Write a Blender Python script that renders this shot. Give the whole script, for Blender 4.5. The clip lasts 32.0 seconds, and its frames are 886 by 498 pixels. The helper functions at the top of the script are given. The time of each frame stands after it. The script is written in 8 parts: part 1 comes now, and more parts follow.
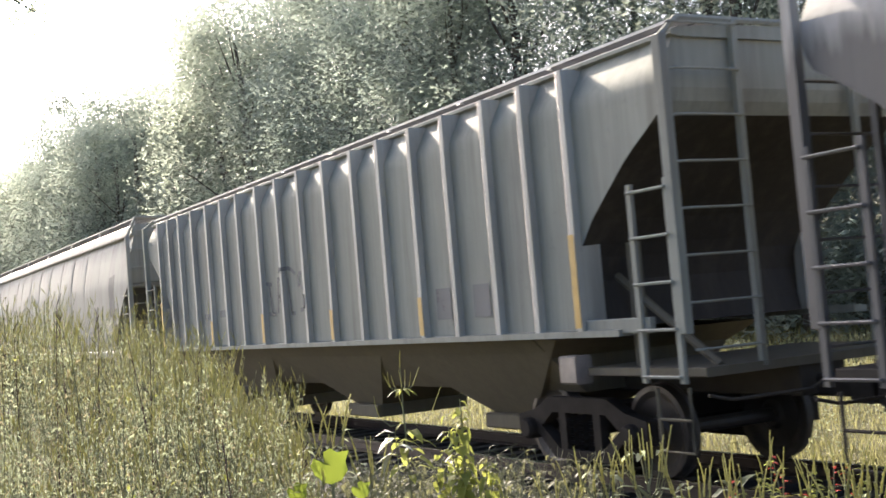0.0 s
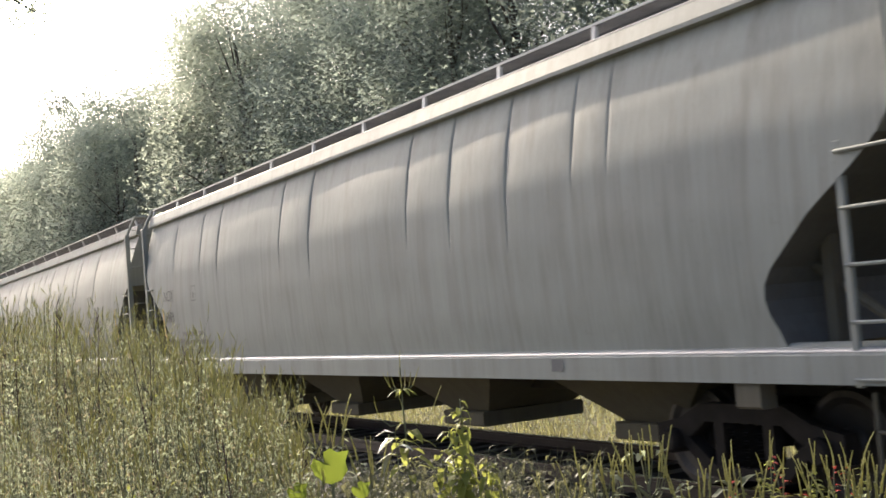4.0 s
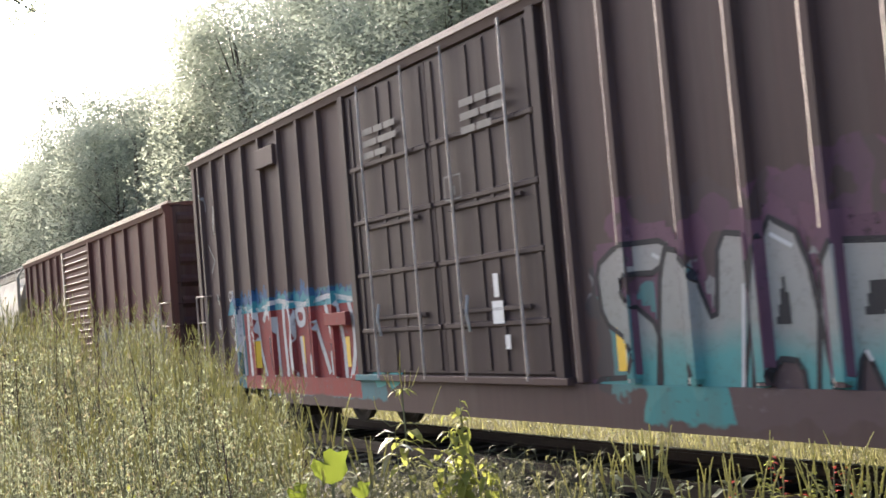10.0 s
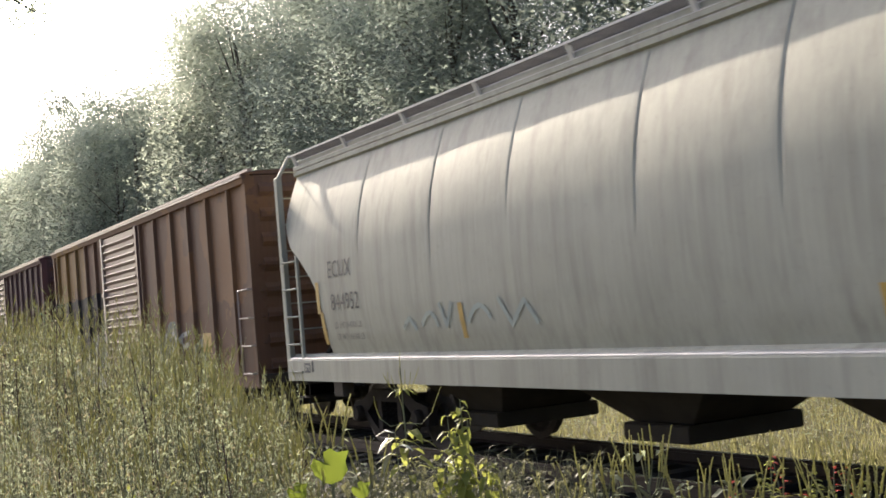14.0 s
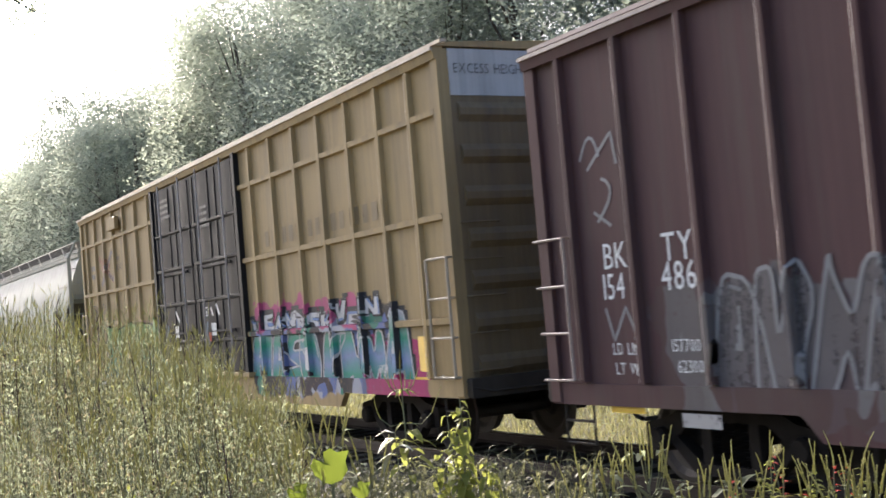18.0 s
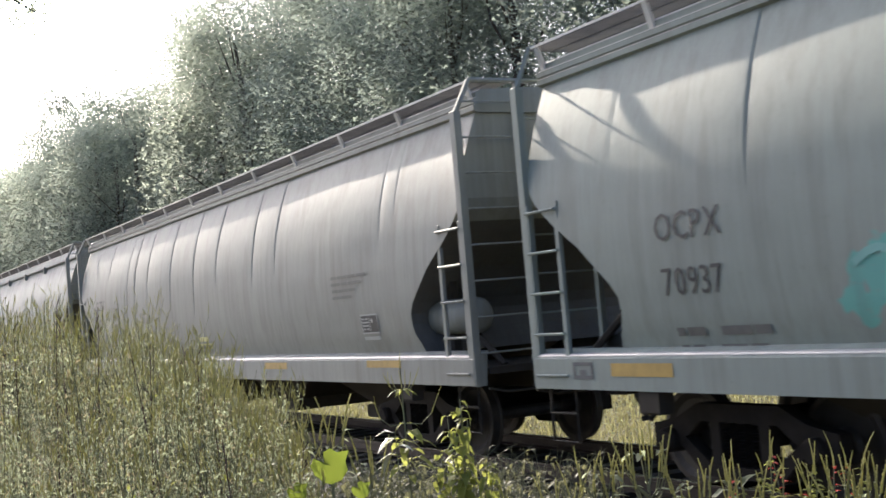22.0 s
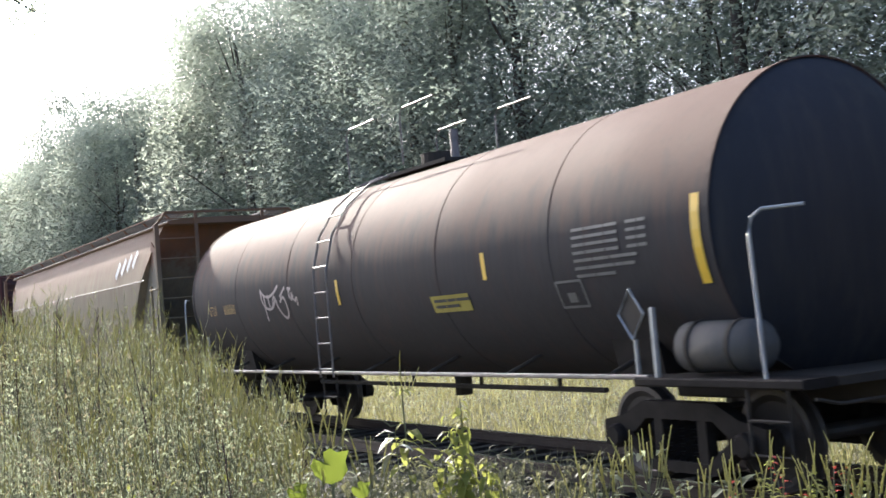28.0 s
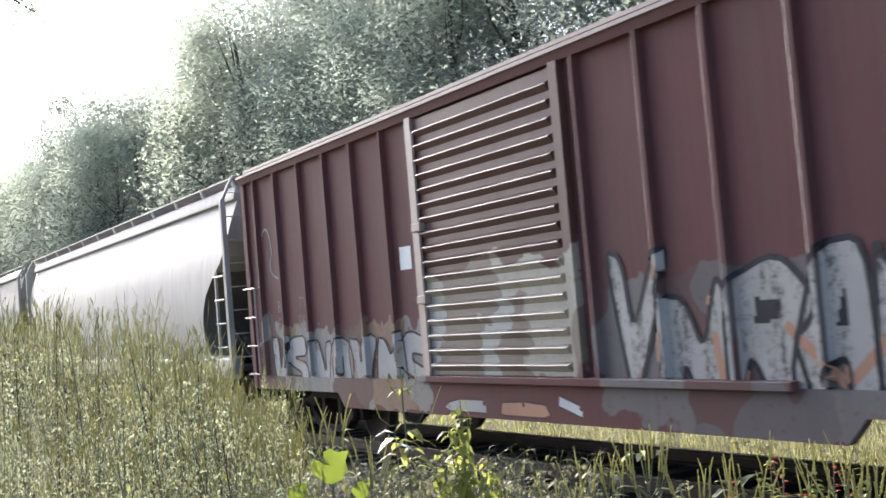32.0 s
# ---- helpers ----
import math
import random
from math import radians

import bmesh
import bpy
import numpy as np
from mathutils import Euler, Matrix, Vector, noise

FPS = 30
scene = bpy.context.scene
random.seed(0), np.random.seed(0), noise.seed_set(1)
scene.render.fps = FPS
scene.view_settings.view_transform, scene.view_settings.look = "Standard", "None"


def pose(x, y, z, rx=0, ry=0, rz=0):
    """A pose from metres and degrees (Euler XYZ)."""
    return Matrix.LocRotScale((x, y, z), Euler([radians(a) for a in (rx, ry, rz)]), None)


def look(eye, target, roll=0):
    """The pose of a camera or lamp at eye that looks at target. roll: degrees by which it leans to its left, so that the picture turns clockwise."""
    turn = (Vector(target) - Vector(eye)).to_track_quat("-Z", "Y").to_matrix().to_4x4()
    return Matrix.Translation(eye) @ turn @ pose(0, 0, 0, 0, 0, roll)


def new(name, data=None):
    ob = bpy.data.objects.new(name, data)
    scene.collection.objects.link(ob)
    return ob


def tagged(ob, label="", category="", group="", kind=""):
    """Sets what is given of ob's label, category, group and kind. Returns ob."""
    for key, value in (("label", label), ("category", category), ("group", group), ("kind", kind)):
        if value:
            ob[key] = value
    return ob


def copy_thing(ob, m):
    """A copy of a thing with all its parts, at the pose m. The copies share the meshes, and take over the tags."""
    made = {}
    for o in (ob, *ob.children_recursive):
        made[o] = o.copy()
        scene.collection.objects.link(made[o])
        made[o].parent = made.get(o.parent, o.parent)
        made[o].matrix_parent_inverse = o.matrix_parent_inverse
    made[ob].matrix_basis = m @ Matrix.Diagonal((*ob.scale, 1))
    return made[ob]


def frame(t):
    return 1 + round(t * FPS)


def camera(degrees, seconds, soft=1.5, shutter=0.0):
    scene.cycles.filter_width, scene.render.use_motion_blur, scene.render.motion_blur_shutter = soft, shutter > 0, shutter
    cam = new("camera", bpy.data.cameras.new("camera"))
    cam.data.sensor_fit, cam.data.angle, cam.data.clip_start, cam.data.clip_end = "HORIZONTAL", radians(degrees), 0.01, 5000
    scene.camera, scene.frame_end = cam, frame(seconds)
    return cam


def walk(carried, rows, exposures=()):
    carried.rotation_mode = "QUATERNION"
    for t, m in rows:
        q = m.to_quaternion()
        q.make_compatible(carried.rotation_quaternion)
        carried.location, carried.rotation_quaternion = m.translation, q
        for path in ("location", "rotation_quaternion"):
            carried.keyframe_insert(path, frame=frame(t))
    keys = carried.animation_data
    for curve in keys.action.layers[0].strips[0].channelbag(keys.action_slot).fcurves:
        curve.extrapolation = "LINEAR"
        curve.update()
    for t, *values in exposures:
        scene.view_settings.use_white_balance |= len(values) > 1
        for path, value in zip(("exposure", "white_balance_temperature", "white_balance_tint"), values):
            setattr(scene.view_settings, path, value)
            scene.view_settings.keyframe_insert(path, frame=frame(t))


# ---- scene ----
# ---- camera and its still stand beside the track ----
SECONDS = 32.0
SPEED = 10.41            # metres per second, towards +x
TRACK_Y = 8.17           # centre line of the track
EYE = (0.0, 0.0, 1.82)   # height over the rail head
AIM = (-87.26, 48.57, 1.82 + 5.03)
cam = camera(40.8, SECONDS, soft=1.6, shutter=0.12)
STAND = look(EYE, AIM, -4.83)
walk(cam, [(0.0, STAND), (SECONDS, STAND)],
     exposures=[(0.0, 1.65, 6000, 12), (3.0, 1.2, 6150, 12), (8.5, 1.05, 6150, 12), (10.0, 1.55, 6100, 13), (12.0, 1.6, 6150, 13), (13.6, 1.1, 6100, 12),
                (14.5, 1.05, 6100, 12), (16.5, 1.55, 5950, 13), (19.0, 1.25, 5850, 12), (21.5, 1.1, 5750, 12), (23.5, 1.1, 5750, 12), (25.5, 1.1, 5700, 12),
                (28.0, 1.4, 5500, 11), (29.0, 1.5, 5500, 11), (30.5, 1.35, 5500, 11), (31.4, 1.6, 5550, 11), (32.0, 1.6, 5550, 11)])

# ---- world and sun ----
SUN_DIR = Vector((-0.90, 0.03, 0.45)).normalized()
world = bpy.data.worlds.new("sky")
scene.world = world
world.use_nodes = True
sky = world.node_tree.nodes.new("ShaderNodeTexSky")
sky.sky_type, sky.sun_disc = "NISHITA", False
sky.sun_elevation = math.asin(SUN_DIR.z)
sky.sun_rotation = math.atan2(SUN_DIR.x, SUN_DIR.y)
sky.air_density, sky.dust_density = 0.65, 5.0
back = world.node_tree.nodes["Background"]
back.inputs["Strength"].default_value = 0.15
world.node_tree.links.new(sky.outputs[0], back.inputs["Color"])
sun_data = bpy.data.lights.new("sun", "SUN")
sun_data.energy, sun_data.angle, sun_data.color = 5.0, radians(0.6), (1.0, 0.84, 0.62)
sun = new("sun", sun_data)
sun.matrix_world = look(SUN_DIR * 200, (0, 0, 0))


# ---- materials ----
class Net:
    """A small writer of shader nodes."""

    def __init__(self, name):
        self.mat = bpy.data.materials.new(name)
        self.mat.use_nodes = True
        self.tree = self.mat.node_tree
        self.bsdf = self.tree.nodes["Principled BSDF"]
        self.out = self.tree.nodes["Material Output"]
        self.coord = self.tree.nodes.new("ShaderNodeTexCoord").outputs["Object"]

    def put(self, socket, value):
        if isinstance(value, bpy.types.NodeSocket):
            self.tree.links.new(value, socket)
        elif isinstance(value, (tuple, list)) and len(value) == 3 and socket.type == "RGBA":
            socket.default_value = (*value, 1)
        else:
            socket.default_value = value

    def math(self, op, a, b=0.0, clamp=False):
        n = self.tree.nodes.new("ShaderNodeMath")
        n.operation, n.use_clamp = op, clamp
        self.put(n.inputs[0], a), self.put(n.inputs[1], b)
        return n.outputs[0]

    def scaled(self, sx, sy, sz):
        n = self.tree.nodes.new("ShaderNodeMapping")
        self.put(n.inputs["Vector"], self.coord)
        n.inputs["Scale"].default_value = (sx, sy, sz)
        return n.outputs[0]

    def noise(self, scale, detail=4.0, vector=None, rough=0.6):
        n = self.tree.nodes.new("ShaderNodeTexNoise")
        self.put(n.inputs["Vector"], vector or self.coord)
        n.inputs["Scale"].default_value, n.inputs["Detail"].default_value, n.inputs["Roughness"].default_value = scale, detail, rough
        return n.outputs["Fac"]

    def cells(self, scale, vector=None, out="Color"):
        n = self.tree.nodes.new("ShaderNodeTexVoronoi")
        self.put(n.inputs["Vector"], vector or self.coord)
        n.inputs["Scale"].default_value = scale
        return n.outputs[out]

    def step(self, value, low, high):
        n = self.tree.nodes.new("ShaderNodeMapRange")
        n.clamp = True
        self.put(n.inputs["Value"], value)
        n.inputs["From Min"].default_value, n.inputs["From Max"].default_value = low, high
        return n.outputs[0]

    def mix(self, fac, a, b):
        n = self.tree.nodes.new("ShaderNodeMix")
        n.data_type = "RGBA"
        self.put(n.inputs[0], fac), self.put(n.inputs[6], a), self.put(n.inputs[7], b)
        return n.outputs[2]

    def ramp(self, fac, stops, constant=True):
        n = self.tree.nodes.new("ShaderNodeValToRGB")
        n.color_ramp.interpolation = "CONSTANT" if constant else "LINEAR"
        el = n.color_ramp.elements
        while len(el) < len(stops):
            el.new(0.5)
        for e, (p, c) in zip(el, stops):
            e.position, e.color = p, (*c, 1)
        self.put(n.inputs[0], fac)
        return n.outputs[0]

    def xyz(self):
        n = self.tree.nodes.new("ShaderNodeSeparateXYZ")
        self.put(n.inputs[0], self.coord)
        return n.outputs

    def bump(self, height, strength=0.2, distance=0.01):
        n = self.tree.nodes.new("ShaderNodeBump")
        n.inputs["Strength"].default_value, n.inputs["Distance"].default_value = strength, distance
        self.put(n.inputs["Height"], height)
        self.put(self.bsdf.inputs["Normal"], n.outputs[0])

    def done(self, color, rough, metal=0.0):
        self.put(self.bsdf.inputs["Base Color"], color)
        self.put(self.bsdf.inputs["Roughness"], rough)
        self.put(self.bsdf.inputs["Metallic"], metal)
        return self.mat


def shade(c, k):
    return tuple(min(1.0, a * k) for a in c)


def painted_steel(name, col, dirt=(0.10, 0.085, 0.07), amount=0.45, rough=0.42, rust=0.0, top=None, paints=(), gloss=0.5):
    """Weathered paint: cloudy fading, rain streaks, scuffs and rust specks. top: (height, colour, softness) of dust or rust
    that lies on the upper part. paints: sprayed patches (x0, x1, z0, z1, ragged, scale, colours) in the car's own space."""
    n = Net(name)
    cloud = n.noise(0.55, 5.0)
    fine = n.noise(14.0, 6.0)
    streak = n.noise(2.2, 4.0, n.scaled(2.2, 2.2, 0.16))
    color = n.mix(n.step(cloud, 0.3, 0.72), shade(col, 0.84), shade(col, 1.1))
    drips = n.noise(5.0, 5.0, n.scaled(4.0, 4.0, 0.10), 0.7)
    color = n.mix(n.math("MULTIPLY", n.step(drips, 0.45, 0.70), amount * 0.55), color, shade(col, 0.6))
    color = n.mix(n.math("MULTIPLY", n.step(drips, 0.50, 0.28), amount * 0.4), color, shade(col, 1.3))
    parts = n.xyz()
    for x0, x1, z0, z1, ragged, scale, colours in paints:
        wob = n.math("MULTIPLY", n.math("SUBTRACT", n.noise(1.7, 3.0), 0.5), ragged)
        dx = n.math("SUBTRACT", (x1 - x0) / 2, n.math("ABSOLUTE", n.math("SUBTRACT", parts[0], (x0 + x1) / 2)))
        dz = n.math("SUBTRACT", (z1 - z0) / 2, n.math("ABSOLUTE", n.math("SUBTRACT", parts[2], (z0 + z1) / 2)))
        inside = n.step(n.math("ADD", n.math("MINIMUM", dx, dz), wob), -0.015, 0.015)
        if len(colours) > 1:
            sep = n.tree.nodes.new("ShaderNodeSeparateColor")
            vec = n.tree.nodes.new("ShaderNodeVectorMath")
            vec.operation = "ADD"
            nz = n.tree.nodes.new("ShaderNodeTexNoise")
            nz.inputs["Scale"].default_value = 1.3
            n.put(nz.inputs["Vector"], n.coord)
            n.put(vec.inputs[0], n.scaled(1.0, 0.02, 0.62)), n.put(vec.inputs[1], nz.outputs["Color"])
            n.put(sep.inputs[0], n.cells(scale, vec.outputs[0]))
            pick = n.ramp(sep.outputs[0], [(i / len(colours), c) for i, c in enumerate(colours)])
        else:
            pick = colours[0]
        color = n.mix(n.math("MULTIPLY", inside, n.step(fine, 0.18, 0.42)), color, pick)
    if top:
        z, tint, soft = top
        lie = n.step(n.math("ADD", parts[2], n.math("MULTIPLY", n.math("SUBTRACT", streak, 0.5), 1.2)), z - soft, z + soft)
        color = n.mix(n.math("MULTIPLY", lie, 0.9), color, tint)
    color = n.mix(n.math("MULTIPLY", n.step(streak, 0.48, 0.78), amount), color, dirt)
    color = n.mix(n.math("MULTIPLY", n.step(fine, 0.6, 0.8), amount * 0.5), color, shade(dirt, 0.7))
    if rust:
        spots = n.step(n.noise(3.5, 8.0, None, 0.75), 0.70 - 0.12 * rust, 0.76)
        color = n.mix(n.math("MULTIPLY", spots, 0.85), color, (0.16, 0.06, 0.03))
    n.bump(n.math("ADD", n.math("MULTIPLY", fine, 0.3), n.noise(1.4, 2.0)), 0.25, 0.02)
    n.bsdf.inputs["Specular IOR Level"].default_value = gloss
    return n.done(color, n.math("ADD", rough - 0.04, n.math("MULTIPLY", cloud, 0.22)))


def plain(name, col, rough=0.6, metal=0.0, scale=9.0, vary=0.3, bump=0.2, random_too=0.0, gloss=0.5):
    n = Net(name)
    n.bsdf.inputs["Specular IOR Level"].default_value = gloss
    a, b = n.noise(scale, 5.0), n.noise(scale * 0.13, 3.0)
    f = n.math("MULTIPLY", n.math("ADD", a, b), 0.5)
    color = n.mix(n.step(f, 0.3, 0.7), shade(col, 1 - vary), shade(col, 1 + vary))
    if random_too:
        r = n.tree.nodes.new("ShaderNodeNewGeometry").outputs["Random Per Island"]
        color = n.mix(n.math("MULTIPLY", r, random_too), color, shade(col, 0.35))
    n.bump(a, bump, 0.01)
    return n.done(color, rough, metal)


def leaf_stuff(name, dark, light, glow, through_part=0.45, rough=0.6, gloss=0.22):
    """Leaves: two greens picked leaf by leaf, gloss on the face, light through the blade."""
    n = Net(name)
    r = n.tree.nodes.new("ShaderNodeNewGeometry").outputs["Random Per Island"]
    big = n.noise(0.35, 2.0)
    color = n.mix(n.math("MULTIPLY", n.math("ADD", r, big), 0.5), dark, light)
    n.done(color, rough)
    n.bsdf.inputs["Specular IOR Level"].default_value = gloss
    t = n.tree.nodes.new("ShaderNodeBsdfTranslucent")
    n.put(t.inputs["Color"], n.mix(r, shade(glow, 0.7), glow))
    m = n.tree.nodes.new("ShaderNodeMixShader")
    m.inputs[0].default_value = through_part
    n.tree.links.new(n.bsdf.outputs[0], m.inputs[1])
    n.tree.links.new(t.outputs[0], m.inputs[2])
    n.tree.links.new(m.outputs[0], n.out.inputs["Surface"])
    return n.mat


M_LEAF = leaf_stuff("tree leaves", (0.09, 0.11, 0.095), (0.12, 0.14, 0.115), (0.46, 0.53, 0.45), 0.55, 0.8, 0.04)
# paler leaves; on far trees and hanging twigs they stand for hazy backlight
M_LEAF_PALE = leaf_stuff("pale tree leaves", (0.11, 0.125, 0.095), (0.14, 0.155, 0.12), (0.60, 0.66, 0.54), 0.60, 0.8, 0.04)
M_BARK = plain("bark", (0.09, 0.075, 0.06), 0.9, scale=6, bump=0.8)
M_WEED = leaf_stuff("weed leaves", (0.065, 0.085, 0.052), (0.18, 0.20, 0.135), (0.46, 0.51, 0.32), 0.55, 0.5, 0.35)
M_WEED_TAN = leaf_stuff("withered weed bracts", (0.13, 0.105, 0.07), (0.27, 0.23, 0.16), (0.46, 0.40, 0.24), 0.45, 0.7, 0.2)
M_SEED = leaf_stuff("seed spikes", (0.17, 0.18, 0.08), (0.33, 0.31, 0.14), (0.50, 0.49, 0.22), 0.5, 0.7)
M_STEM = plain("weed stems", (0.15, 0.15, 0.085), 0.8, scale=20, gloss=0.2)
M_STALK = plain("reddish dead stalks", (0.085, 0.055, 0.05), 0.85, scale=20, gloss=0.15)
M_BRIGHT = leaf_stuff("broad leaves", (0.10, 0.12, 0.03), (0.26, 0.27, 0.075), (0.44, 0.47, 0.11), 0.5, 0.5)
M_BROAD = leaf_stuff("lobed leaf", (0.085, 0.11, 0.022), (0.14, 0.17, 0.03), (0.22, 0.28, 0.035), 0.5, 0.5)
M_SILVER = plain("pale leaf underside", (0.42, 0.44, 0.40), 0.5, scale=30, vary=0.2, bump=0.1)
M_REDLEAF = leaf_stuff("red berries and leaves", (0.35, 0.03, 0.02), (0.45, 0.06, 0.03), (0.5, 0.07, 0.03), 0.3, 0.4)
M_GRASS = leaf_stuff("lineside grass", (0.085, 0.09, 0.04), (0.20, 0.185, 0.095), (0.40, 0.39, 0.18), 0.5, 0.7)
M_MEADOW = plain("meadow", (0.085, 0.08, 0.035), 0.95, scale=1.5, bump=0.6)
M_BALLAST = plain("ballast bed", (0.075, 0.068, 0.06), 0.95, scale=14, bump=1.0)
M_STONE = plain("ballast stones", (0.15, 0.138, 0.122), 0.9, scale=9, random_too=0.6)
M_RAIL = plain("rail steel", (0.05, 0.037, 0.03), 0.6, 0.5, scale=12)
M_RAILTOP = plain("polished rail head", (0.45, 0.44, 0.43), 0.25, 1.0, scale=20, vary=0.15)
M_TIE = plain("creosoted timber", (0.030, 0.026, 0.022), 0.9, scale=5)
M_GEAR = plain("greasy running gear", (0.026, 0.022, 0.019), 0.8, scale=6, vary=0.4, gloss=0.12)
M_WHEEL = plain("worn wheel steel", (0.05, 0.042, 0.036), 0.55, 0.3, scale=8)
M_DARK = plain("dark underside", (0.055, 0.047, 0.038), 0.8, scale=3, vary=0.35, gloss=0.15)
M_GREY = plain("grey galvanised steel", (0.42, 0.42, 0.41), 0.45, 0.3, scale=6, vary=0.2)
M_DULL = plain("dull rusty steel", (0.20, 0.175, 0.16), 0.5, 0.2, scale=7, vary=0.4)
M_WHITE = plain("white letters", (0.72, 0.72, 0.70), 0.6, scale=8, vary=0.15, bump=0.05)
M_BLACK = plain("black letters", (0.03, 0.03, 0.032), 0.6, scale=8, vary=0.3, bump=0.05)
M_FADED = plain("faded grey letters", (0.14, 0.135, 0.125), 0.6, scale=8, vary=0.3, bump=0.05)
M_YELLOW = plain("yellow reflector tape", (0.75, 0.48, 0.03), 0.45, scale=8, vary=0.15, bump=0.05)
M_OCHRE = plain("faded ochre tape", (0.42, 0.27, 0.06), 0.55, scale=8, vary=0.25, bump=0.05)
M_BROWNTAPE = plain("dirty brown tape", (0.21, 0.135, 0.065), 0.6, scale=8, vary=0.3, bump=0.05)
# pale edges: sunlit lines put into the colour; first one also on locking bars
M_GLINT_STEEL = plain("edge glint and bar steel", (0.46, 0.40, 0.35), 0.42, 0.15, scale=5, vary=0.5)
M_SLAT_GLINT = plain("door slat edge glint", (0.30, 0.24, 0.205), 0.42, 0.2, scale=4, vary=0.6)
M_YELLOW_GLINT = plain("yellow edge glint", (0.62, 0.50, 0.30), 0.45, 0.1, scale=5, vary=0.3)
M_POST = plain("pale rail paint", (0.52, 0.51, 0.48), 0.5, 0.0, scale=6, vary=0.2)
M_GRATE = plain("weathered running board", (0.22, 0.21, 0.195), 0.6, 0.1, scale=5, vary=0.3)
# pale metal of the strips added to show glints on eaves and sills
M_GLINT_STRIP = plain("glint strip metal", (0.46, 0.44, 0.41), 0.42, 0.2, scale=4, vary=0.25, bump=0.05)
M_HOSE = plain("black rubber", (0.02, 0.02, 0.02), 0.7, scale=8)


# ---- shapes ----
class Geo:
    """Vertices and faces of one mesh."""

    def __init__(self):
        self.v, self.f = [], []

    def face(self, pts):
        k = len(self.v)
        self.v += [tuple(p) for p in pts]
        self.f.append(tuple(range(k, k + len(pts))))

    def box(self, x0, x1, y0, y1, z0, z1, c=0.0):
        """A block; c: width of its chamfered edges along x and z."""
        if not c:
            sec = [(y0, z0), (y1, z0), (y1, z1), (y0, z1)]
        else:
            sec = [(y0 + c, z0), (y1 - c, z0), (y1, z0 + c), (y1, z1 - c), (y1 - c, z1), (y0 + c, z1), (y0, z1 - c), (y0, z0 + c)]
        return self.along_x(sec, x0, x1)

    def along_x(self, sec, x0, x1):
        """A prism of the outline (y, z) from x0 to x1."""
        k, n = len(self.v), len(sec)
        self.v += [(x0, y, z) for y, z in sec] + [(x1, y, z) for y, z in sec]
        self.f += [(k + i, k + (i + 1) % n, k + n + (i + 1) % n, k + n + i) for i in range(n)]
        self.f += [tuple(range(k + n - 1, k - 1, -1)), tuple(range(k + n, k + 2 * n))]
        return self

    def along_y(self, sec, y0, y1):
        """A prism of the outline (x, z) from y0 to y1."""
        k, n = len(self.v), len(sec)
        self.v += [(x, y0, z) for x, z in sec] + [(x, y1, z) for x, z in sec]
        self.f += [(k + i, k + n + i, k + n + (i + 1) % n, k + (i + 1) % n) for i in range(n)]
        self.f += [tuple(range(k, k + n)), tuple(range(k + 2 * n - 1, k + n - 1, -1))]
        return self

    def along_z(self, sec, z0, z1):
        """A prism of the outline (x, y) from z0 to z1."""
        k, n = len(self.v), len(sec)
        self.v += [(x, y, z0) for x, y in sec] + [(x, y, z1) for x, y in sec]
        self.f += [(k + i, k + (i + 1) % n, k + n + (i + 1) % n, k + n + i) for i in range(n)]
        self.f += [tuple(range(k + n - 1, k - 1, -1)), tuple(range(k + n, k + 2 * n))]
        return self

    def tube(self, pts, r, n=8, r_end=None):
        """A round bar through the points, tapering to r_end."""
        pts = [Vector(p) for p in pts]
        k0, rings = len(self.v), len(pts)
        for i, p in enumerate(pts):
            d = (pts[min(i + 1, rings - 1)] - pts[max(i - 1, 0)]).normalized()
            side = d.cross(Vector((0.03, 0.11, 1.0))) if abs(d.z) < 0.9 else d.cross(Vector((1.0, 0.07, 0.0)))
            side.normalize()
            up = side.cross(d)
            rr = r if r_end is None else r + (r_end - r) * i / max(1, rings - 1)
            for j in range(n):
                a = 2 * math.pi * j / n
                self.v.append(tuple(p + side * (rr * math.cos(a)) + up * (rr * math.sin(a))))
        for i in range(rings - 1):
            for j in range(n):
                a, b = k0 + i * n + j, k0 + i * n + (j + 1) % n
                self.f.append((a, b, b + n, a + n))
        self.f.append(tuple(range(k0 + n - 1, k0 - 1, -1)))
        self.f.append(tuple(range(k0 + (rings - 1) * n, k0 + rings * n)))
        return self

    def sheet(self, rows, flip=False):
        """Quads over rows of points, all of one length."""
        k, n = len(self.v), len(rows[0])
        for row in rows:
            self.v += [tuple(p) for p in row]
        for i in range(len(rows) - 1):
            for j in range(n - 1):
                q = (k + i * n + j, k + i * n + j + 1, k + (i + 1) * n + j + 1, k + (i + 1) * n + j)
                self.f.append(q[::-1] if flip else q)
        return self

    def lathe_x(self, profile, n=24, cy=0.0, cz=0.0):
        """Profile of (x, radius) turned about an axis along x."""
        rows = [[(x, cy + r * math.cos(2 * math.pi * j / n), cz + r * math.sin(2 * math.pi * j / n)) for j in range(n + 1)] for x, r in profile]
        return self.sheet(rows)

    def lathe_y(self, profile, n=24, cx=0.0, cz=0.0):
        rows = [[(cx + r * math.cos(2 * math.pi * j / n), y, cz + r * math.sin(2 * math.pi * j / n)) for j in range(n + 1)] for y, r in profile]
        return self.sheet(rows)

    def ball(self, c, r, n=8, m=5, squash=1.0):
        rows = []
        for i in range(m + 1):
            a = math.pi * i / m
            rows.append([(c[0] + r * math.sin(a) * math.cos(2 * math.pi * j / n), c[1] + r * math.sin(a) * math.sin(2 * math.pi * j / n),
                          c[2] + squash * r * math.cos(a)) for j in range(n + 1)])
        return self.sheet(rows)

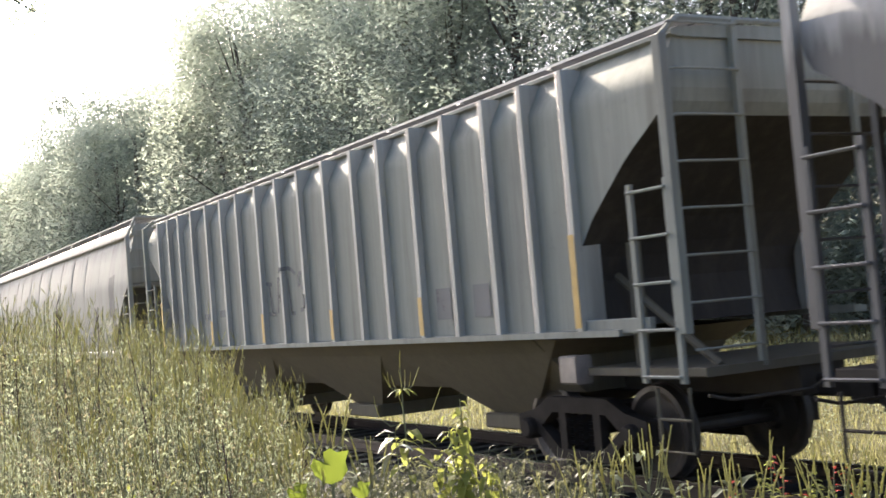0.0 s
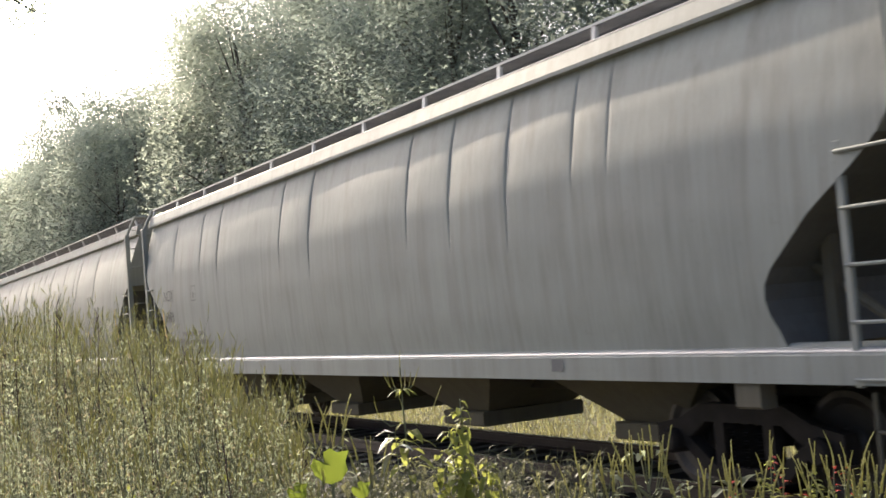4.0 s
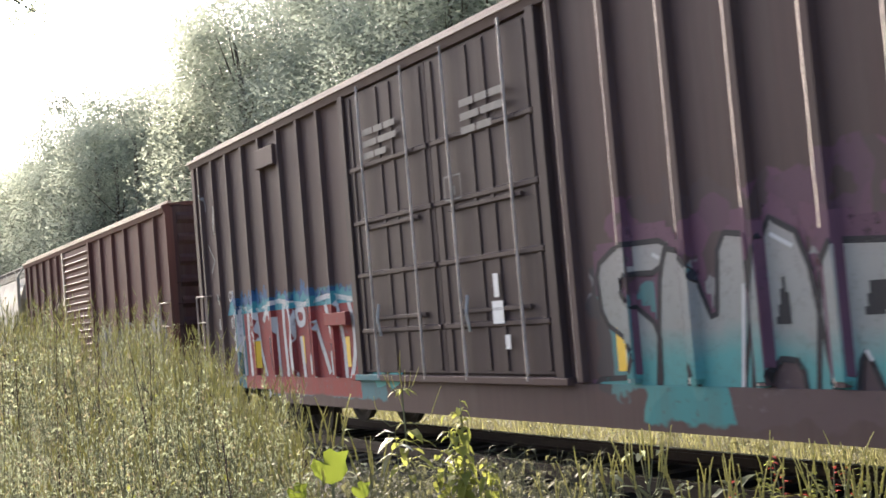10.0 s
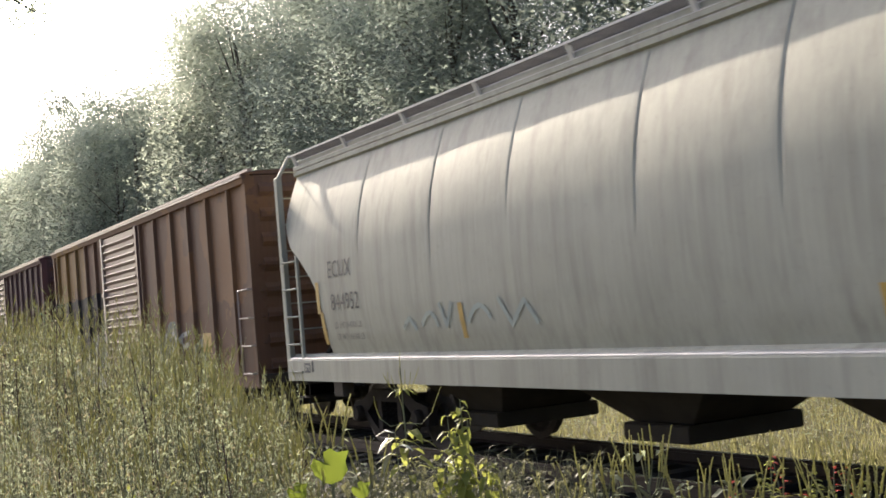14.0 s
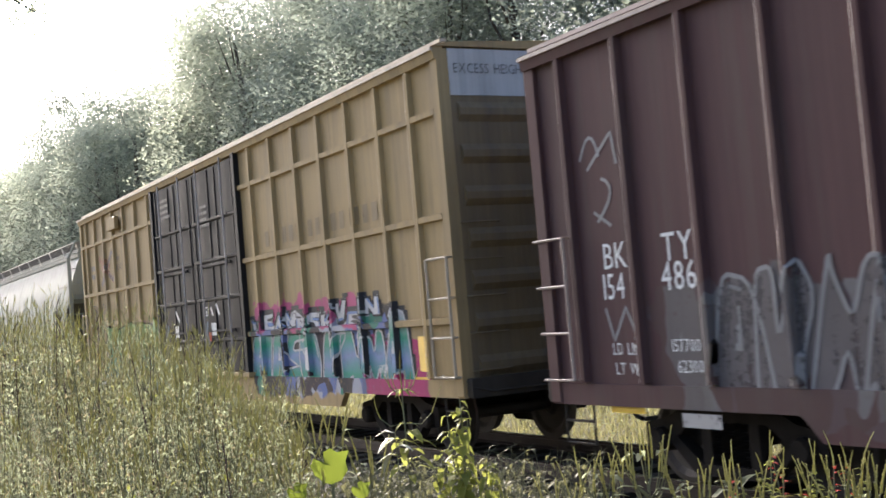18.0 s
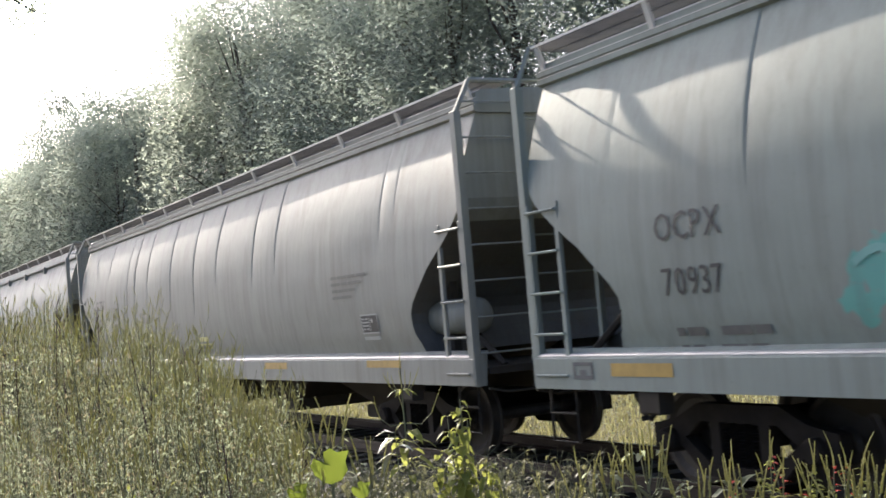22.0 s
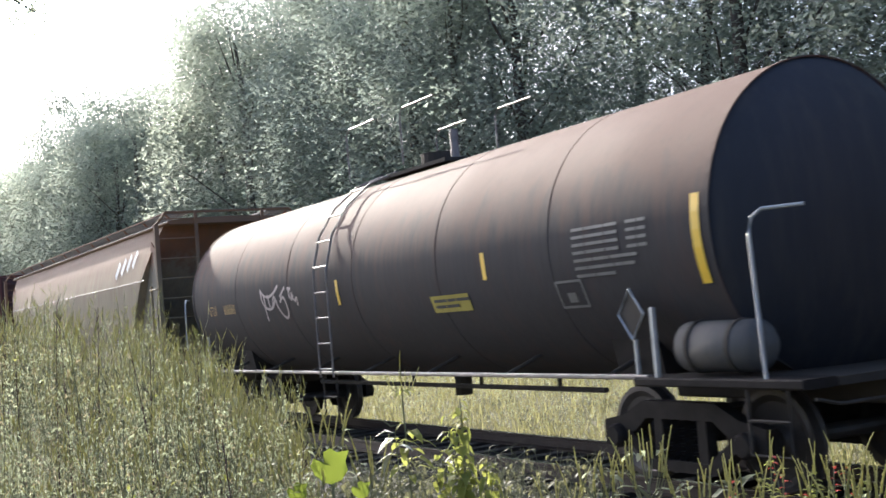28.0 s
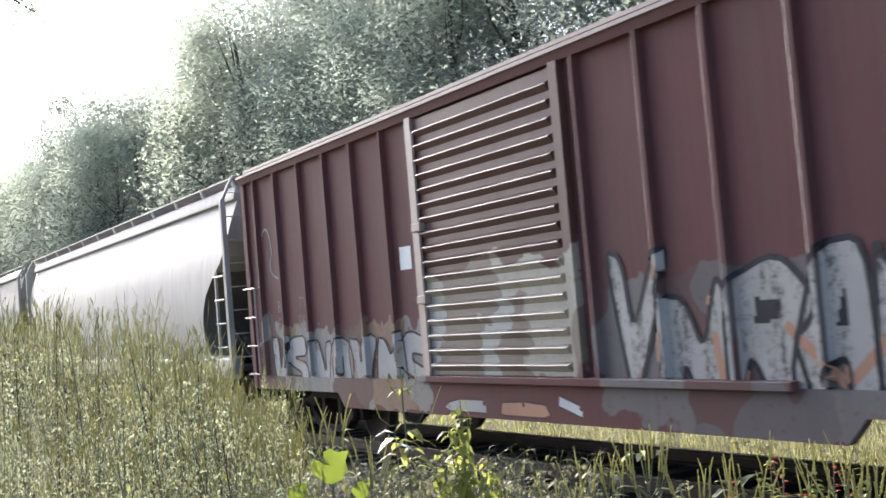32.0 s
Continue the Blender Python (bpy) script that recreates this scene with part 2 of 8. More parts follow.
    def mesh(self, name, material, smooth=False):
        me = bpy.data.meshes.new(name)
        me.from_pydata(self.v, [], self.f)
        me.materials.append(material)
        if smooth:
            me.polygons.foreach_set("use_smooth", [True] * len(me.polygons))
        me.update()
        return me


def part(name, geo, material, parent, label="", smooth=False):
    """Links a shape as one mesh under a thing or under a part."""
    ob = new(name, geo.mesh(name, material, smooth) if isinstance(geo, Geo) else geo)
    ob.parent = parent
    if label:
        ob["label"] = label
    return ob


def lone(name, geo, material, label, category, kind="", group="", smooth=False):
    return tagged(new(name, geo.mesh(name, material, smooth)), label, category, group, kind)


def blend(table, z):
    """Straight-line reading of a table of (z, value), rising in z."""
    if z <= table[0][0]:
        return table[0][1]
    for (a, u), (b, w) in zip(table, table[1:]):
        if z <= b:
            return u + (w - u) * (z - a) / (b - a)
    return table[-1][1]


# ---- letters of the built-in font, kept as flat outlines ----
GLYPHS = {}


def learn_letters(chars):
    for ch in sorted(set(chars)):
        cu = bpy.data.curves.new("letter", "FONT")
        cu.body, cu.size, cu.resolution_u = ch, 1.0, 2
        ob = new("letter", cu)
        me = ob.evaluated_get(bpy.context.evaluated_depsgraph_get()).to_mesh()
        vs = [(v.co.x, v.co.y) for v in me.vertices]
        fs = [tuple(p.vertices) for p in me.polygons]
        lo, hi = (min(x for x, _ in vs), max(x for x, _ in vs)) if vs else (0, 0.25)
        GLYPHS[ch] = ([(x - lo, y) for x, y in vs], fs, hi - lo)
        bpy.data.objects.remove(ob)
        bpy.data.curves.remove(cu)


learn_letters("0123456789ABCDEFGHIKLMNOPRSTUVWXY.-")


def lettering(body, height, x, z, material, parent, depth, squeeze=0.85, gap=0.14, slope=0.0):
    """Painted writing that starts at x on the near side and lies on the surface depth(x, z), letter by letter."""
    pen, k = x, height / 0.70
    for ch in body:
        if ch == " ":
            pen += 0.5 * height
            continue
        vs, fs, w = GLYPHS[ch]
        g = Geo()
        for a, b in vs:
            px, pz = pen + a * k * squeeze, z + b * k + slope * (pen - x)
            g.v.append((px, -depth(px, pz) - 0.006, pz))
        g.f += fs
        pen += w * k * squeeze + gap * height
        part("letter", g, material, parent)


def bars(rows, x, z, high, pitch, material, parent, depth, name="lettering"):
    """Writing too small or worn to read: rows of lengths of short bars."""
    g = Geo()
    for i, lengths in enumerate(rows):
        pen, zz = x, z - i * pitch
        for w in lengths:
            if w > 0:
                patch(g, pen, pen + w, zz, zz + high, depth, 0.006)
                pen += w
            else:
                pen -= w
            pen += high * 0.5
    return tagged(part(name, g, material, parent), kind="stuff")


def patch(g, x0, x1, z0, z1, depth, lift=0.006, nx=1, nz=1):
    """A flat patch on the near side, bent with the surface."""
    rows = []
    for j in range(nz + 1):
        z = z0 + (z1 - z0) * j / nz
        rows.append([(x0 + (x1 - x0) * i / nx, -depth(x0 + (x1 - x0) * i / nx, z) - lift, z) for i in range(nx + 1)])
    g.sheet(rows)


def bow(p, q, r, n=6):
    """Points of a curve from p by way of q to r."""
    return [((1 - t) ** 2 * p[0] + 2 * t * (1 - t) * q[0] + t * t * r[0],
             (1 - t) ** 2 * p[1] + 2 * t * (1 - t) * q[1] + t * t * r[1]) for t in [i / n for i in range(n + 1)]]


# ---- ground ----
def ground_height(x, y):
    """Bank by the path, shallow ditch, bed of the track, meadow, foot of the wooded slope."""
    base = blend([(-60, 0.6), (0, 0.25), (2.2, 0.1), (4.2, -0.55), (6.0, -0.62), (10.5, -0.62), (12.0, -0.35), (16, 0.15), (24, 1.2), (60, 9.0), (200, 30.0), (900, 34.0)], y)
    rough = 0.12 if abs(y - TRACK_Y) > 3.5 else 0.02
    return base + rough * (noise.noise(Vector((x * 0.25, y * 0.25, 0.3))) + 0.5 * noise.noise(Vector((x * 0.9, y * 0.9, 4.0))))


def ground():
    xs = sorted({-4000, -2500, -1500, -900, -600, -450, 4000, 2500, 1500, 900, 600, 450} | set(range(-350, 351, 25)) | set(i * 0.8 for i in range(-110, 20)))
    ys = sorted({-4000, -2000, -900, -400, -150, -60, -25, 4000, 2000, 900, 400, 200, 120, 80, 60, 45} | set(-12 + 0.8 * i for i in range(64)))
    g = Geo().sheet([[(x, y, ground_height(x, y)) for x in xs] for y in ys])
    lone("ground", g, M_MEADOW, "uneven ground of dry grass and soil", "ground", "structure", smooth=True)


def track():
    bed = Geo()
    rows = []
    for y, z in [(-3.2, -0.75), (-2.1, -0.32), (-1.7, -0.26), (1.7, -0.26), (2.1, -0.32), (3.2, -0.75)]:
        rows.append([(x, TRACK_Y + y, z) for x in range(-420, 421, 20)])
    bed.sheet(rows)
    lone("ballast_bed", bed, M_BALLAST, "grey crushed stone bed under the track", "ballast", "structure")
    sec = [(-0.07, -0.17), (0.07, -0.17), (0.07, -0.155), (0.012, -0.14), (0.012, -0.045), (0.036, -0.035), (0.036, -0.006), (-0.036, -0.006), (-0.036, -0.035), (-0.012, -0.045), (-0.012, -0.14), (-0.07, -0.155)]
    for y in (-0.753, 0.753):
        r = lone("rail", Geo().along_x([(TRACK_Y + y + a, b) for a, b in sec], -420, 420), M_RAIL, "rusty brown steel rail on timber ties", "rail", "structure", "rails of the track")
        part("rail_head", Geo().box(-420, 420, TRACK_Y + y - 0.034, TRACK_Y + y + 0.034, -0.006, 0.0), M_RAILTOP, r, "bright worn running surface")
    near = Geo().box(-0.115, 0.115, -1.3, 1.3, -0.36, -0.172, 0.01).mesh("tie", M_TIE)
    for i in range(90):
        o = tagged(new("tie", near), "dark creosoted timber tie in the ballast", "tie", "ties under the rails", "structure")
        o.matrix_world = pose(-45 + i * 0.54 + random.uniform(-0.03, 0.03), TRACK_Y + random.uniform(-0.04, 0.04), random.uniform(-0.005, 0.005), 0, 0, random.uniform(-1, 1))
    rest = Geo()
    for i in range(-770, 770):
        x = i * 0.54
        if not -45.3 < x < 3.5:
            rest.box(x - 0.115, x + 0.115, TRACK_Y - 1.3, TRACK_Y + 1.3, -0.36, -0.172)
    lone("far_ties", rest, M_TIE, "dark timber ties further along the track", "ties", "stuff")
    stones = Geo()
    rng = random.Random(5)
    base = [(1, 0, 0), (-1, 0, 0), (0, 1, 0), (0, -1, 0), (0, 0, 1), (0, 0, -1)]
    tri = [(0, 2, 4), (2, 1, 4), (1, 3, 4), (3, 0, 4), (2, 0, 5), (1, 2, 5), (3, 1, 5), (0, 3, 5)]
    for _ in range(9000):
        x = -3.5 - 36 * rng.random() ** 1.4
        y = TRACK_Y + rng.uniform(-3.5, -0.7)
        d = y - TRACK_Y
        z = blend([(-3.2, -0.72), (-2.1, -0.31), (-1.7, -0.25), (3, -0.25)], d)
        if d < -3.2:
            z = ground_height(x, y) + 0.02
        s, k = rng.uniform(0.02, 0.045), len(stones.v)
        e = Euler((rng.random() * 6, rng.random() * 6, rng.random() * 6)).to_matrix()
        for b in base:
            p = e @ (Vector(b) * s * rng.uniform(0.7, 1.3))
            stones.v.append((x + p.x, y + p.y, z + p.z))
        stones.f += [tuple(k + i for i in t) for t in tri]
    lone("ballast_stones", stones, M_STONE, "loose grey ballast stones on the shoulder", "ballast", "stuff")


# ---- trees ----
def leaf_cloud(g, centres, per, size, rng, droop=0.3):
    """Folded leaves scattered about the centres (x, y, z, radius)."""
    for cx, cy, cz, cr in centres:
        for _ in range(per):
            d = Vector((rng.gauss(0, 1), rng.gauss(0, 1), rng.gauss(0, 0.8)))
            d = d.normalized() * cr * rng.random() ** 0.45
            p = Vector((cx, cy, cz)) + d
            a = rng.random() * 6.283
            u = Vector((math.cos(a), math.sin(a), rng.uniform(-0.8, 0.3)))
            w = u.cross(Vector((rng.uniform(-0.6, 0.6), rng.uniform(-0.6, 0.6), 1))).normalized()
            s = size * rng.uniform(0.6, 1.3)
            k = len(g.v)
            g.v += [tuple(p), tuple(p + u * s * 0.85 + w * s * 0.42), tuple(p + u * s - w * s * 0.30)]
            g.f.append((k, k + 1, k + 2))


def make_tree(seed, high, wide, leaves, clumps, size, low=0.25):
    """Trunk with limbs and a crown of leaf clumps hung at the limbs' ends, foot at the origin."""
    rng = random.Random(seed)
    trunk, crown, hubs = Geo(), Geo(), []
    lean = Vector((rng.uniform(-0.06, 0.06), rng.uniform(-0.06, 0.06), 1))
    stem = [lean * (high * 0.8 * i / 6) + Vector((rng.uniform(-0.15, 0.15), rng.uniform(-0.15, 0.15), 0)) * (i > 0) for i in range(7)]
    trunk.tube(stem, high * 0.016, 9, high * 0.004)
    for i in range(clumps):
        t = low + (1 - low) * ((i + rng.random()) / clumps)
        r = wide * (0.35 + 0.75 * math.sin(math.pi * min(1, (t - low) / (1 - low) * 0.85 + 0.12))) * rng.uniform(0.55, 1.05)
        a = i * 2.4 + rng.uniform(-0.5, 0.5)
        end = Vector((math.cos(a) * r, math.sin(a) * r, high * t * rng.uniform(0.93, 1.04)))
        root = lean * (high * max(0.12, t * 0.72 - 0.06))
        mid = root.lerp(end, 0.5) + Vector((0, 0, high * 0.02))
        if i % 3 == 0:
            trunk.tube([root, root.lerp(mid, 0.6) + Vector((rng.uniform(-0.4, 0.4), rng.uniform(-0.4, 0.4), 0)), mid.lerp(end, 0.3), end.lerp(mid, 0.25)], high * 0.0035, 5, high * 0.0008)
        for _ in range(3):
            o = Vector((rng.gauss(0, 1), rng.gauss(0, 1), rng.gauss(0, 0.7))) * wide * 0.22
            hubs.append((*(end + o), wide * rng.uniform(0.24, 0.50)))
    leaf_cloud(crown, hubs, leaves // len(hubs), size, rng)
    return trunk, crown


def wood():
    rng = random.Random(11)
    kinds = []
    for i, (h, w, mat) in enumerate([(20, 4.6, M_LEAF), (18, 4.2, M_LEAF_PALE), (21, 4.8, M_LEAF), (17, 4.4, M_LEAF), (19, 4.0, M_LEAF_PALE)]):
        tr, cr = make_tree(100 + i, h, w, 52000, 46, 0.15, 0.10)
        t = tagged(new("tree"), "tall broadleaf tree with dense backlit foliage", "tree", "trees on the slope behind the track")
        part("trunk", tr, M_BARK, t, smooth=True)
        part("crown", cr, mat, t, "dense green leaves")
        kinds.append(t)
    mid_kinds = []
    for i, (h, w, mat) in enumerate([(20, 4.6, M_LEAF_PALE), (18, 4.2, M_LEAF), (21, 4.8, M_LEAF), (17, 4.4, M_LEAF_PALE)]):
        tr, cr = make_tree(130 + i, h * 1.07, w, 32000, 40, 0.20, 0.10)
        t = tagged(new("tree"), "tall broadleaf tree with backlit crown on the slope", "tree", "trees on the slope behind the track")
        part("trunk", tr, M_BARK, t, smooth=True)
        part("crown", cr, mat, t, "dense green leaves")
        t.matrix_basis = pose(-238.0 - 5 * i, 35.0 + i, ground_height(-238 - 5 * i, 35 + i) - 0.3)
        mid_kinds.append(t)
    # every far crown takes the pale leaves: backlight and haze in the colour
    far_kinds = []
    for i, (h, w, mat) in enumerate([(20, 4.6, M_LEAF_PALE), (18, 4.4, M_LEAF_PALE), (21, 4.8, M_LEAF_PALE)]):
        tr, cr = make_tree(150 + i, h * 1.07, w, 14000, 34, 0.30, 0.10)
        t = tagged(new("tree"), "tall broadleaf tree further along the slope", "tree", "trees on the slope behind the track")
        part("trunk", tr, M_BARK, t, smooth=True)
        part("crown", cr, mat, t, "dense green leaves")
        t.matrix_basis = pose(-241.0 - 6 * i, 26.0 + 2 * i, ground_height(-241, 26 + 2 * i) - 0.3)
        far_kinds.append(t)
    spots = []
    x = -6.0
    while x > -235:
        spots.append((x, 24.0 + rng.uniform(-1.5, 2.0)))
        spots.append((x - 2.5 + rng.uniform(-1, 1), 30.5 + rng.uniform(-2, 2)))
        x -= rng.uniform(5.2, 6.6)
    for i, (x, y) in enumerate(spots):
        m = pose(x, y, ground_height(x, y) - 0.3, 0, 0, rng.uniform(0, 360))
        if i < len(kinds):
            kinds[i].matrix_basis = m
        else:
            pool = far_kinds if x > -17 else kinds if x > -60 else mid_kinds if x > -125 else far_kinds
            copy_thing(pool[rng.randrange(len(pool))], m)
    # understorey along the edge of the wood
    shrubs = []
    for i in range(3):
        tr, cr = make_tree(200 + i, 5.0, 2.2, 7000, 18, 0.17, 0.05)
        s = tagged(new("shrub"), "leafy green shrub at the edge of the wood", "shrub", "shrubs at the edge of the wood")
        part("trunk", tr, M_BARK, s, smooth=True)
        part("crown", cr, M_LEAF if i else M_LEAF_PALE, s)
        shrubs.append(s)
    x, i = -5.0, 0
    while x > -150:
        y = 19.5 + rng.uniform(-1.2, 1.8)
        m = pose(x, y, ground_height(x, y) - 0.1, 0, 0, rng.uniform(0, 360))
        if i < 3:
            shrubs[i].matrix_basis = m
        else:
            copy_thing(shrubs[rng.randrange(3)], m)
        x -= rng.uniform(2.6, 3.8)
        i += 1


ground()
track()
wood()


# ---- running gear shared by all cars ----
def wheelset_mesh():
    g = Geo()
    g.lathe_y([(-1.02, 0.0), (-1.02, 0.075), (1.02, 0.075), (1.02, 0.0)], 12)
    for s in (-1, 1):
        prof = [(0.66, 0.07), (0.66, 0.12), (0.70, 0.16), (0.715, 0.34), (0.685, 0.40), (0.685, 0.482), (0.70, 0.486), (0.72, 0.462), (0.815, 0.452), (0.82, 0.40), (0.79, 0.34), (0.775, 0.16), (0.82, 0.12), (0.82, 0.07)]
        g.lathe_y([(s * y, r) for y, r in prof], 28)
    return g.mesh("wheelset", M_WHEEL, False)


def side_frame_mesh():
    g = Geo()
    arch = [(-1.12, 0.36), (-1.12, 0.60), (-0.80, 0.66), (-0.50, 0.80), (0.50, 0.80), (0.80, 0.66), (1.12, 0.60), (1.12, 0.36), (1.0, 0.36), (1.0, 0.50), (0.66, 0.50),
            (0.46, 0.64), (-0.46, 0.64), (-0.66, 0.50), (-1.0, 0.50), (-1.0, 0.36)]
    g.along_y(arch, -0.07, 0.07)
    low = [(-0.86, 0.50), (-0.70, 0.50), (-0.36, 0.26), (0.36, 0.26), (0.70, 0.50), (0.86, 0.50), (0.46, 0.16), (-0.46, 0.16)]
    g.along_y(low, -0.07, 0.07)
    for x in (-0.30, 0.30):
        g.along_y([(x - 0.06, 0.2), (x + 0.06, 0.2), (x + 0.06, 0.7), (x - 0.06, 0.7)], -0.06, 0.06)
    for x in (-0.89, 0.89):
        g.lathe_y([(-0.16, 0.0), (-0.16, 0.09), (-0.13, 0.115), (0.07, 0.12), (0.07, 0.0)], 14, x, 0.457)
    for x in (-0.17, 0.0, 0.17):
        for i in range(5):
            g.lathe_y([(-0.05, 0.055), (0.05, 0.055)], 6, x, 0.30 + i * 0.07)
    return g.mesh("side_frame", M_GEAR)


WHEELSET, SIDE_FRAME = wheelset_mesh(), side_frame_mesh()
WHEELSETS = {-0.89: [], 0.89: []}


def bogie(car, x):
    g = Geo().box(-0.20, 0.20, -1.0, 1.0, 0.42, 0.70, 0.03)
    g.tube([(0, 0, 0.70), (0, 0, 0.80)], 0.2, 12)
    for s in (-1, 1):
        g.tube([(s * 0.42, -0.9, 0.46), (s * 0.42, 0.9, 0.46)], 0.05, 6)
    b = part("bogie", g, M_GEAR, car, "dark two-axle truck with coil springs")
    b.location = (x, 0, 0)
    for y in (-1.05, 1.05):
        f = part("side_frame", SIDE_FRAME, M_GEAR, b)
        f.location = (0, y, 0)
        f.scale = (1, 1 if y < 0 else -1, 1)
    for dx in (-0.89, 0.89):
        w = part("wheelset", WHEELSET, M_WHEEL, b)
        w.location = (dx, 0, 0.457)
        WHEELSETS[dx].append(w)


def draft(car, hl, reach, mat=None, sill=True):
    """Centre sill, couplers, hoses and uncoupling levers. reach: from the body's end to the coupler's face."""
    if sill:
        part("centre_sill", Geo().box(-hl + 0.05, hl - 0.05, -0.28, 0.28, 0.78, 1.08, 0.02), M_DARK, car)
    for s in (-1, 1):
        g = Geo()
        g.box(min(s * (hl - 0.3), s * (hl + reach - 0.2)), max(s * (hl - 0.3), s * (hl + reach - 0.2)), -0.09, 0.09, 0.76, 0.96, 0.02)
        hx = s * (hl + reach - 0.16)
        g.along_z([(hx - s * 0.12, -0.17), (hx + s * 0.16, -0.20), (hx + s * 0.16, -0.05), (hx + s * 0.05, 0.0), (hx + s * 0.16, 0.14), (hx - s * 0.05, 0.20)], 0.72, 1.0)
        part("coupler", g, M_GEAR, car, "dark cast knuckle coupler")
        hose = Geo().tube([(s * (hl - 0.1), 0.33, 0.80), (s * (hl + reach * 0.4), 0.33, 0.72), (s * (hl + reach * 0.8), 0.28, 0.42), (s * (hl + reach), 0.24, 0.40)], 0.028, 8)
        part("air_hose", hose, M_HOSE, car)
        lever = Geo().tube([(s * (hl + 0.12), -1.5, 0.92), (s * (hl + 0.12), -1.25, 0.86), (s * (hl + 0.14), -0.35, 0.86), (s * (hl + 0.25), -0.2, 0.98)], 0.016, 6)
        part("uncoupling_lever", lever, M_DARK, car)


def ladder(car, xa, xb, y, z0, z1, rungs, mat, r=0.016, stiles=True, name="ladder"):
    """Stiles of angle steel and round rungs."""
    g = Geo()
    if stiles:
        for x in (xa, xb):
            g.box(x - 0.03, x + 0.03, y - 0.012, y + 0.03, z0, z1, 0.006)
    lad = part(name, g, mat, car) if stiles else None
    for i in range(rungs):
        z = z0 + 0.06 + (z1 - z0 - 0.14) * i / max(1, rungs - 1)
        part("rung", Geo().tube([(xa, y + 0.03, z), (xa, y - 0.03, z), (xb, y - 0.03, z), (xb, y + 0.03, z)], r, 6), mat, lad or car)
    return lad


def stirrup(car, xa, xb, y, z0, z1, mat):
    g = Geo()
    g.tube([(xa, y, z1), (xa, y, z0), (xb, y, z0), (xb, y, z1)], 0.018, 6)
    g.tube([(xa, y, (z0 + z1) / 2), (xb, y, (z0 + z1) / 2)], 0.015, 6)
    part("sill_step", g, mat, car)


def car_root(name, label, category="freight car"):
    return tagged(new(name), label, category, "cars of the passing freight train")


# near-black paint for the ribbed cars' lower end sheets
P_LOW_END = painted_steel("near-black low end sheet paint", (0.050, 0.045, 0.040), amount=0.5, rough=0.75, rust=0.3, gloss=0.15)
# grimy, and darkened further: the shade of the end openings put into paint
P_RECESS = painted_steel("grimy shaded end recess paint", (0.125, 0.12, 0.11), amount=0.5, rough=0.65, rust=0.3, gloss=0.3)


# ---- covered hoppers ----
ROUND = [(1.30, 1.46), (1.55, 1.54), (1.95, 1.59), (2.4, 1.60), (2.85, 1.575), (3.2, 1.52), (3.5, 1.44), (3.75, 1.35), (4.02, 1.24)]
MILD = [(1.30, 1.52), (1.7, 1.57), (2.4, 1.60), (3.0, 1.58), (3.5, 1.50), (3.8, 1.43), (4.02, 1.36)]
MILD_HIGH = [(1.44, 1.53), (1.8, 1.58), (2.4, 1.60), (3.0, 1.58), (3.5, 1.50), (3.8, 1.43), (4.02, 1.36)]
FLAT = [(1.50, 1.52), (3.70, 1.52), (4.02, 1.34)]
CUT_CURVE = [(1.35, 1.32), (1.62, 1.47), (1.85, 1.44), (2.3, 0.92), (2.6, 0.45), (2.85, 0.16), (3.0, 0.10), (4.1, 0.10)]
CUT_ROUND = [(1.35, 1.45), (1.7, 1.50), (2.1, 1.38), (2.4, 1.15), (2.7, 0.75), (2.95, 0.32), (3.3, 0.10), (4.1, 0.08)]
CUT_RIBBED = [(1.35, 1.50), (1.97, 1.61), (2.23, 1.51), (2.53, 1.26), (3.03, 0.67), (3.33, 0.19), (3.5, 0.10), (4.1, 0.10)]
SKIRTED = [(1.15, 1.57), (1.47, 1.57), (1.52, 1.49), (1.75, 1.56), (2.05, 1.60), (2.4, 1.605), (2.9, 1.585), (3.2, 1.52), (3.5, 1.44), (3.75, 1.35), (4.02, 1.24)]
CUT_STRAIGHT = [(1.35, 1.75), (1.6, 1.60), (2.7, 0.45), (2.9, 0.12), (4.1, 0.10)]


BOARD_Y = 1.34   # outer edge of the running boards


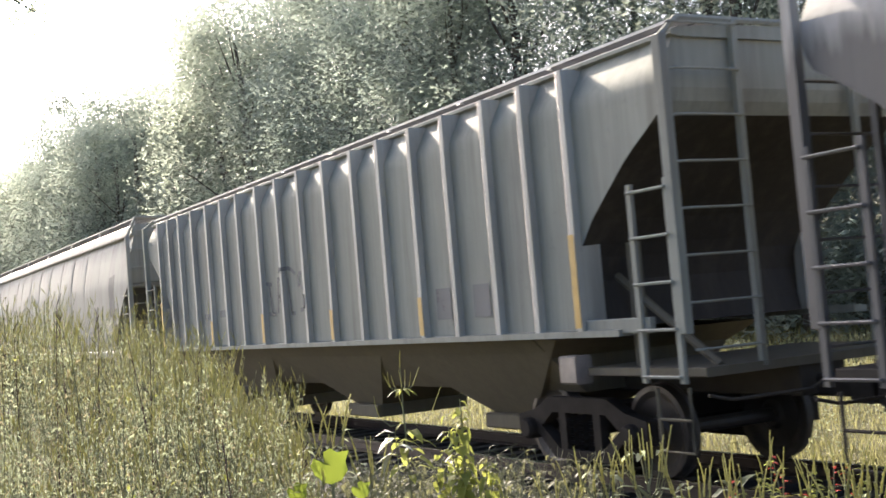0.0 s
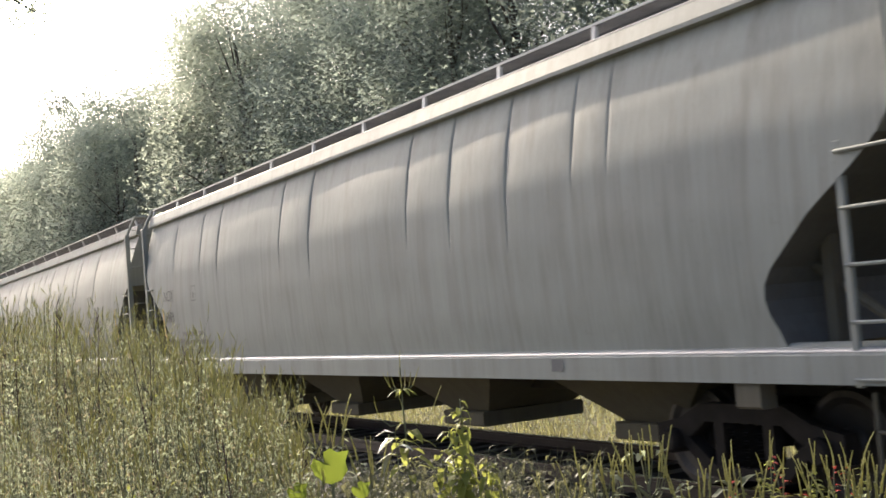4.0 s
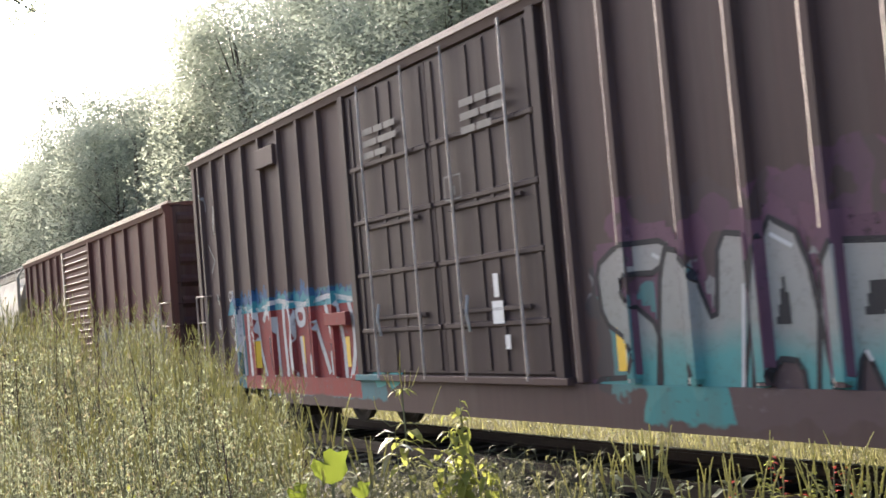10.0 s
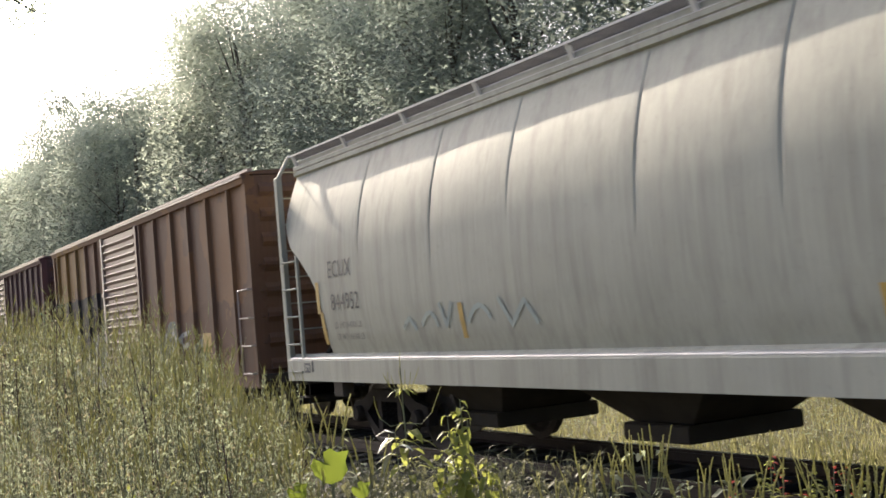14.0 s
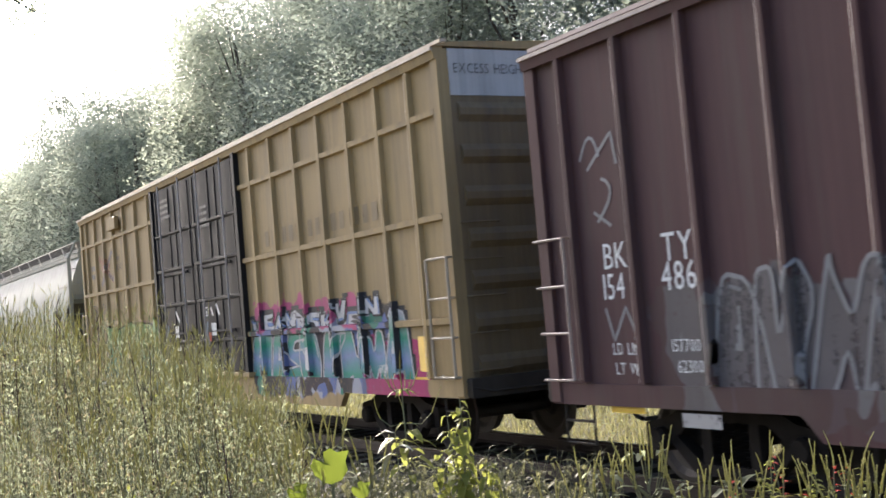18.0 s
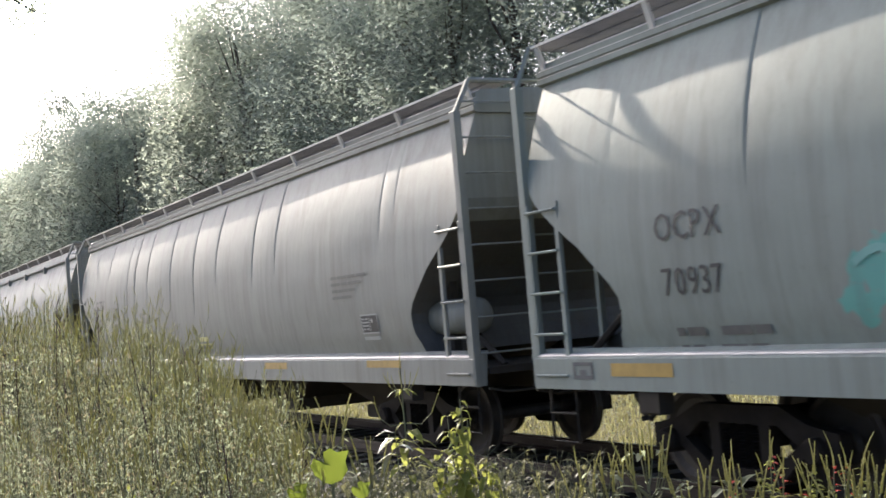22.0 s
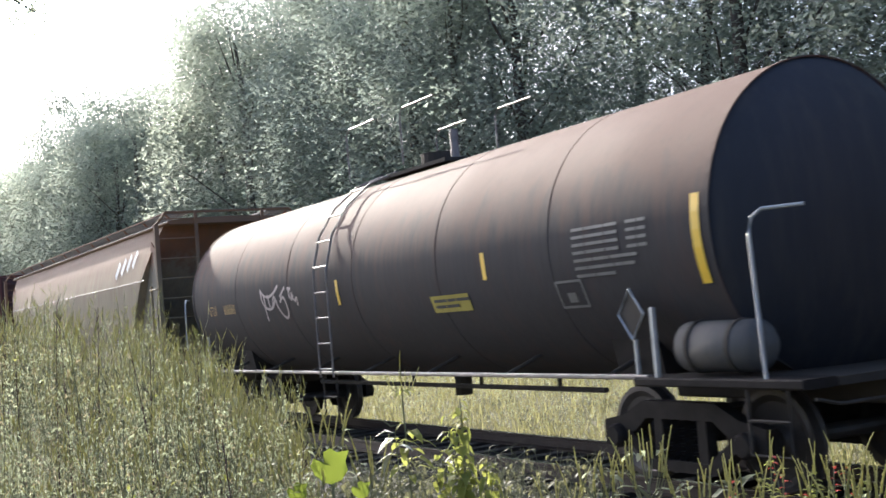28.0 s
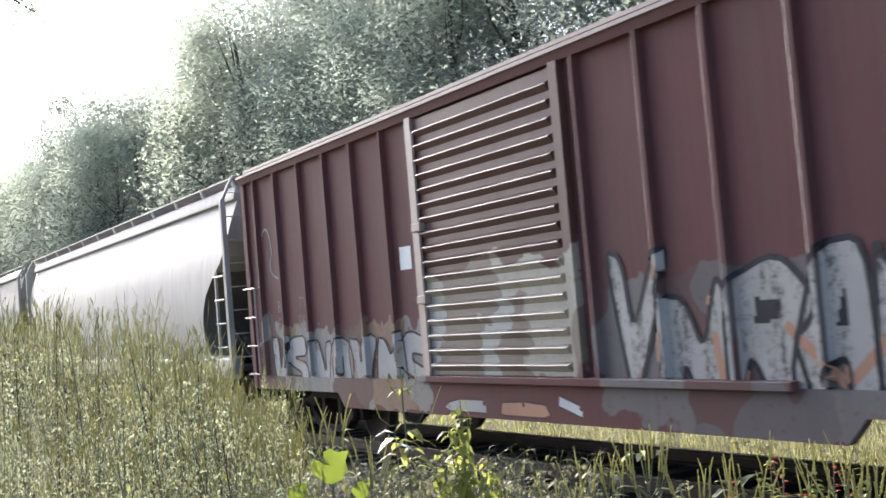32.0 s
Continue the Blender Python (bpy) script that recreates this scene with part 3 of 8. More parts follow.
def hopper(name, label, hl, mat, seed, profile=ROUND, cut=CUT_CURVE, eave="ribbed", bays=4, sill=(0.94, 1.27), seams=14, dents=1.0,
           gear=None, ribs=(), tank_end=0, board=True, rail_top=4.38, post_mat=None, rib_mat=None, creases=(), bracket_gap=1.74, ledge=True, bay_foot=0.34, end_split=2.9, end_mat=None, sill_mat=None, apron=False):
    rng = random.Random(seed)
    car = car_root(name, label, "hopper car")
    gear = gear or M_DARK
    post_mat = post_mat or mat
    rail_mat = P_TANPLATE if mat is P_RUSTHOP else M_POST
    zb, zt = profile[0][0], profile[-1][0]
    if creases:
        # creases: where the sheet is buckled and how far down; the rest of the side carries a few of its own
        known = [m for m, _ in creases]
        free = [x for x in [-hl + 0.9 + rng.uniform(1.5, 2.0) * i for i in range(13)] if x < hl - 1.2 and (x < min(known) - 1.0 or x > max(known) + 1.2)]
        pairs = sorted(list(creases) + [(x, rng.uniform(2.2, 2.9)) for x in free])
        marks, lowers = [m for m, _ in pairs], [z for _, z in pairs]
        strength = [rng.uniform(0.55, 1.0) for _ in marks]
    else:
        marks = sorted(rng.uniform(-hl + 1.2, hl - 1.2) if rng.random() < 0.45 else -hl + 1.3 + (2 * hl - 2.6) * (i + 0.5) / seams for i in range(seams))
        strength = [rng.uniform(0.25, 1.0) * rng.choice((1, 1, -0.8)) for _ in marks]
        lowers = [rng.uniform(1.6, 2.8) for _ in marks]

    def swell(x, z):
        """Pillows of the thin sheet between its frames, with a crease at each frame."""
        lo = hi = None
        for m, k in zip(marks, lowers):
            if m <= x:
                lo = (m, k)
            elif hi is None:
                hi = (m, k)
        d = 0.0
        if lo and hi:
            w = hi[0] - lo[0]
            u = (x - lo[0]) / w
            fade = max(0.0, min(1.0, (z - (lo[1] + (hi[1] - lo[1]) * u)) / 0.9)) * min(1.0, w / 0.9)
            d += 0.011 * fade * ((1 - (2 * u - 1) ** 2) ** 0.5 - 0.5) + 0.006 * fade * (u - 0.5)
        for m, k, st in zip(marks, lowers, strength):
            if abs(x - m) < 0.12 and z > k:
                d -= 0.009 * st * min(1.0, (z - k) / 0.4) * math.exp(-((x - m) / 0.012) ** 2)
        d += 0.014 * noise.noise(Vector((x * 0.55 + seed, z * 0.7, 0.0))) * math.sin(math.pi * min(1, max(0, (z - zb) / (zt - zb))))
        return d * dents

    def depth(x, z):
        if ribs:
            for r in ribs:
                if abs(x - r) < 0.055 and 1.5 < z < 4.0:
                    return blend(profile, z) + 0.085
        return blend(profile, z) + swell(x, z) + 0.004

    nz = 22
    zs = [zb + (zt - zb) * j / nz for j in range(nz + 1)]
    us = sorted({-1 + 2 * i / 60 for i in range(61)} | {m / hl + k for m in marks for k in (-0.020, -0.008, -0.004, -0.0022, -0.001, 0, 0.001, 0.0022, 0.004, 0.008, 0.020)})
    us = [u for k, u in enumerate(us) if -1 <= u <= 1 and (k == 0 or u - us[k - 1] > 0.0004)]
    edge = lambda z: hl - blend(cut, z)

    def reach(u, z):
        """Columns stand upright along the middle and close up to the cut-back ends."""
        a = abs(u)
        return u * hl if a < 0.7 else math.copysign(0.7 * hl + (a - 0.7) / 0.3 * (edge(z) - 0.7 * hl), u)

    for s in (-1, 1):
        g = Geo().sheet([[(reach(u, z), s * (blend(profile, z) + swell(reach(u, z), z)), z) for u in us] for z in zs], flip=(s > 0))
        part("side_sheet", g, mat, car, smooth=True)
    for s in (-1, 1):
        # round cars: recess shade put into the lower sheet's paint; ribbed: near-black
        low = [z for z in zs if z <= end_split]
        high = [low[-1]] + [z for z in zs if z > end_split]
        for zr, m, text in ((low, end_mat or (P_LOW_END if ribs else P_RECESS), "lower end sheet sloping inward"), (high, end_mat or mat, "upper end sheet in the body's paint")):
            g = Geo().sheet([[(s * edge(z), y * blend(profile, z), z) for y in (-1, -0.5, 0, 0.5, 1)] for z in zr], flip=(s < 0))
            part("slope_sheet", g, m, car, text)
    # roof and eaves
    yt = profile[-1][1]
    if eave == "ribbed":
        sec = [(yt + 0.00, zt - 0.02), (yt + 0.05, zt), (yt + 0.05, zt + 0.05), (yt + 0.02, zt + 0.06), (yt + 0.05, zt + 0.08), (yt + 0.05, zt + 0.13), (yt + 0.01, zt + 0.14), (yt + 0.02, zt + 0.20), (yt - 0.06, zt + 0.235)]
    elif eave == "band":
        sec = [(yt - 0.02, zt - 0.02), (yt + 0.09, zt - 0.01), (yt + 0.09, zt + 0.03), (yt + 0.04, zt + 0.19), (yt - 0.02, zt + 0.22)]
    else:
        sec = [(yt, zt - 0.02), (yt + 0.06, zt), (yt + 0.06, zt + 0.03), (yt - 0.02, zt + 0.06)]
    # pale strips added along the eave stand for its white sun glints
    tops = {"ribbed": (2, 5, 7), "band": (3,)}.get(eave, (2,))
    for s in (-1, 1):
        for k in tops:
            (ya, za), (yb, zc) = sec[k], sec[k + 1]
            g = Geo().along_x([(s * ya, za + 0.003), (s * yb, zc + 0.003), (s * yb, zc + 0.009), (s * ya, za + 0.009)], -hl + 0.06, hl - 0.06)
            part("eave_bead", g, M_GLINT_STRIP, car, "added pale strip for the eave's glint")
    arc = [(y, sec[-1][1] + 0.05 * (1 - (y / sec[-1][0]) ** 2)) for y in [sec[-1][0] * k for k in (0.75, 0.5, 0.25, 0)]]
    half = sec + arc
    full = [(-y, z) for y, z in half] + [(y, z) for y, z in half[-2::-1]]
    part("roof", Geo().along_x(full, -hl + 0.05, hl - 0.05), mat, car)
    for i in range(int(hl * 0.9)):
        x = -hl + 1.2 + (2 * hl - 2.4) * (i + 0.5) / int(hl * 0.9)
        if i % 2 == 0:
            part("hatch", Geo().box(x - 0.55, x + 0.55, -0.42, 0.42, zt + 0.24, zt + 0.33, 0.03), mat, car)
    if board:
        for s in (-1, 1):
            y0, y1 = s * BOARD_Y, s * (BOARD_Y - 0.5)
            zr = rail_top - 0.024
            g = Geo()
            for y in (y1, (y0 + y1) / 2):
                g.box(-hl + 0.05, hl - 0.05, y - 0.008, y + 0.008, zr - 0.016, zr + 0.014)
            n = round(2 * hl / 0.05)
            for k in range(n + 1):
                x = -hl + 0.07 + (2 * hl - 0.14) * k / n
                g.box(x - 0.0035, x + 0.0035, min(y0, y1), max(y0, y1), zr - 0.016, zr + 0.012)
            board_part = part("running_board", g, M_GRATE, car, "open steel grating walkway along the roof")
            part("board_edge", Geo().box(-hl + 0.04, hl - 0.04, min(y0 - s * 0.01, y0 + s * 0.012), max(y0 - s * 0.01, y0 + s * 0.012), rail_top - 0.022, rail_top), rail_mat, board_part, "thin pale edge angle")
            n = round((2 * hl - 0.3) / bracket_gap)
            for k in range(n + 1):
                x = -hl + 0.15 + (2 * hl - 0.3) * k / n
                h = Geo().along_x([(s * (yt - 0.03), zt + 0.10), (s * (yt + 0.02), zt + 0.10), (s * (BOARD_Y + 0.005), rail_top - 0.02), (s * (BOARD_Y - 0.025), rail_top - 0.02)], x - 0.032, x + 0.032)
                part("board_bracket", h, rail_mat, car)
    # side sill
    z0, z1 = sill
    for s in (-1, 1):
        if z1 > z0 + 0.1:
            sec = [(s * 1.44, z0), (s * 1.60, z0 + 0.01), (s * 1.60, z1 - 0.03), (s * 1.585, z1), (s * 1.47, z1 + 0.06), (s * 1.40, z1 + 0.06)]
        else:
            sec = [(s * 1.42, z0), (s * 1.60, z0), (s * 1.60, z1), (s * 1.42, z1 + 0.02)]
        part("side_sill", Geo().along_x(sec, -hl + (0.02 if z1 < 1.4 else 0.9), hl - (0.02 if z1 < 1.4 else 0.9)), sill_mat or mat, car)
        inset = 0.03 if z1 < 1.4 else 0.92
        ya, za = (1.585, z1) if z1 > z0 + 0.1 else (1.60, z1)
        # rounded pale strip added to carry the sun's bright line on the sill
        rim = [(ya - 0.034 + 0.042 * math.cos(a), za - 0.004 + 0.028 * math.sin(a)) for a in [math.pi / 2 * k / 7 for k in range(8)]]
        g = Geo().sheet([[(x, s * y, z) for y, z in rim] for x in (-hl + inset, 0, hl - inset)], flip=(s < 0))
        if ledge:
            part("sill_ledge", g, M_GLINT_STRIP, car, "added pale strip for the sill's glint", True)
    # ribs of a flat-sided car
    for r in ribs:
        for s in (-1, 1):
            sec = [(r - 0.06, s * 1.32), (r - 0.055, s * 1.588), (r - 0.026, s * 1.60), (r + 0.05, s * 1.60), (r + 0.06, s * 1.32)]
            rib = part("rib", Geo().along_z(sec, 1.50, 4.0), rib_mat or mat, car)
            # this narrow facet is coloured pale to draw the sun's edge highlight
            rib.data.materials.append(M_GLINT_STEEL)
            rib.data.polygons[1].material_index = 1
    # discharge bays
    span = (2 * hl - 4.6) / bays
    for b in range(bays):
        c = -hl + 2.3 + span * (b + 0.5)
        g = Geo()
        top = [(c - span * 0.52, -1.40), (c + span * 0.52, -1.40), (c + span * 0.52, 1.40), (c - span * 0.52, 1.40)]
        bot = [(c - 0.42, -0.62), (c + 0.42, -0.62), (c + 0.42, 0.62), (c - 0.42, 0.62)]
        k = len(g.v)
        g.v += [(x, y, 1.42) for x, y in top] + [(x, y, bay_foot + 0.16) for x, y in bot]
        g.f += [(k + i, k + 4 + i, k + 4 + (i + 1) % 4, k + (i + 1) % 4) for i in range(4)] + [(k, k + 1, k + 2, k + 3), (k + 7, k + 6, k + 5, k + 4)]
        bay = part("discharge_bay", g, gear, car, "dark sloped discharge bay")
        part("outlet_gate", Geo().box(c - 0.5, c + 0.5, -0.75, 0.75, bay_foot, bay_foot + 0.18, 0.02), gear, bay)
    if apron:
        # side slopes that carry on below the sill and join the bays
        sec = [(-1.44, 1.43), (1.44, 1.43), (0.80, 0.82), (-0.80, 0.82)]
        part("slope_apron", Geo().along_x(sec, -hl + 2.6, hl - 2.6), gear, car, "grimy slope of the hopper's foot")
    # ends: platform, posts, ladders
    for s in (-1, 1):
        xe = s * hl
        part("end_platform", Geo().box(min(xe, xe - s * 1.7), max(xe, xe - s * 1.7), -1.4, 1.4, 1.06, 1.14, 0.01), gear, car)
        for y in (-1, 1):
            g = Geo()
            g.box(xe - 0.05 - s * 0.04, xe + 0.05 - s * 0.04, y * 1.55 - 0.045, y * 1.55 + 0.045, z0, zt - 0.02, 0.01)
            g.tube([(xe - s * 0.04, y * 1.55, zt - 0.04), (xe - s * 0.04, y * BOARD_Y, rail_top)], 0.03, 6)
            part("corner_post", g, post_mat, car)
            g = Geo()
            g.box(xe - 0.03 - s * 0.03, xe + 0.03 - s * 0.03, y * 0.72 - 0.03, y * 0.72 + 0.03, 1.1, rail_top, 0.006)
            part("end_post", g, post_mat, car)
        part("end_rail", Geo().tube([(xe - s * 0.04, -BOARD_Y, rail_top), (xe - s * 0.04, BOARD_Y, rail_top)], 0.03, 6), post_mat, car)
        for k in range(8):
            z = 1.3 + k * 0.4
            part("grab_iron", Geo().tube([(xe, -1.5, z), (xe + s * 0.04, -1.45, z), (xe + s * 0.04, -0.75, z), (xe, -0.72, z)], 0.013, 6), post_mat, car)
        ladder(car, xe - s * 0.09, xe - s * 0.60, -1.58, 1.02, 2.78, 5, post_mat)
        stirrup(car, xe - s * 0.12, xe - s * 0.55, -1.5, 0.42, 0.98, gear)
        if not ribs:
            part("jacking_pad", Geo().box(xe - s * 1.75 - 0.14, xe - s * 1.75 + 0.14, -1.57, -1.40, z0 - 0.2, z0 + 0.02, 0.02), gear, car)
        # hopper end frame seen through the opening
        g = Geo()
        g.box(min(xe - s * 1.1, xe - s * 1.2), max(xe - s * 1.1, xe - s * 1.2), -1.2, -1.1, 1.1, 2.3)
        g.tube([(xe - s * 0.15, -1.1, 1.14), (xe - s * 1.5, -1.1, 2.0)], 0.04, 6)
        part("end_brace", g, gear, car)
    if tank_end:
        xe = tank_end * (hl - 1.0)
        g = Geo().lathe_x([(xe - 0.52, 0), (xe - 0.5, 0.14), (xe - 0.42, 0.21), (xe + 0.42, 0.21), (xe + 0.5, 0.14), (xe + 0.52, 0)], 18, -1.15, 1.72)
        part("brake_reservoir", g, mat, car, "pale cylindrical air reservoir", True)
    draft(car, hl, 0.68)
    bogie(car, -hl + 2.35), bogie(car, hl - 2.35)
    car["hl"] = hl
    return car, depth


# ---- boxcars ----
def boxcar(name, label, hl, mat, eave_z, ribs, door, seed, sill_z=0.80, trim=None, end_mat=None, end_panel=False, girts=(), door_mat=None, plug=False,
           rib_wide=0.10, rib_deep=0.07, roof_mat=None, worn=None):
    """Steel boxcar. door: (x0, x1). ribs: where the side posts stand. girts: heights of the level bars."""
    rng = random.Random(seed)
    car = car_root(name, label, "boxcar")
    trim, end_mat, door_mat, roof_mat = trim or mat, end_mat or mat, door_mat or mat, roof_mat or mat
    wall = 1.52
    d0, d1 = door

    def depth(x, z):
        if d0 < x < d1:
            return wall + 0.03
        for r in ribs:
            if abs(x - r) < rib_wide / 2 and 1.05 < z < eave_z - 0.1:
                return wall + rib_deep
        return wall

    car["hl"] = hl
    body = Geo()
    body.box(-hl + 0.06, hl - 0.06, -wall, wall, sill_z + 0.02, eave_z - 0.02)
    part("body", body, mat, car)
    for s in (-1, 1):
        # side sill with a deeper middle
        sec = [(-hl + 0.02, sill_z), (-hl + 3.3, sill_z), (-hl + 3.5, sill_z - 0.20), (hl - 3.5, sill_z - 0.20), (hl - 3.3, sill_z), (hl - 0.02, sill_z), (hl - 0.02, sill_z + 0.20), (-hl + 0.02, sill_z + 0.20)]
        part("side_sill", Geo().along_y(sec, *sorted((s * (wall - 0.05), s * (wall + 0.035)))), mat, car)
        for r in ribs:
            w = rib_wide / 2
            # worn: pale material that paints the sun's highlight on each post's facet
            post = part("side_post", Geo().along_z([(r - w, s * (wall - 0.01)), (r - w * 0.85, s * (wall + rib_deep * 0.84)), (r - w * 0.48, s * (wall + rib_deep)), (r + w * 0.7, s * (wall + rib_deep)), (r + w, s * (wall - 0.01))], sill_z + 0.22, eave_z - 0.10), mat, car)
            post.data.materials.append(worn or M_GLINT_STEEL)
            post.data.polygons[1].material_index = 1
        for e in (-1, 1):
            part("corner_post", Geo().box(*sorted((e * hl, e * (hl - 0.16))), *sorted((s * (wall - 0.1), s * (wall + 0.05))), sill_z, eave_z - 0.02, 0.02), mat, car)
        for z in girts:
            for a, b in ((-hl + 0.16, d0 - 0.1), (d1 + 0.1, hl - 0.16)):
                part("girt", Geo().along_x([(s * (wall - 0.01), z - 0.05), (s * (wall + 0.055), z - 0.035), (s * (wall + 0.055), z + 0.035), (s * (wall - 0.01), z + 0.05)], a, b), mat, car)
        # eave rail
        part("eave_rail", Geo().along_x([(s * (wall - 0.05), eave_z - 0.14), (s * (wall + 0.07), eave_z - 0.14), (s * (wall + 0.10), eave_z - 0.03), (s * (wall + 0.10), eave_z), (s * (wall - 0.05), eave_z + 0.03)], -hl, hl), mat, car)
        part("eave_lip", Geo().along_x([(s * (wall + 0.095), eave_z - 0.045), (s * (wall + 0.118), eave_z - 0.045), (s * (wall + 0.118), eave_z - 0.005), (s * (wall + 0.095), eave_z - 0.005)], -hl, hl), trim, car, "thin pale lip of the eave")
        part("roof_lip", Geo().along_x([(s * (wall - 0.10), eave_z + 0.06), (s * (wall - 0.02), eave_z + 0.055), (s * (wall - 0.02), eave_z + 0.095), (s * (wall - 0.10), eave_z + 0.10)], -hl, hl), trim, car)
        # door tracks and frame
        part("door_track", Geo().box(d0 - 0.3 - (0 if plug else (d1 - d0) * 0.0), d1 + (d1 - d0) * 0.95 if not plug else d1 + 0.2, *sorted((s * wall, s * (wall + 0.11))), 0.98, 1.06, 0.01), mat, car)
        for x in (d0 - 0.06, d1 + 0.06):
            part("door_post", Geo().box(x - 0.07, x + 0.07, *sorted((s * (wall - 0.02), s * (wall + 0.09))), sill_z + 0.2, eave_z - 0.12, 0.015), trim if x < 0 and not plug else door_mat, car)
        if plug:
            mid = (d0 + d1) / 2
            for a, b in ((d0 + 0.02, mid - 0.01), (mid + 0.01, d1 - 0.02)):
                leaf = part("plug_door", Geo().box(a, b, *sorted((s * (wall - 0.01), s * (wall + 0.045))), 1.08, eave_z - 0.16, 0.01), door_mat, car, "dark plug door with locking bars")
                w = b - a
                for z in (1.62, 2.34, 3.02, 3.72):
                    part("door_girt", Geo().along_x([(s * (wall + 0.04), z - 0.045), (s * (wall + 0.075), z - 0.02), (s * (wall + 0.075), z + 0.02), (s * (wall + 0.04), z + 0.045)], a + 0.04, b - 0.04), door_mat, leaf)
                for x in (a + w * 0.06, a + w * 0.42, a + w * 0.58, b - w * 0.06):
                    part("door_stile", Geo().box(x - 0.035, x + 0.035, *sorted((s * (wall + 0.03), s * (wall + 0.062))), 1.12, eave_z - 0.2, 0.01), door_mat, leaf)
                part("door_handle", Geo().tube([(a + w * 0.3, s * (wall + 0.11), 1.55), (a + w * 0.3, s * (wall + 0.14), 1.75), (a + w * 0.3, s * (wall + 0.11), 1.95)], 0.02, 6), M_GREY, leaf)
                for x in (a + w * 0.22, b - w * 0.22):
                    part("locking_bar", Geo().tube([(x, s * (wall + 0.10), 1.02), (x, s * (wall + 0.10), eave_z - 0.10)], 0.017, 8), M_GLINT_STEEL, leaf, "bright steel locking bar")
                for z in (1.75, 2.9, 3.7):
                    part("bar_guide", Geo().box(a + w * 0.16, b - w * 0.16, *sorted((s * (wall + 0.05), s * (wall + 0.085))), z, z + 0.05, 0.008), door_mat, leaf)
        else:
            leaf = part("sliding_door", Geo().box(d0, d1, *sorted((s * (wall + 0.0), s * (wall + 0.045))), 1.06, eave_z - 0.16, 0.01), door_mat, car, "ribbed sliding door")
            n = 17
            for k in range(n):
                z = 1.16 + (eave_z - 1.50) * k / (n - 1)
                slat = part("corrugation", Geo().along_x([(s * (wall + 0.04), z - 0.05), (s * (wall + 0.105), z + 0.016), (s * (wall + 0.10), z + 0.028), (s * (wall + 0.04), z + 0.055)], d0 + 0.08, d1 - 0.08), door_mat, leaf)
                # ridge face coloured pale to draw the bright line of light on each slat
                slat.data.materials.append(M_SLAT_GLINT)
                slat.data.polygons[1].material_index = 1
            part("lock_rod", Geo().tube([(d0 + 0.03, s * (wall + 0.08), 1.1), (d0 + 0.03, s * (wall + 0.08), eave_z - 0.3)], 0.02, 8), trim, leaf)
            for z in (1.9, 2.75):
                part("door_lug", Geo().box(d0 - 0.08, d0 + 0.12, *sorted((s * (wall + 0.05), s * (wall + 0.13))), z, z + 0.10, 0.01), trim, leaf)
    # roof with cross ribs
    ridge = eave_z + 0.12
    part("roof", Geo().along_x([(-wall - 0.10, eave_z + 0.005), (wall + 0.10, eave_z + 0.005), (wall * 0.9, eave_z + 0.06), (0, ridge), (-wall * 0.9, eave_z + 0.06)], -hl - 0.02, hl + 0.02), roof_mat, car)
    for k in range(int(hl * 1.5)):
        x = -hl + 0.4 + (2 * hl - 0.8) * k / (int(hl * 1.5) - 1)
        part("roof_rib", Geo().along_x([(-wall * 0.95, eave_z + 0.03), (0, ridge), (wall * 0.95, eave_z + 0.03), (wall * 0.95, eave_z + 0.08), (0, ridge + 0.045), (-wall * 0.95, eave_z + 0.08)], x - 0.04, x + 0.04), roof_mat, car)
    # ends with level corrugations
    for e in (-1, 1):
        part("end_wall", Geo().box(*sorted((e * (hl - 0.05), e * hl)), -wall + 0.1, wall - 0.1, sill_z + 0.1, eave_z - 0.01), end_mat, car)
        n = 8 if not end_panel else 7
        for k in range(n):
            z = sill_z + 0.35 + (eave_z - sill_z - (1.1 if end_panel else 0.6)) * k / (n - 1)
            part("end_corrugation", Geo().along_y([(e * (hl - 0.01), z - 0.13), (e * (hl + 0.055), z - 0.04), (e * (hl + 0.055), z + 0.04), (e * (hl - 0.01), z + 0.13)], -wall + 0.18, wall - 0.18), end_mat, car)
        if end_panel:
            part("end_sign_panel", Geo().box(*sorted((e * hl, e * (hl + 0.012))), -wall + 0.1, wall - 0.1, eave_z - 0.56, eave_z - 0.02), P_BAND, car, "white warning band across the end")
        part("end_sill", Geo().box(*sorted((e * (hl - 0.1), e * (hl + 0.12))), -wall, wall, sill_z, sill_z + 0.22, 0.02), M_DARK, car)
        xa, xb, zl = e * (hl - 0.03), e * (hl - 0.52), (1.04, 1.49, 1.94, 2.40)
        inner = Geo().tube([(xb, -wall, zl[0]), (xb, -wall - 0.12, zl[0]), (xb, -wall - 0.12, zl[3]), (xb, -wall, zl[3])], 0.018, 8)
        if plug:
            inner.tube([(xa, -wall, zl[0]), (xa, -wall - 0.12, zl[0]), (xa, -wall - 0.12, zl[3]), (xa, -wall, zl[3])], 0.018, 8)
        side = part("side_ladder", inner, trim, car, "worn steel side ladder")
        for z in zl:
            part("rung", Geo().tube([(xa, -wall - 0.02, z), (xa, -wall - 0.12, z), (xb, -wall - 0.12, z)], 0.015, 6), trim, side)
        stirrup(car, e * (hl - 0.12), e * (hl - 0.58), -wall + 0.03, 0.42, sill_z + 0.05, M_DARK)
        for k in range(5):
            z = 1.1 + k * 0.42
            part("grab_iron", Geo().tube([(e * hl, -1.42, z), (e * (hl + 0.07), -1.40, z), (e * (hl + 0.07), -0.95, z), (e * hl, -0.93, z)], 0.012, 6), end_mat, car)
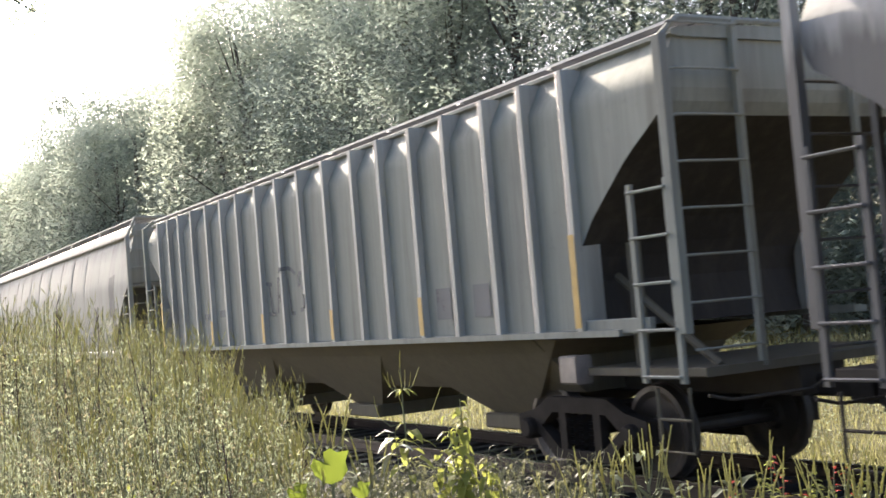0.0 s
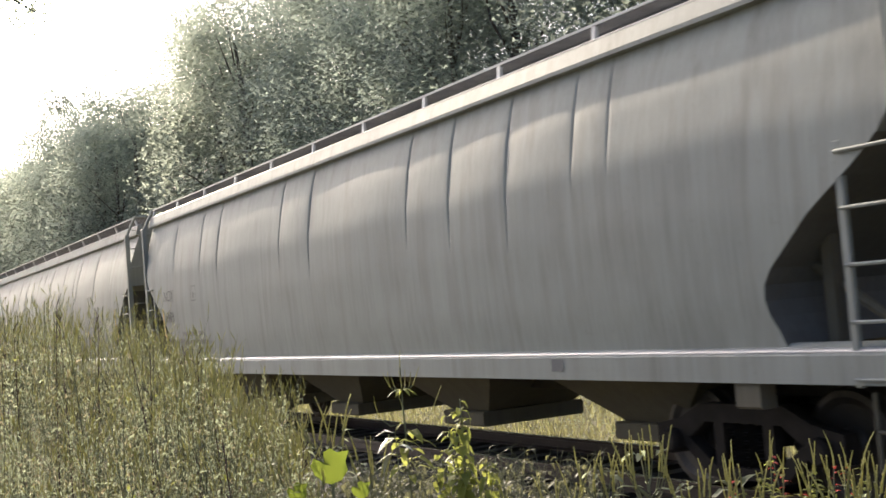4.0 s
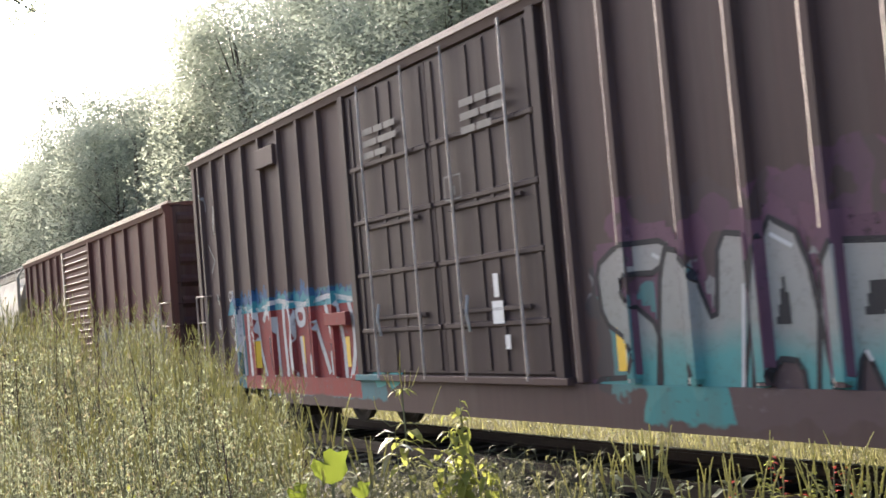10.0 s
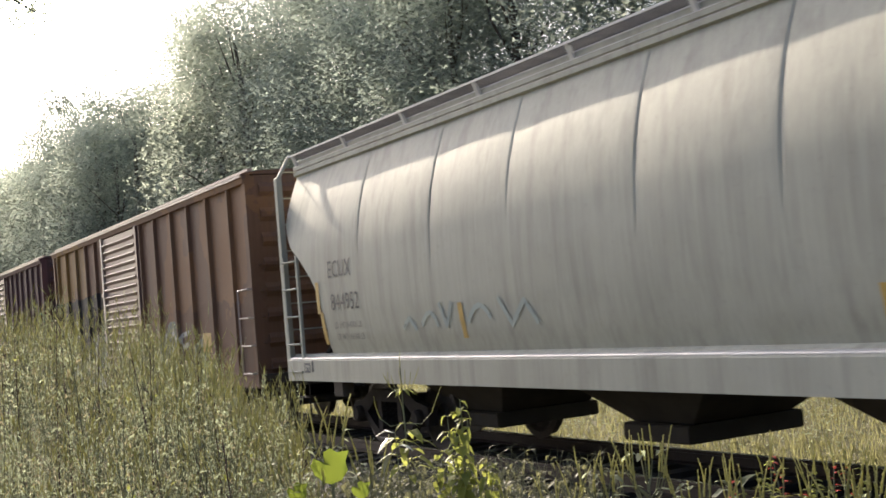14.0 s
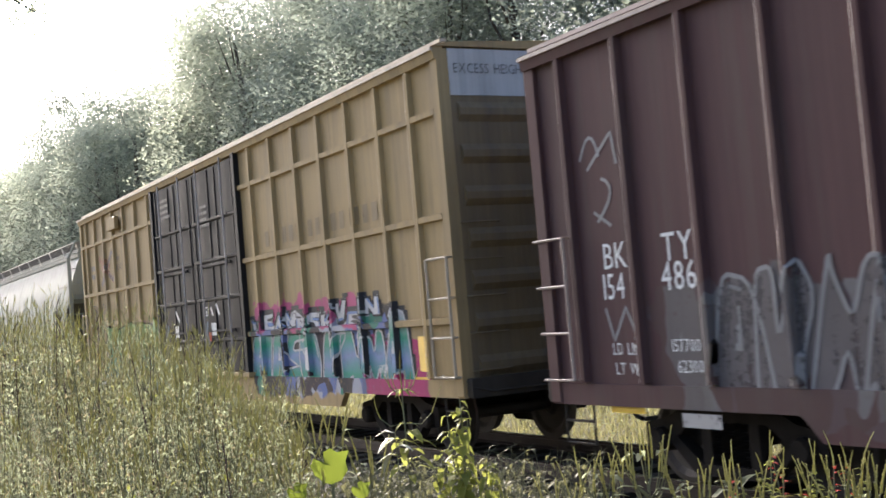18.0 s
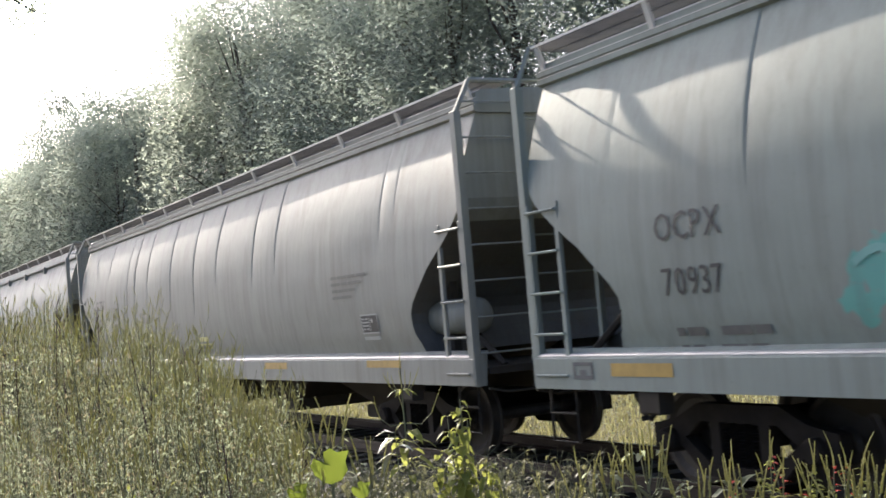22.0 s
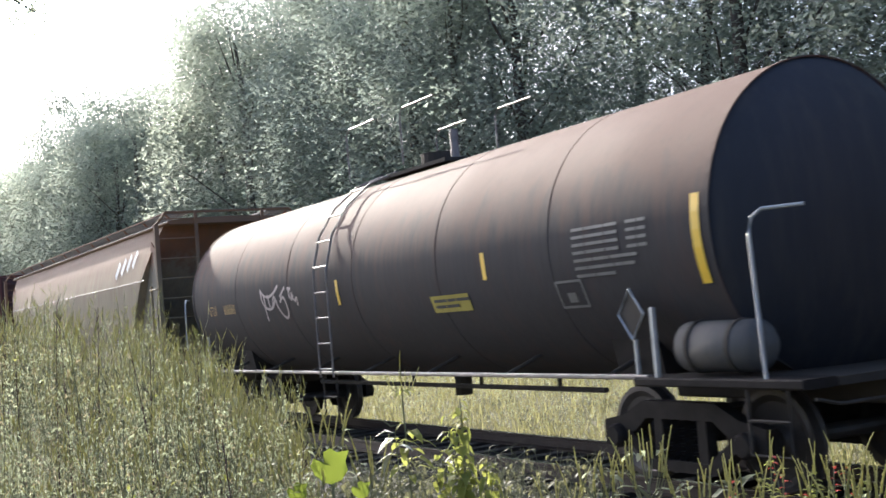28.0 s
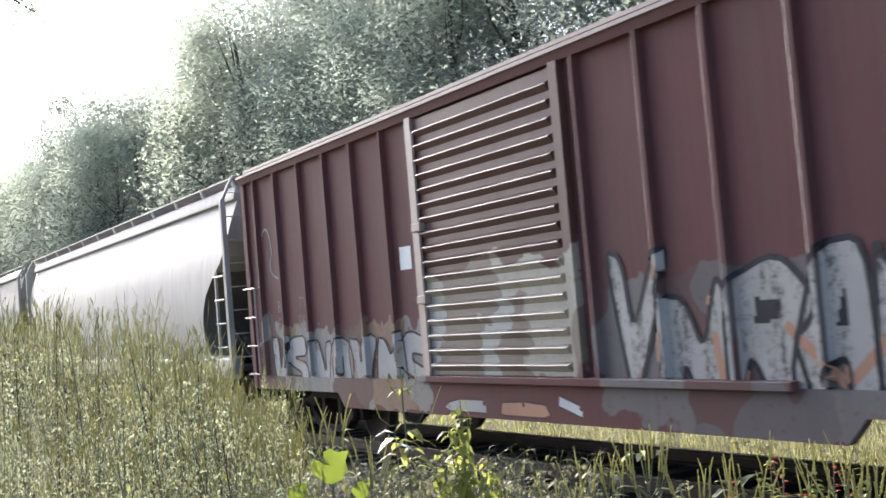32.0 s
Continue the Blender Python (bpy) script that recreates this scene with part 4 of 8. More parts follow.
    part("underframe", Geo().box(-hl + 3.4, hl - 3.4, -0.9, 0.9, 0.78, sill_z + 0.1), M_DARK, car)
    for x in (-1.8, 1.6):
        part("brake_cylinder", Geo().lathe_x([(x - 0.4, 0), (x - 0.38, 0.17), (x + 0.38, 0.17), (x + 0.4, 0)], 14, -0.9, 0.72), M_DARK, car)
    draft(car, hl, 0.85)
    off = 2.0 if hl < 8.5 else 2.6
    bogie(car, -hl + off), bogie(car, hl - off)
    return car, depth


# ---- tank cars ----
def tank_car(name, label, hl, mat, end_mat, radius=1.44, zc=2.41, seed=1):
    car = car_root(name, label, "tank car")
    L = hl - 0.95
    prof = [(-L - 0.52, 0.0), (-L - 0.50, 0.35), (-L - 0.43, 0.75), (-L - 0.30, 1.08), (-L - 0.13, 1.32), (-L, radius)]
    part("tank_shell", Geo().lathe_x([(-L + 2 * L * k / 12, radius) for k in range(13)], 64, 0, zc), mat, car, smooth=True)
    for k in range(1, 6):
        x = -L + 2 * L * k / 6
        part("weld_seam", Geo().lathe_x([(x - 0.012, radius - 0.001), (x - 0.008, radius + 0.004), (x + 0.008, radius + 0.004), (x + 0.012, radius - 0.001)], 64, 0, zc), mat, car)
    part("tank_head", Geo().lathe_x(prof, 64, 0, zc), end_mat, car, smooth=True)
    part("tank_head", Geo().lathe_x([(-x, r) for x, r in prof[::-1]], 64, 0, zc), end_mat, car, smooth=True)
    part("head_band", Geo().lathe_x([(-L - 0.03, radius + 0.002), (-L - 0.03, radius + 0.012), (-L + 0.03, radius + 0.012), (-L + 0.03, radius)], 64, 0, zc), mat, car)
    part("head_band", Geo().lathe_x([(L - 0.03, radius + 0.002), (L - 0.03, radius + 0.012), (L + 0.03, radius + 0.012), (L + 0.03, radius)], 64, 0, zc), mat, car)

    def depth(x, z):
        return math.sqrt(max(0.01, (radius + 0.004) ** 2 - (z - zc) ** 2))

    for s in (-1, 1):
        # narrow walkway rail along the foot of the tank
        part("side_rail", Geo().box(-hl + 1.9, hl - 1.9, *sorted((s * 1.38, s * 1.46)), 1.035, 1.08, 0.012), M_DULL, car, "thin pale running rail")
        for x in [-hl + 2.6 + k * (2 * hl - 5.2) / 6 for k in range(7)]:
            part("rail_bracket", Geo().tube([(x, s * 1.40, 1.04), (x, s * 0.7, 1.3)], 0.025, 6), M_DARK, car)
    for e in (-1, 1):
        xe = e * hl
        part("end_platform", Geo().box(*sorted((xe, xe - e * 2.0)), -1.12, 1.12, 0.98, 1.05, 0.015), M_DARK, car, "dark steel end platform")
        for y in (-1, 1):
            part("platform_edge", Geo().box(*sorted((xe, xe - e * 2.05)), *sorted((y * 1.50, y * 1.12)), 0.98, 1.06, 0.015), M_GEAR, car)
        part("stub_sill", Geo().box(*sorted((xe, xe - e * 2.9)), -0.3, 0.3, 0.74, 1.04, 0.02), M_DARK, car)
        part("saddle", Geo().along_x([(-1.0, 1.04), (1.0, 1.04), (1.1, 1.55), (-1.1, 1.55)], *sorted((e * (hl - 2.2), e * (hl - 2.9)))), M_GEAR, car)
        for y in (-1.46, 1.46):
            part("end_handrail", Geo().tube([(xe - e * 0.42, y, 1.06), (xe - e * 0.46, y, 2.20), (xe - e * 0.43, y * 0.99, 2.34), (xe - e * 0.36, y * 0.96, 2.40), (xe - e * 0.05, y * 0.86, 2.40)], 0.016, 8), M_GREY, car, "tall bent steel handrail")
            part("platform_stanchion", Geo().box(xe - e * 1.75 - 0.02, xe - e * 1.75 + 0.02, y - 0.02, y + 0.02, 1.06, 1.68, 0.005), M_GREY, car)
        stirrup(car, xe - e * 0.2, xe - e * 0.65, -1.46, 0.45, 1.0, M_DARK)
    xr = hl - 1.12
    part("brake_reservoir", Geo().lathe_x([(xr - 0.52, 0), (xr - 0.50, 0.14), (xr - 0.41, 0.22), (xr + 0.41, 0.22), (xr + 0.50, 0.14), (xr + 0.52, 0)], 20, -1.22, 1.31), P_TANK1, car, "grey air reservoir on the platform", True)
    for x in (xr - 0.25, xr + 0.25):
        part("reservoir_strap", Geo().lathe_x([(x - 0.02, 0.225), (x - 0.02, 0.235), (x + 0.02, 0.235), (x + 0.02, 0.225)], 20, -1.22, 1.31), M_DARK, car)
    # placard frames on stalks
    for x in (hl - 2.05,):
        g = Geo().box(x - 0.015, x + 0.015, -1.45, -1.42, 1.06, 1.40)
        part("placard_stalk", g, M_GREY, car)
        d = 0.23
        part("placard_frame", Geo().along_y([(x, 1.40), (x + d * 0.8, 1.40 + d), (x, 1.40 + 2 * d), (x - d * 0.8, 1.40 + d)], -1.46, -1.44), M_DARK, car, "diamond-shaped placard holder")
        rim = [(x, 1.40), (x + d * 0.8, 1.40 + d), (x, 1.40 + 2 * d), (x - d * 0.8, 1.40 + d), (x, 1.40)]
        part("placard_rim", Geo().tube([(a, -1.465, b) for a, b in rim], 0.012, 5), M_GREY, car)
    # middle ladder, bent round the tank
    xl = -0.85
    zs = [1.0, 1.5, 2.0, 2.5, 3.0, 3.4, 3.7, 3.86]
    for x in (xl - 0.23, xl + 0.23):
        pts = [(x, -math.sqrt(max(0, (radius + 0.1) ** 2 - (z - zc) ** 2)) if z > zc else -radius - 0.1, z) for z in zs]
        part("ladder_stile", Geo().tube(pts, 0.017, 6), M_DULL, car)
    for k in range(8):
        z = 1.12 + k * 0.36
        y = -math.sqrt(max(0, (radius + 0.1) ** 2 - (z - zc) ** 2)) if z > zc else -radius - 0.1
        part("rung", Geo().tube([(xl - 0.23, y, z), (xl + 0.23, y, z)], 0.014, 6), M_DULL, car)
    stirrup(car, xl - 0.23, xl + 0.23, -1.5, 0.45, 1.0, M_DARK)
    # top platform, handrails, valve housing
    zt = zc + radius
    part("top_platform", Geo().box(-0.9, 1.1, -0.45, 0.45, zt - 0.02, zt + 0.03), M_DARK, car)
    part("valve_housing", Geo().tube([(0.15, 0, zt - 0.1), (0.15, 0, zt + 0.22)], 0.26, 18), M_DARK, car)
    part("vent_valve", Geo().tube([(0.95, -0.2, zt), (0.95, -0.2, zt + 0.42)], 0.06, 10), M_DULL, car)
    for y in (-0.76, 0.76):
        for a, b in ((-1.25, -0.3), (0.5, 1.45)):
            part("top_handrail", Geo().tube([(a, y, zt + 0.02), (a, y, zt + 0.70), (a + 0.1, y, zt + 0.78), (b, y, zt + 0.78)], 0.013, 6), M_DULL, car)
    # piping under the belly
    g = Geo().tube([(-4, -0.3, 0.78), (4, -0.3, 0.78)], 0.035, 6)
    for x in (-2.5, -0.6, 1.3, 3.1):
        g.tube([(x, -0.3, 0.78), (x, -0.3, 1.0)], 0.03, 6)
    g.tube([(0.3, 0, 0.62), (0.3, 0, 1.0)], 0.12, 10)
    part("brake_piping", g, M_DARK, car)
    draft(car, hl, 0.47, sill=False)
    bogie(car, -hl + 1.95), bogie(car, hl - 1.95)
    return car, depth


# ---- paints of the train ----
P_GREY1 = painted_steel("weathered grey hopper paint", (0.235, 0.24, 0.205), amount=0.55, rough=0.65, gloss=0.25)
P_RIB = painted_steel("pale rib paint", (0.36, 0.355, 0.315), amount=0.45, rough=0.5)
# dark grey, turning to a paler grey above about 3.55 m
P_TWOTONE1 = painted_steel("two-tone grey hopper paint", (0.085, 0.08, 0.075), amount=0.5, rough=0.5, top=(3.55, (0.30, 0.29, 0.27), 0.12))
P_GREY2 = painted_steel("pale grey hopper paint", (0.325, 0.315, 0.268), amount=0.45, rough=0.6, rust=0.2, gloss=0.3, paints=[(8.12, 8.62, 2.25, 3.2, 0.25, 1.0, [(0.105, 0.10, 0.095)]), (8.32, 8.68, 1.75, 2.7, 0.5, 1.0, [(0.14, 0.135, 0.125)])])
P_GREY3 = painted_steel("smooth grey hopper paint", (0.275, 0.28, 0.248), amount=0.4, rough=0.58, gloss=0.35)
P_GREY4 = painted_steel("warm grey hopper paint", (0.275, 0.272, 0.222), amount=0.4, rough=0.56, gloss=0.4)
P_WHITE5 = painted_steel("off-white hopper paint", (0.355, 0.35, 0.31), amount=0.4, rough=0.56, gloss=0.35)
P_WHITE6 = painted_steel("dusty off-white hopper paint", (0.385, 0.375, 0.30), amount=0.4, rough=0.58, gloss=0.35)
P_GREY7 = painted_steel("green-grey hopper paint", (0.262, 0.288, 0.252), amount=0.35, gloss=0.35, rough=0.56, paints=[(-5.6, -4.2, 1.5, 2.0, 1.2, 1.4, [(0.15, 0.38, 0.33)]), (-3.0, -1.4, 1.45, 1.85, 1.2, 1.4, [(0.2, 0.42, 0.38)])])
P_GREY8 = painted_steel("silver-grey hopper paint", (0.29, 0.29, 0.255), amount=0.4, rough=0.56, gloss=0.38)
P_GREY9 = painted_steel("blue-grey hopper paint", (0.265, 0.28, 0.26), amount=0.45, rough=0.56, gloss=0.35)
P_RUSTHOP = painted_steel("rust-washed tan hopper paint", (0.235, 0.195, 0.12), amount=0.4, rough=0.7, gloss=0.25, rust=0.4, dirt=(0.15, 0.10, 0.06), top=(3.1, (0.19, 0.11, 0.068), 0.4))
P_TANPLATE = painted_steel("dusty tan plate paint", (0.23, 0.20, 0.15), amount=0.5, rough=0.66, gloss=0.3, rust=0.35, top=(3.3, (0.20, 0.09, 0.05), 0.2))
P_BOX1 = painted_steel("dark brown boxcar paint", (0.080, 0.050, 0.046), amount=0.4, rough=0.6, gloss=0.3, paints=[
    (2.5, 9.0, 0.9, 2.1, 0.9, 1.6, [(0.20, 0.20, 0.20), (0.06, 0.05, 0.05), (0.24, 0.23, 0.22), (0.05, 0.045, 0.045), (0.08, 0.20, 0.20), (0.13, 0.05, 0.04)]),
    (3.2, 9.0, 0.7, 1.25, 0.5, 1.0, [(0.05, 0.22, 0.22), (0.09, 0.06, 0.06), (0.07, 0.25, 0.24)]),
    (3.0, 8.9, 2.0, 2.6, 1.5, 2.5, [(0.10, 0.05, 0.075), (0.075, 0.05, 0.05), (0.12, 0.055, 0.085)]),
    (-7.6, -2.0, 0.75, 2.25, 0.35, 1.0, [(0.06, 0.17, 0.20)]),
    (-7.2, -2.75, 0.75, 2.08, 0.12, 1.0, [(0.24, 0.035, 0.035)])])
P_BOX2 = painted_steel("faded red boxcar paint", (0.125, 0.056, 0.046), amount=0.55, rough=0.62, gloss=0.2, rust=0.3, paints=[
    (1.4, 7.6, 0.8, 1.9, 1.3, 0.9, [(0.24, 0.225, 0.19), (0.19, 0.17, 0.14), (0.17, 0.062, 0.045), (0.27, 0.25, 0.21)]),
    (-7.4, -2.1, 0.75, 1.75, 1.2, 0.9, [(0.24, 0.25, 0.21), (0.17, 0.23, 0.21), (0.17, 0.06, 0.045), (0.27, 0.26, 0.22)])])
P_BOX3 = painted_steel("brown and orange boxcar paint", (0.145, 0.08, 0.05), amount=0.55, rough=0.62, gloss=0.2, rust=0.6, paints=[
    (-7.9, -4.2, 2.6, 4.2, 1.6, 0.7, [(0.22, 0.13, 0.045), (0.16, 0.09, 0.05), (0.20, 0.115, 0.045)]),
    (2.4, 7.9, 2.2, 4.2, 1.8, 0.6, [(0.19, 0.10, 0.05), (0.14, 0.08, 0.05)]),
    (-7.9, -2.2, 0.7, 2.85, 0.35, 1.0, [(0.030, 0.026, 0.025)]),
    (-6.9, -2.4, 0.7, 1.9, 1.1, 0.9, [(0.36, 0.35, 0.33), (0.07, 0.06, 0.06), (0.38, 0.37, 0.35)]),
    (1.6, 5.2, 1.0, 1.9, 1.1, 1.8, [(0.20, 0.21, 0.185), (0.14, 0.09, 0.06), (0.15, 0.17, 0.15)])])
P_BOX4 = painted_steel("dark maroon boxcar paint", (0.095, 0.050, 0.048), amount=0.45, rough=0.62, gloss=0.2, rust=0.3, paints=[
    (-6.2, -1.7, 0.62, 1.9, 0.8, 2.2, [(0.13, 0.115, 0.11), (0.09, 0.055, 0.05), (0.16, 0.15, 0.145), (0.10, 0.07, 0.07)]),
    (1.6, 7.6, 0.60, 1.7, 0.8, 2.4, [(0.13, 0.12, 0.115), (0.09, 0.05, 0.05), (0.11, 0.10, 0.09), (0.17, 0.16, 0.155)])])
P_YELLOW5 = painted_steel("faded yellow boxcar paint", (0.38, 0.275, 0.13), amount=0.5, rough=0.62, gloss=0.2, rust=0.2, paints=[
    (2.55, 7.9, 0.72, 1.95, 0.45, 2.2, [(0.035, 0.033, 0.036), (0.12, 0.16, 0.34), (0.03, 0.03, 0.033), (0.05, 0.20, 0.14), (0.033, 0.03, 0.035), (0.36, 0.37, 0.42), (0.04, 0.03, 0.04)]),
    (2.7, 6.6, 1.75, 2.15, 0.9, 1.0, [(0.42, 0.08, 0.18)]),
    (6.9, 8.6, 0.72, 1.5, 0.7, 1.0, [(0.38, 0.04, 0.14)])])
P_BOX6 = painted_steel("maroon boxcar paint", (0.125, 0.052, 0.048), amount=0.4, rough=0.62, gloss=0.2, rust=0.3, paints=[
    (1.5, 7.85, 0.62, 1.95, 0.9, 1.0, [(0.14, 0.12, 0.11), (0.17, 0.15, 0.135), (0.125, 0.07, 0.06)]),
    (-7.4, -1.9, 0.62, 1.75, 1.2, 1.0, [(0.24, 0.225, 0.20), (0.14, 0.09, 0.075), (0.24, 0.16, 0.11), (0.27, 0.25, 0.22)])])
# end paints are darker than the sides: the ends' shade put into colour
P_END = painted_steel("grimy shaded maroon end paint", (0.065, 0.036, 0.036), amount=0.5, rough=0.7, gloss=0.15, rust=0.3)
P_END_YELLOW = painted_steel("grimy shaded yellow end paint", (0.20, 0.15, 0.085), amount=0.6, rough=0.7, gloss=0.15, rust=0.3)
P_END_DARK = painted_steel("grimy shaded brown end paint", (0.045, 0.034, 0.036), amount=0.5, rough=0.7, gloss=0.15)
P_DOOR6 = painted_steel("rusty door paint", (0.115, 0.055, 0.046), amount=0.4, rough=0.42, gloss=0.35, rust=0.4, paints=[(-2.0, 1.3, 0.8, 2.2, 0.9, 1.2, [(0.38, 0.37, 0.33), (0.20, 0.16, 0.12), (0.36, 0.33, 0.26)])])
P_DOOR4 = painted_steel("dark worn door paint", (0.085, 0.05, 0.046), amount=0.4, rough=0.42, gloss=0.35, rust=0.3, paints=[(-1.8, 1.2, 0.9, 1.95, 1.0, 1.6, [(0.15, 0.14, 0.13), (0.085, 0.06, 0.055), (0.12, 0.11, 0.10)])])
P_DOOR3 = painted_steel("worn door paint", (0.12, 0.07, 0.06), amount=0.35, rough=0.4, gloss=0.35, rust=0.3)
P_DOOR5 = painted_steel("black plug door paint", (0.016, 0.016, 0.017), amount=0.2, rough=0.55, gloss=0.15)
P_DOOR1 = painted_steel("dark plug door paint", (0.060, 0.042, 0.040), amount=0.35, rough=0.55, gloss=0.2)
P_BAND = painted_steel("white warning band paint", (0.50, 0.49, 0.45), amount=0.4, rough=0.6)
P_BAY = painted_steel("olive grime on the bays", (0.13, 0.115, 0.082), amount=0.5, rough=0.7, gloss=0.2)
P_WORNTAN = painted_steel("worn tan trim paint", (0.50, 0.42, 0.30), amount=0.4, rough=0.45, rust=0.2)
P_RIM = painted_steel("pale roof rim", (0.40, 0.31, 0.255), amount=0.4, rough=0.4, rust=0.3)
P_TANK1 = painted_steel("sooty grey tank paint", (0.10, 0.095, 0.088), amount=0.6, rough=0.62, gloss=0.25, rust=0.5, top=(3.25, (0.22, 0.185, 0.155), 0.40))
P_TANK2 = painted_steel("rusty black tank paint", (0.052, 0.048, 0.048), amount=0.5, rough=0.7, gloss=0.12, rust=0.3, dirt=(0.08, 0.05, 0.042), top=(2.75, (0.105, 0.062, 0.048), 0.32))
P_HEAD = painted_steel("black tank head paint", (0.035, 0.036, 0.042), amount=0.3, rough=0.65, gloss=0.15)
P_BEIGE = painted_steel("pale hopper paint", (0.36, 0.35, 0.31), amount=0.3, rough=0.5, gloss=0.6)

CARS = []   # each: root, centre at the start


def place(made, right, left):
    car, depth = made
    CARS.append((car, (right + left) / 2))
    return car, depth


RIBS1 = [-7.27, -6.55, -5.85, -5.04, -4.18, -3.37, -2.55, -1.62, -0.74, 0.15, 1.08, 2.02, 2.83, 3.71, 4.53, 5.41, 6.16, 6.89]
RIBS0 = [-7.0 + 0.82 * i for i in range(18)]
c_a0, d_a0 = place(hopper("hopper_car", "dark weathered ribbed covered hopper car", 8.4, P_TWOTONE1, 1, FLAT, CUT_RIBBED, "thin", 3, (1.44, 1.50), 6, 0.4, ribs=RIBS0, ledge=False, end_split=3.4, rail_top=4.16), 10.43, -6.37)
c_h1, d_h1 = place(hopper("hopper_car", "grey covered hopper car with upright ribs and ochre strips", 8.39, P_GREY1, 2, FLAT, CUT_RIBBED, "thin", 3, (1.44, 1.50), 6, 0.4, ribs=RIBS1, ledge=False, end_split=3.4, rail_top=4.16, rib_mat=P_RIB, gear=P_BAY, apron=True), -7.78, -24.57)
c_h2, d_h2 = place(hopper("hopper_car", "pale grey covered hopper car with buckled sides and stained panels", 9.99, P_GREY2, 3, MILD_HIGH, CUT_STRAIGHT, "band", 4, (1.33, 1.48), 15, 1.6, gear=P_BAY, apron=True, rail_top=4.39, creases=[(-9.43, 3.2), (-8.06, 3.0), (-6.58, 3.0), (-4.65, 2.8), (-3.69, 2.9), (-2.19, 2.54), (-0.7, 2.2), (0.83, 2.27), (2.45, 2.5), (3.93, 2.2), (5.5, 2.6), (7.06, 2.9)], bracket_gap=3.42), -25.97, -45.95)
c_h3, d_h3 = place(hopper("hopper_car", "smooth grey covered hopper car with shaded ends", 9.62, P_GREY3, 4, MILD, CUT_CURVE, "band", 4, (1.03, 1.28), 14, 1.2, gear=P_BAY, rail_top=4.39, creases=[(-7.57, 2.8), (-5.91, 2.7), (-4.91, 2.56), (-1.94, 2.6), (-0.78, 2.4), (2.3, 2.57), (3.35, 2.42)]), -47.03, -66.26)
c_h4, d_h4 = place(hopper("hopper_car", "warm grey covered hopper car with dented upper sides", 9.83, P_GREY4, 5, ROUND, CUT_STRAIGHT, "band", 4, (0.98, 1.30), 13, 1.2, rail_top=4.4, creases=[(-6.91, 2.8), (-5.03, 2.4), (-4.57, 2.3), (-3.3, 2.4), (-1.39, 2.6), (-0.5, 3.0), (0.6, 2.1), (2.44, 2.4), (3.85, 2.4), (4.32, 2.7), (6.23, 2.4), (7.89, 2.58)]), -67.62, -87.27)
c_h5, d_h5 = place(hopper("hopper_car", "off-white round-sided covered hopper car with black scrawls", 8.34, P_WHITE5, 6, ROUND, CUT_ROUND, "ribbed", 3, (0.94, 1.27), 11, 0.9, rail_top=4.38, creases=[(-7.2, 2.6), (-5.53, 2.5), (-3.79, 2.2), (-2.19, 2.66), (-0.49, 2.24), (1.12, 2.6), (2.86, 2.28), (4.68, 2.37), (6.43, 2.38)]), -88.27, -104.94)
c_b1, d_b1 = place(boxcar("boxcar", "dark brown tall boxcar with red and teal sprayed letters", 9.37, P_BOX1, 4.86, [-8.95, -8.2, -7.45, -6.65, -5.85, -5.05, -4.25, -3.5, 2.3, 3.1, 3.92, 4.72, 5.5, 6.25, 7.05, 7.85, 8.62], (-2.55, 1.95), 7, trim=P_RIM, end_panel=True, plug=True, door_mat=P_DOOR1, rib_wide=0.14, end_mat=P_END_DARK), -106.40, -125.14)
c_b2, d_b2 = place(boxcar("boxcar", "faded red boxcar with pale blotchy paint and ribbed door", 7.86, P_BOX2, 4.30, [-6.95, -5.9, -4.9, -3.84, -2.9, 2.3, 3.45, 4.62, 5.82, 7.02], (-1.9, 1.1), 8, door_mat=P_BOX2, trim=P_RIM, end_mat=P_END), -127.0, -142.71)
c_h6, d_h6 = place(hopper("hopper_car", "dusty off-white round-sided covered hopper car with scribbles", 9.25, P_WHITE6, 9, ROUND, CUT_ROUND, "ribbed", 4, (0.94, 1.27), 9, 0.9, tank_end=1, rail_top=4.33, creases=[(-6.5, 2.5), (-4.5, 2.2), (-2.79, 2.6), (-0.66, 2.26), (1.11, 2.26), (3.32, 2.18), (5.09, 2.3), (7.06, 2.4)]), -144.13, -162.62)
c_b3, d_b3 = place(boxcar("boxcar", "brown boxcar with orange patches, black band and ribbed door", 7.93, P_BOX3, 4.26, [-7.32, -6.2, -5.0, -3.9, -2.9, 1.3, 2.42, 3.62, 4.7, 5.85, 7.03], (-2.0, 1.0), 10, door_mat=P_DOOR3, trim=P_RIM), -164.0, -179.86)
c_b4, d_b4 = place(boxcar("boxcar", "dark maroon boxcar with grey sprayed letters and ribbed door", 7.86, P_BOX4, 4.26, [-7.28, -6.39, -5.5, -4.56, -3.66, -2.76, 1.6, 2.5, 3.4, 4.3, 5.3, 6.2, 7.1], (-1.75, 1.13), 11, door_mat=P_DOOR4, trim=P_RIM, end_mat=P_END), -181.57, -197.28)
c_b5, d_b5 = place(boxcar("boxcar", "tall faded yellow boxcar with black doors and colourful sprayed letters", 9.44, P_YELLOW5, 4.80, [-8.8, -7.92, -7.06, -6.15, -5.15, -4.15, -3.1, 3.05, 3.99, 4.95, 5.88, 6.84, 7.77, 8.65], (-2.6, 2.35), 12, girts=(1.68, 2.88, 4.08), end_panel=True, plug=True, door_mat=P_DOOR5, rib_wide=0.13, rib_deep=0.06, worn=M_YELLOW_GLINT, trim=P_WORNTAN, end_mat=P_END_YELLOW), -199.03, -217.92)
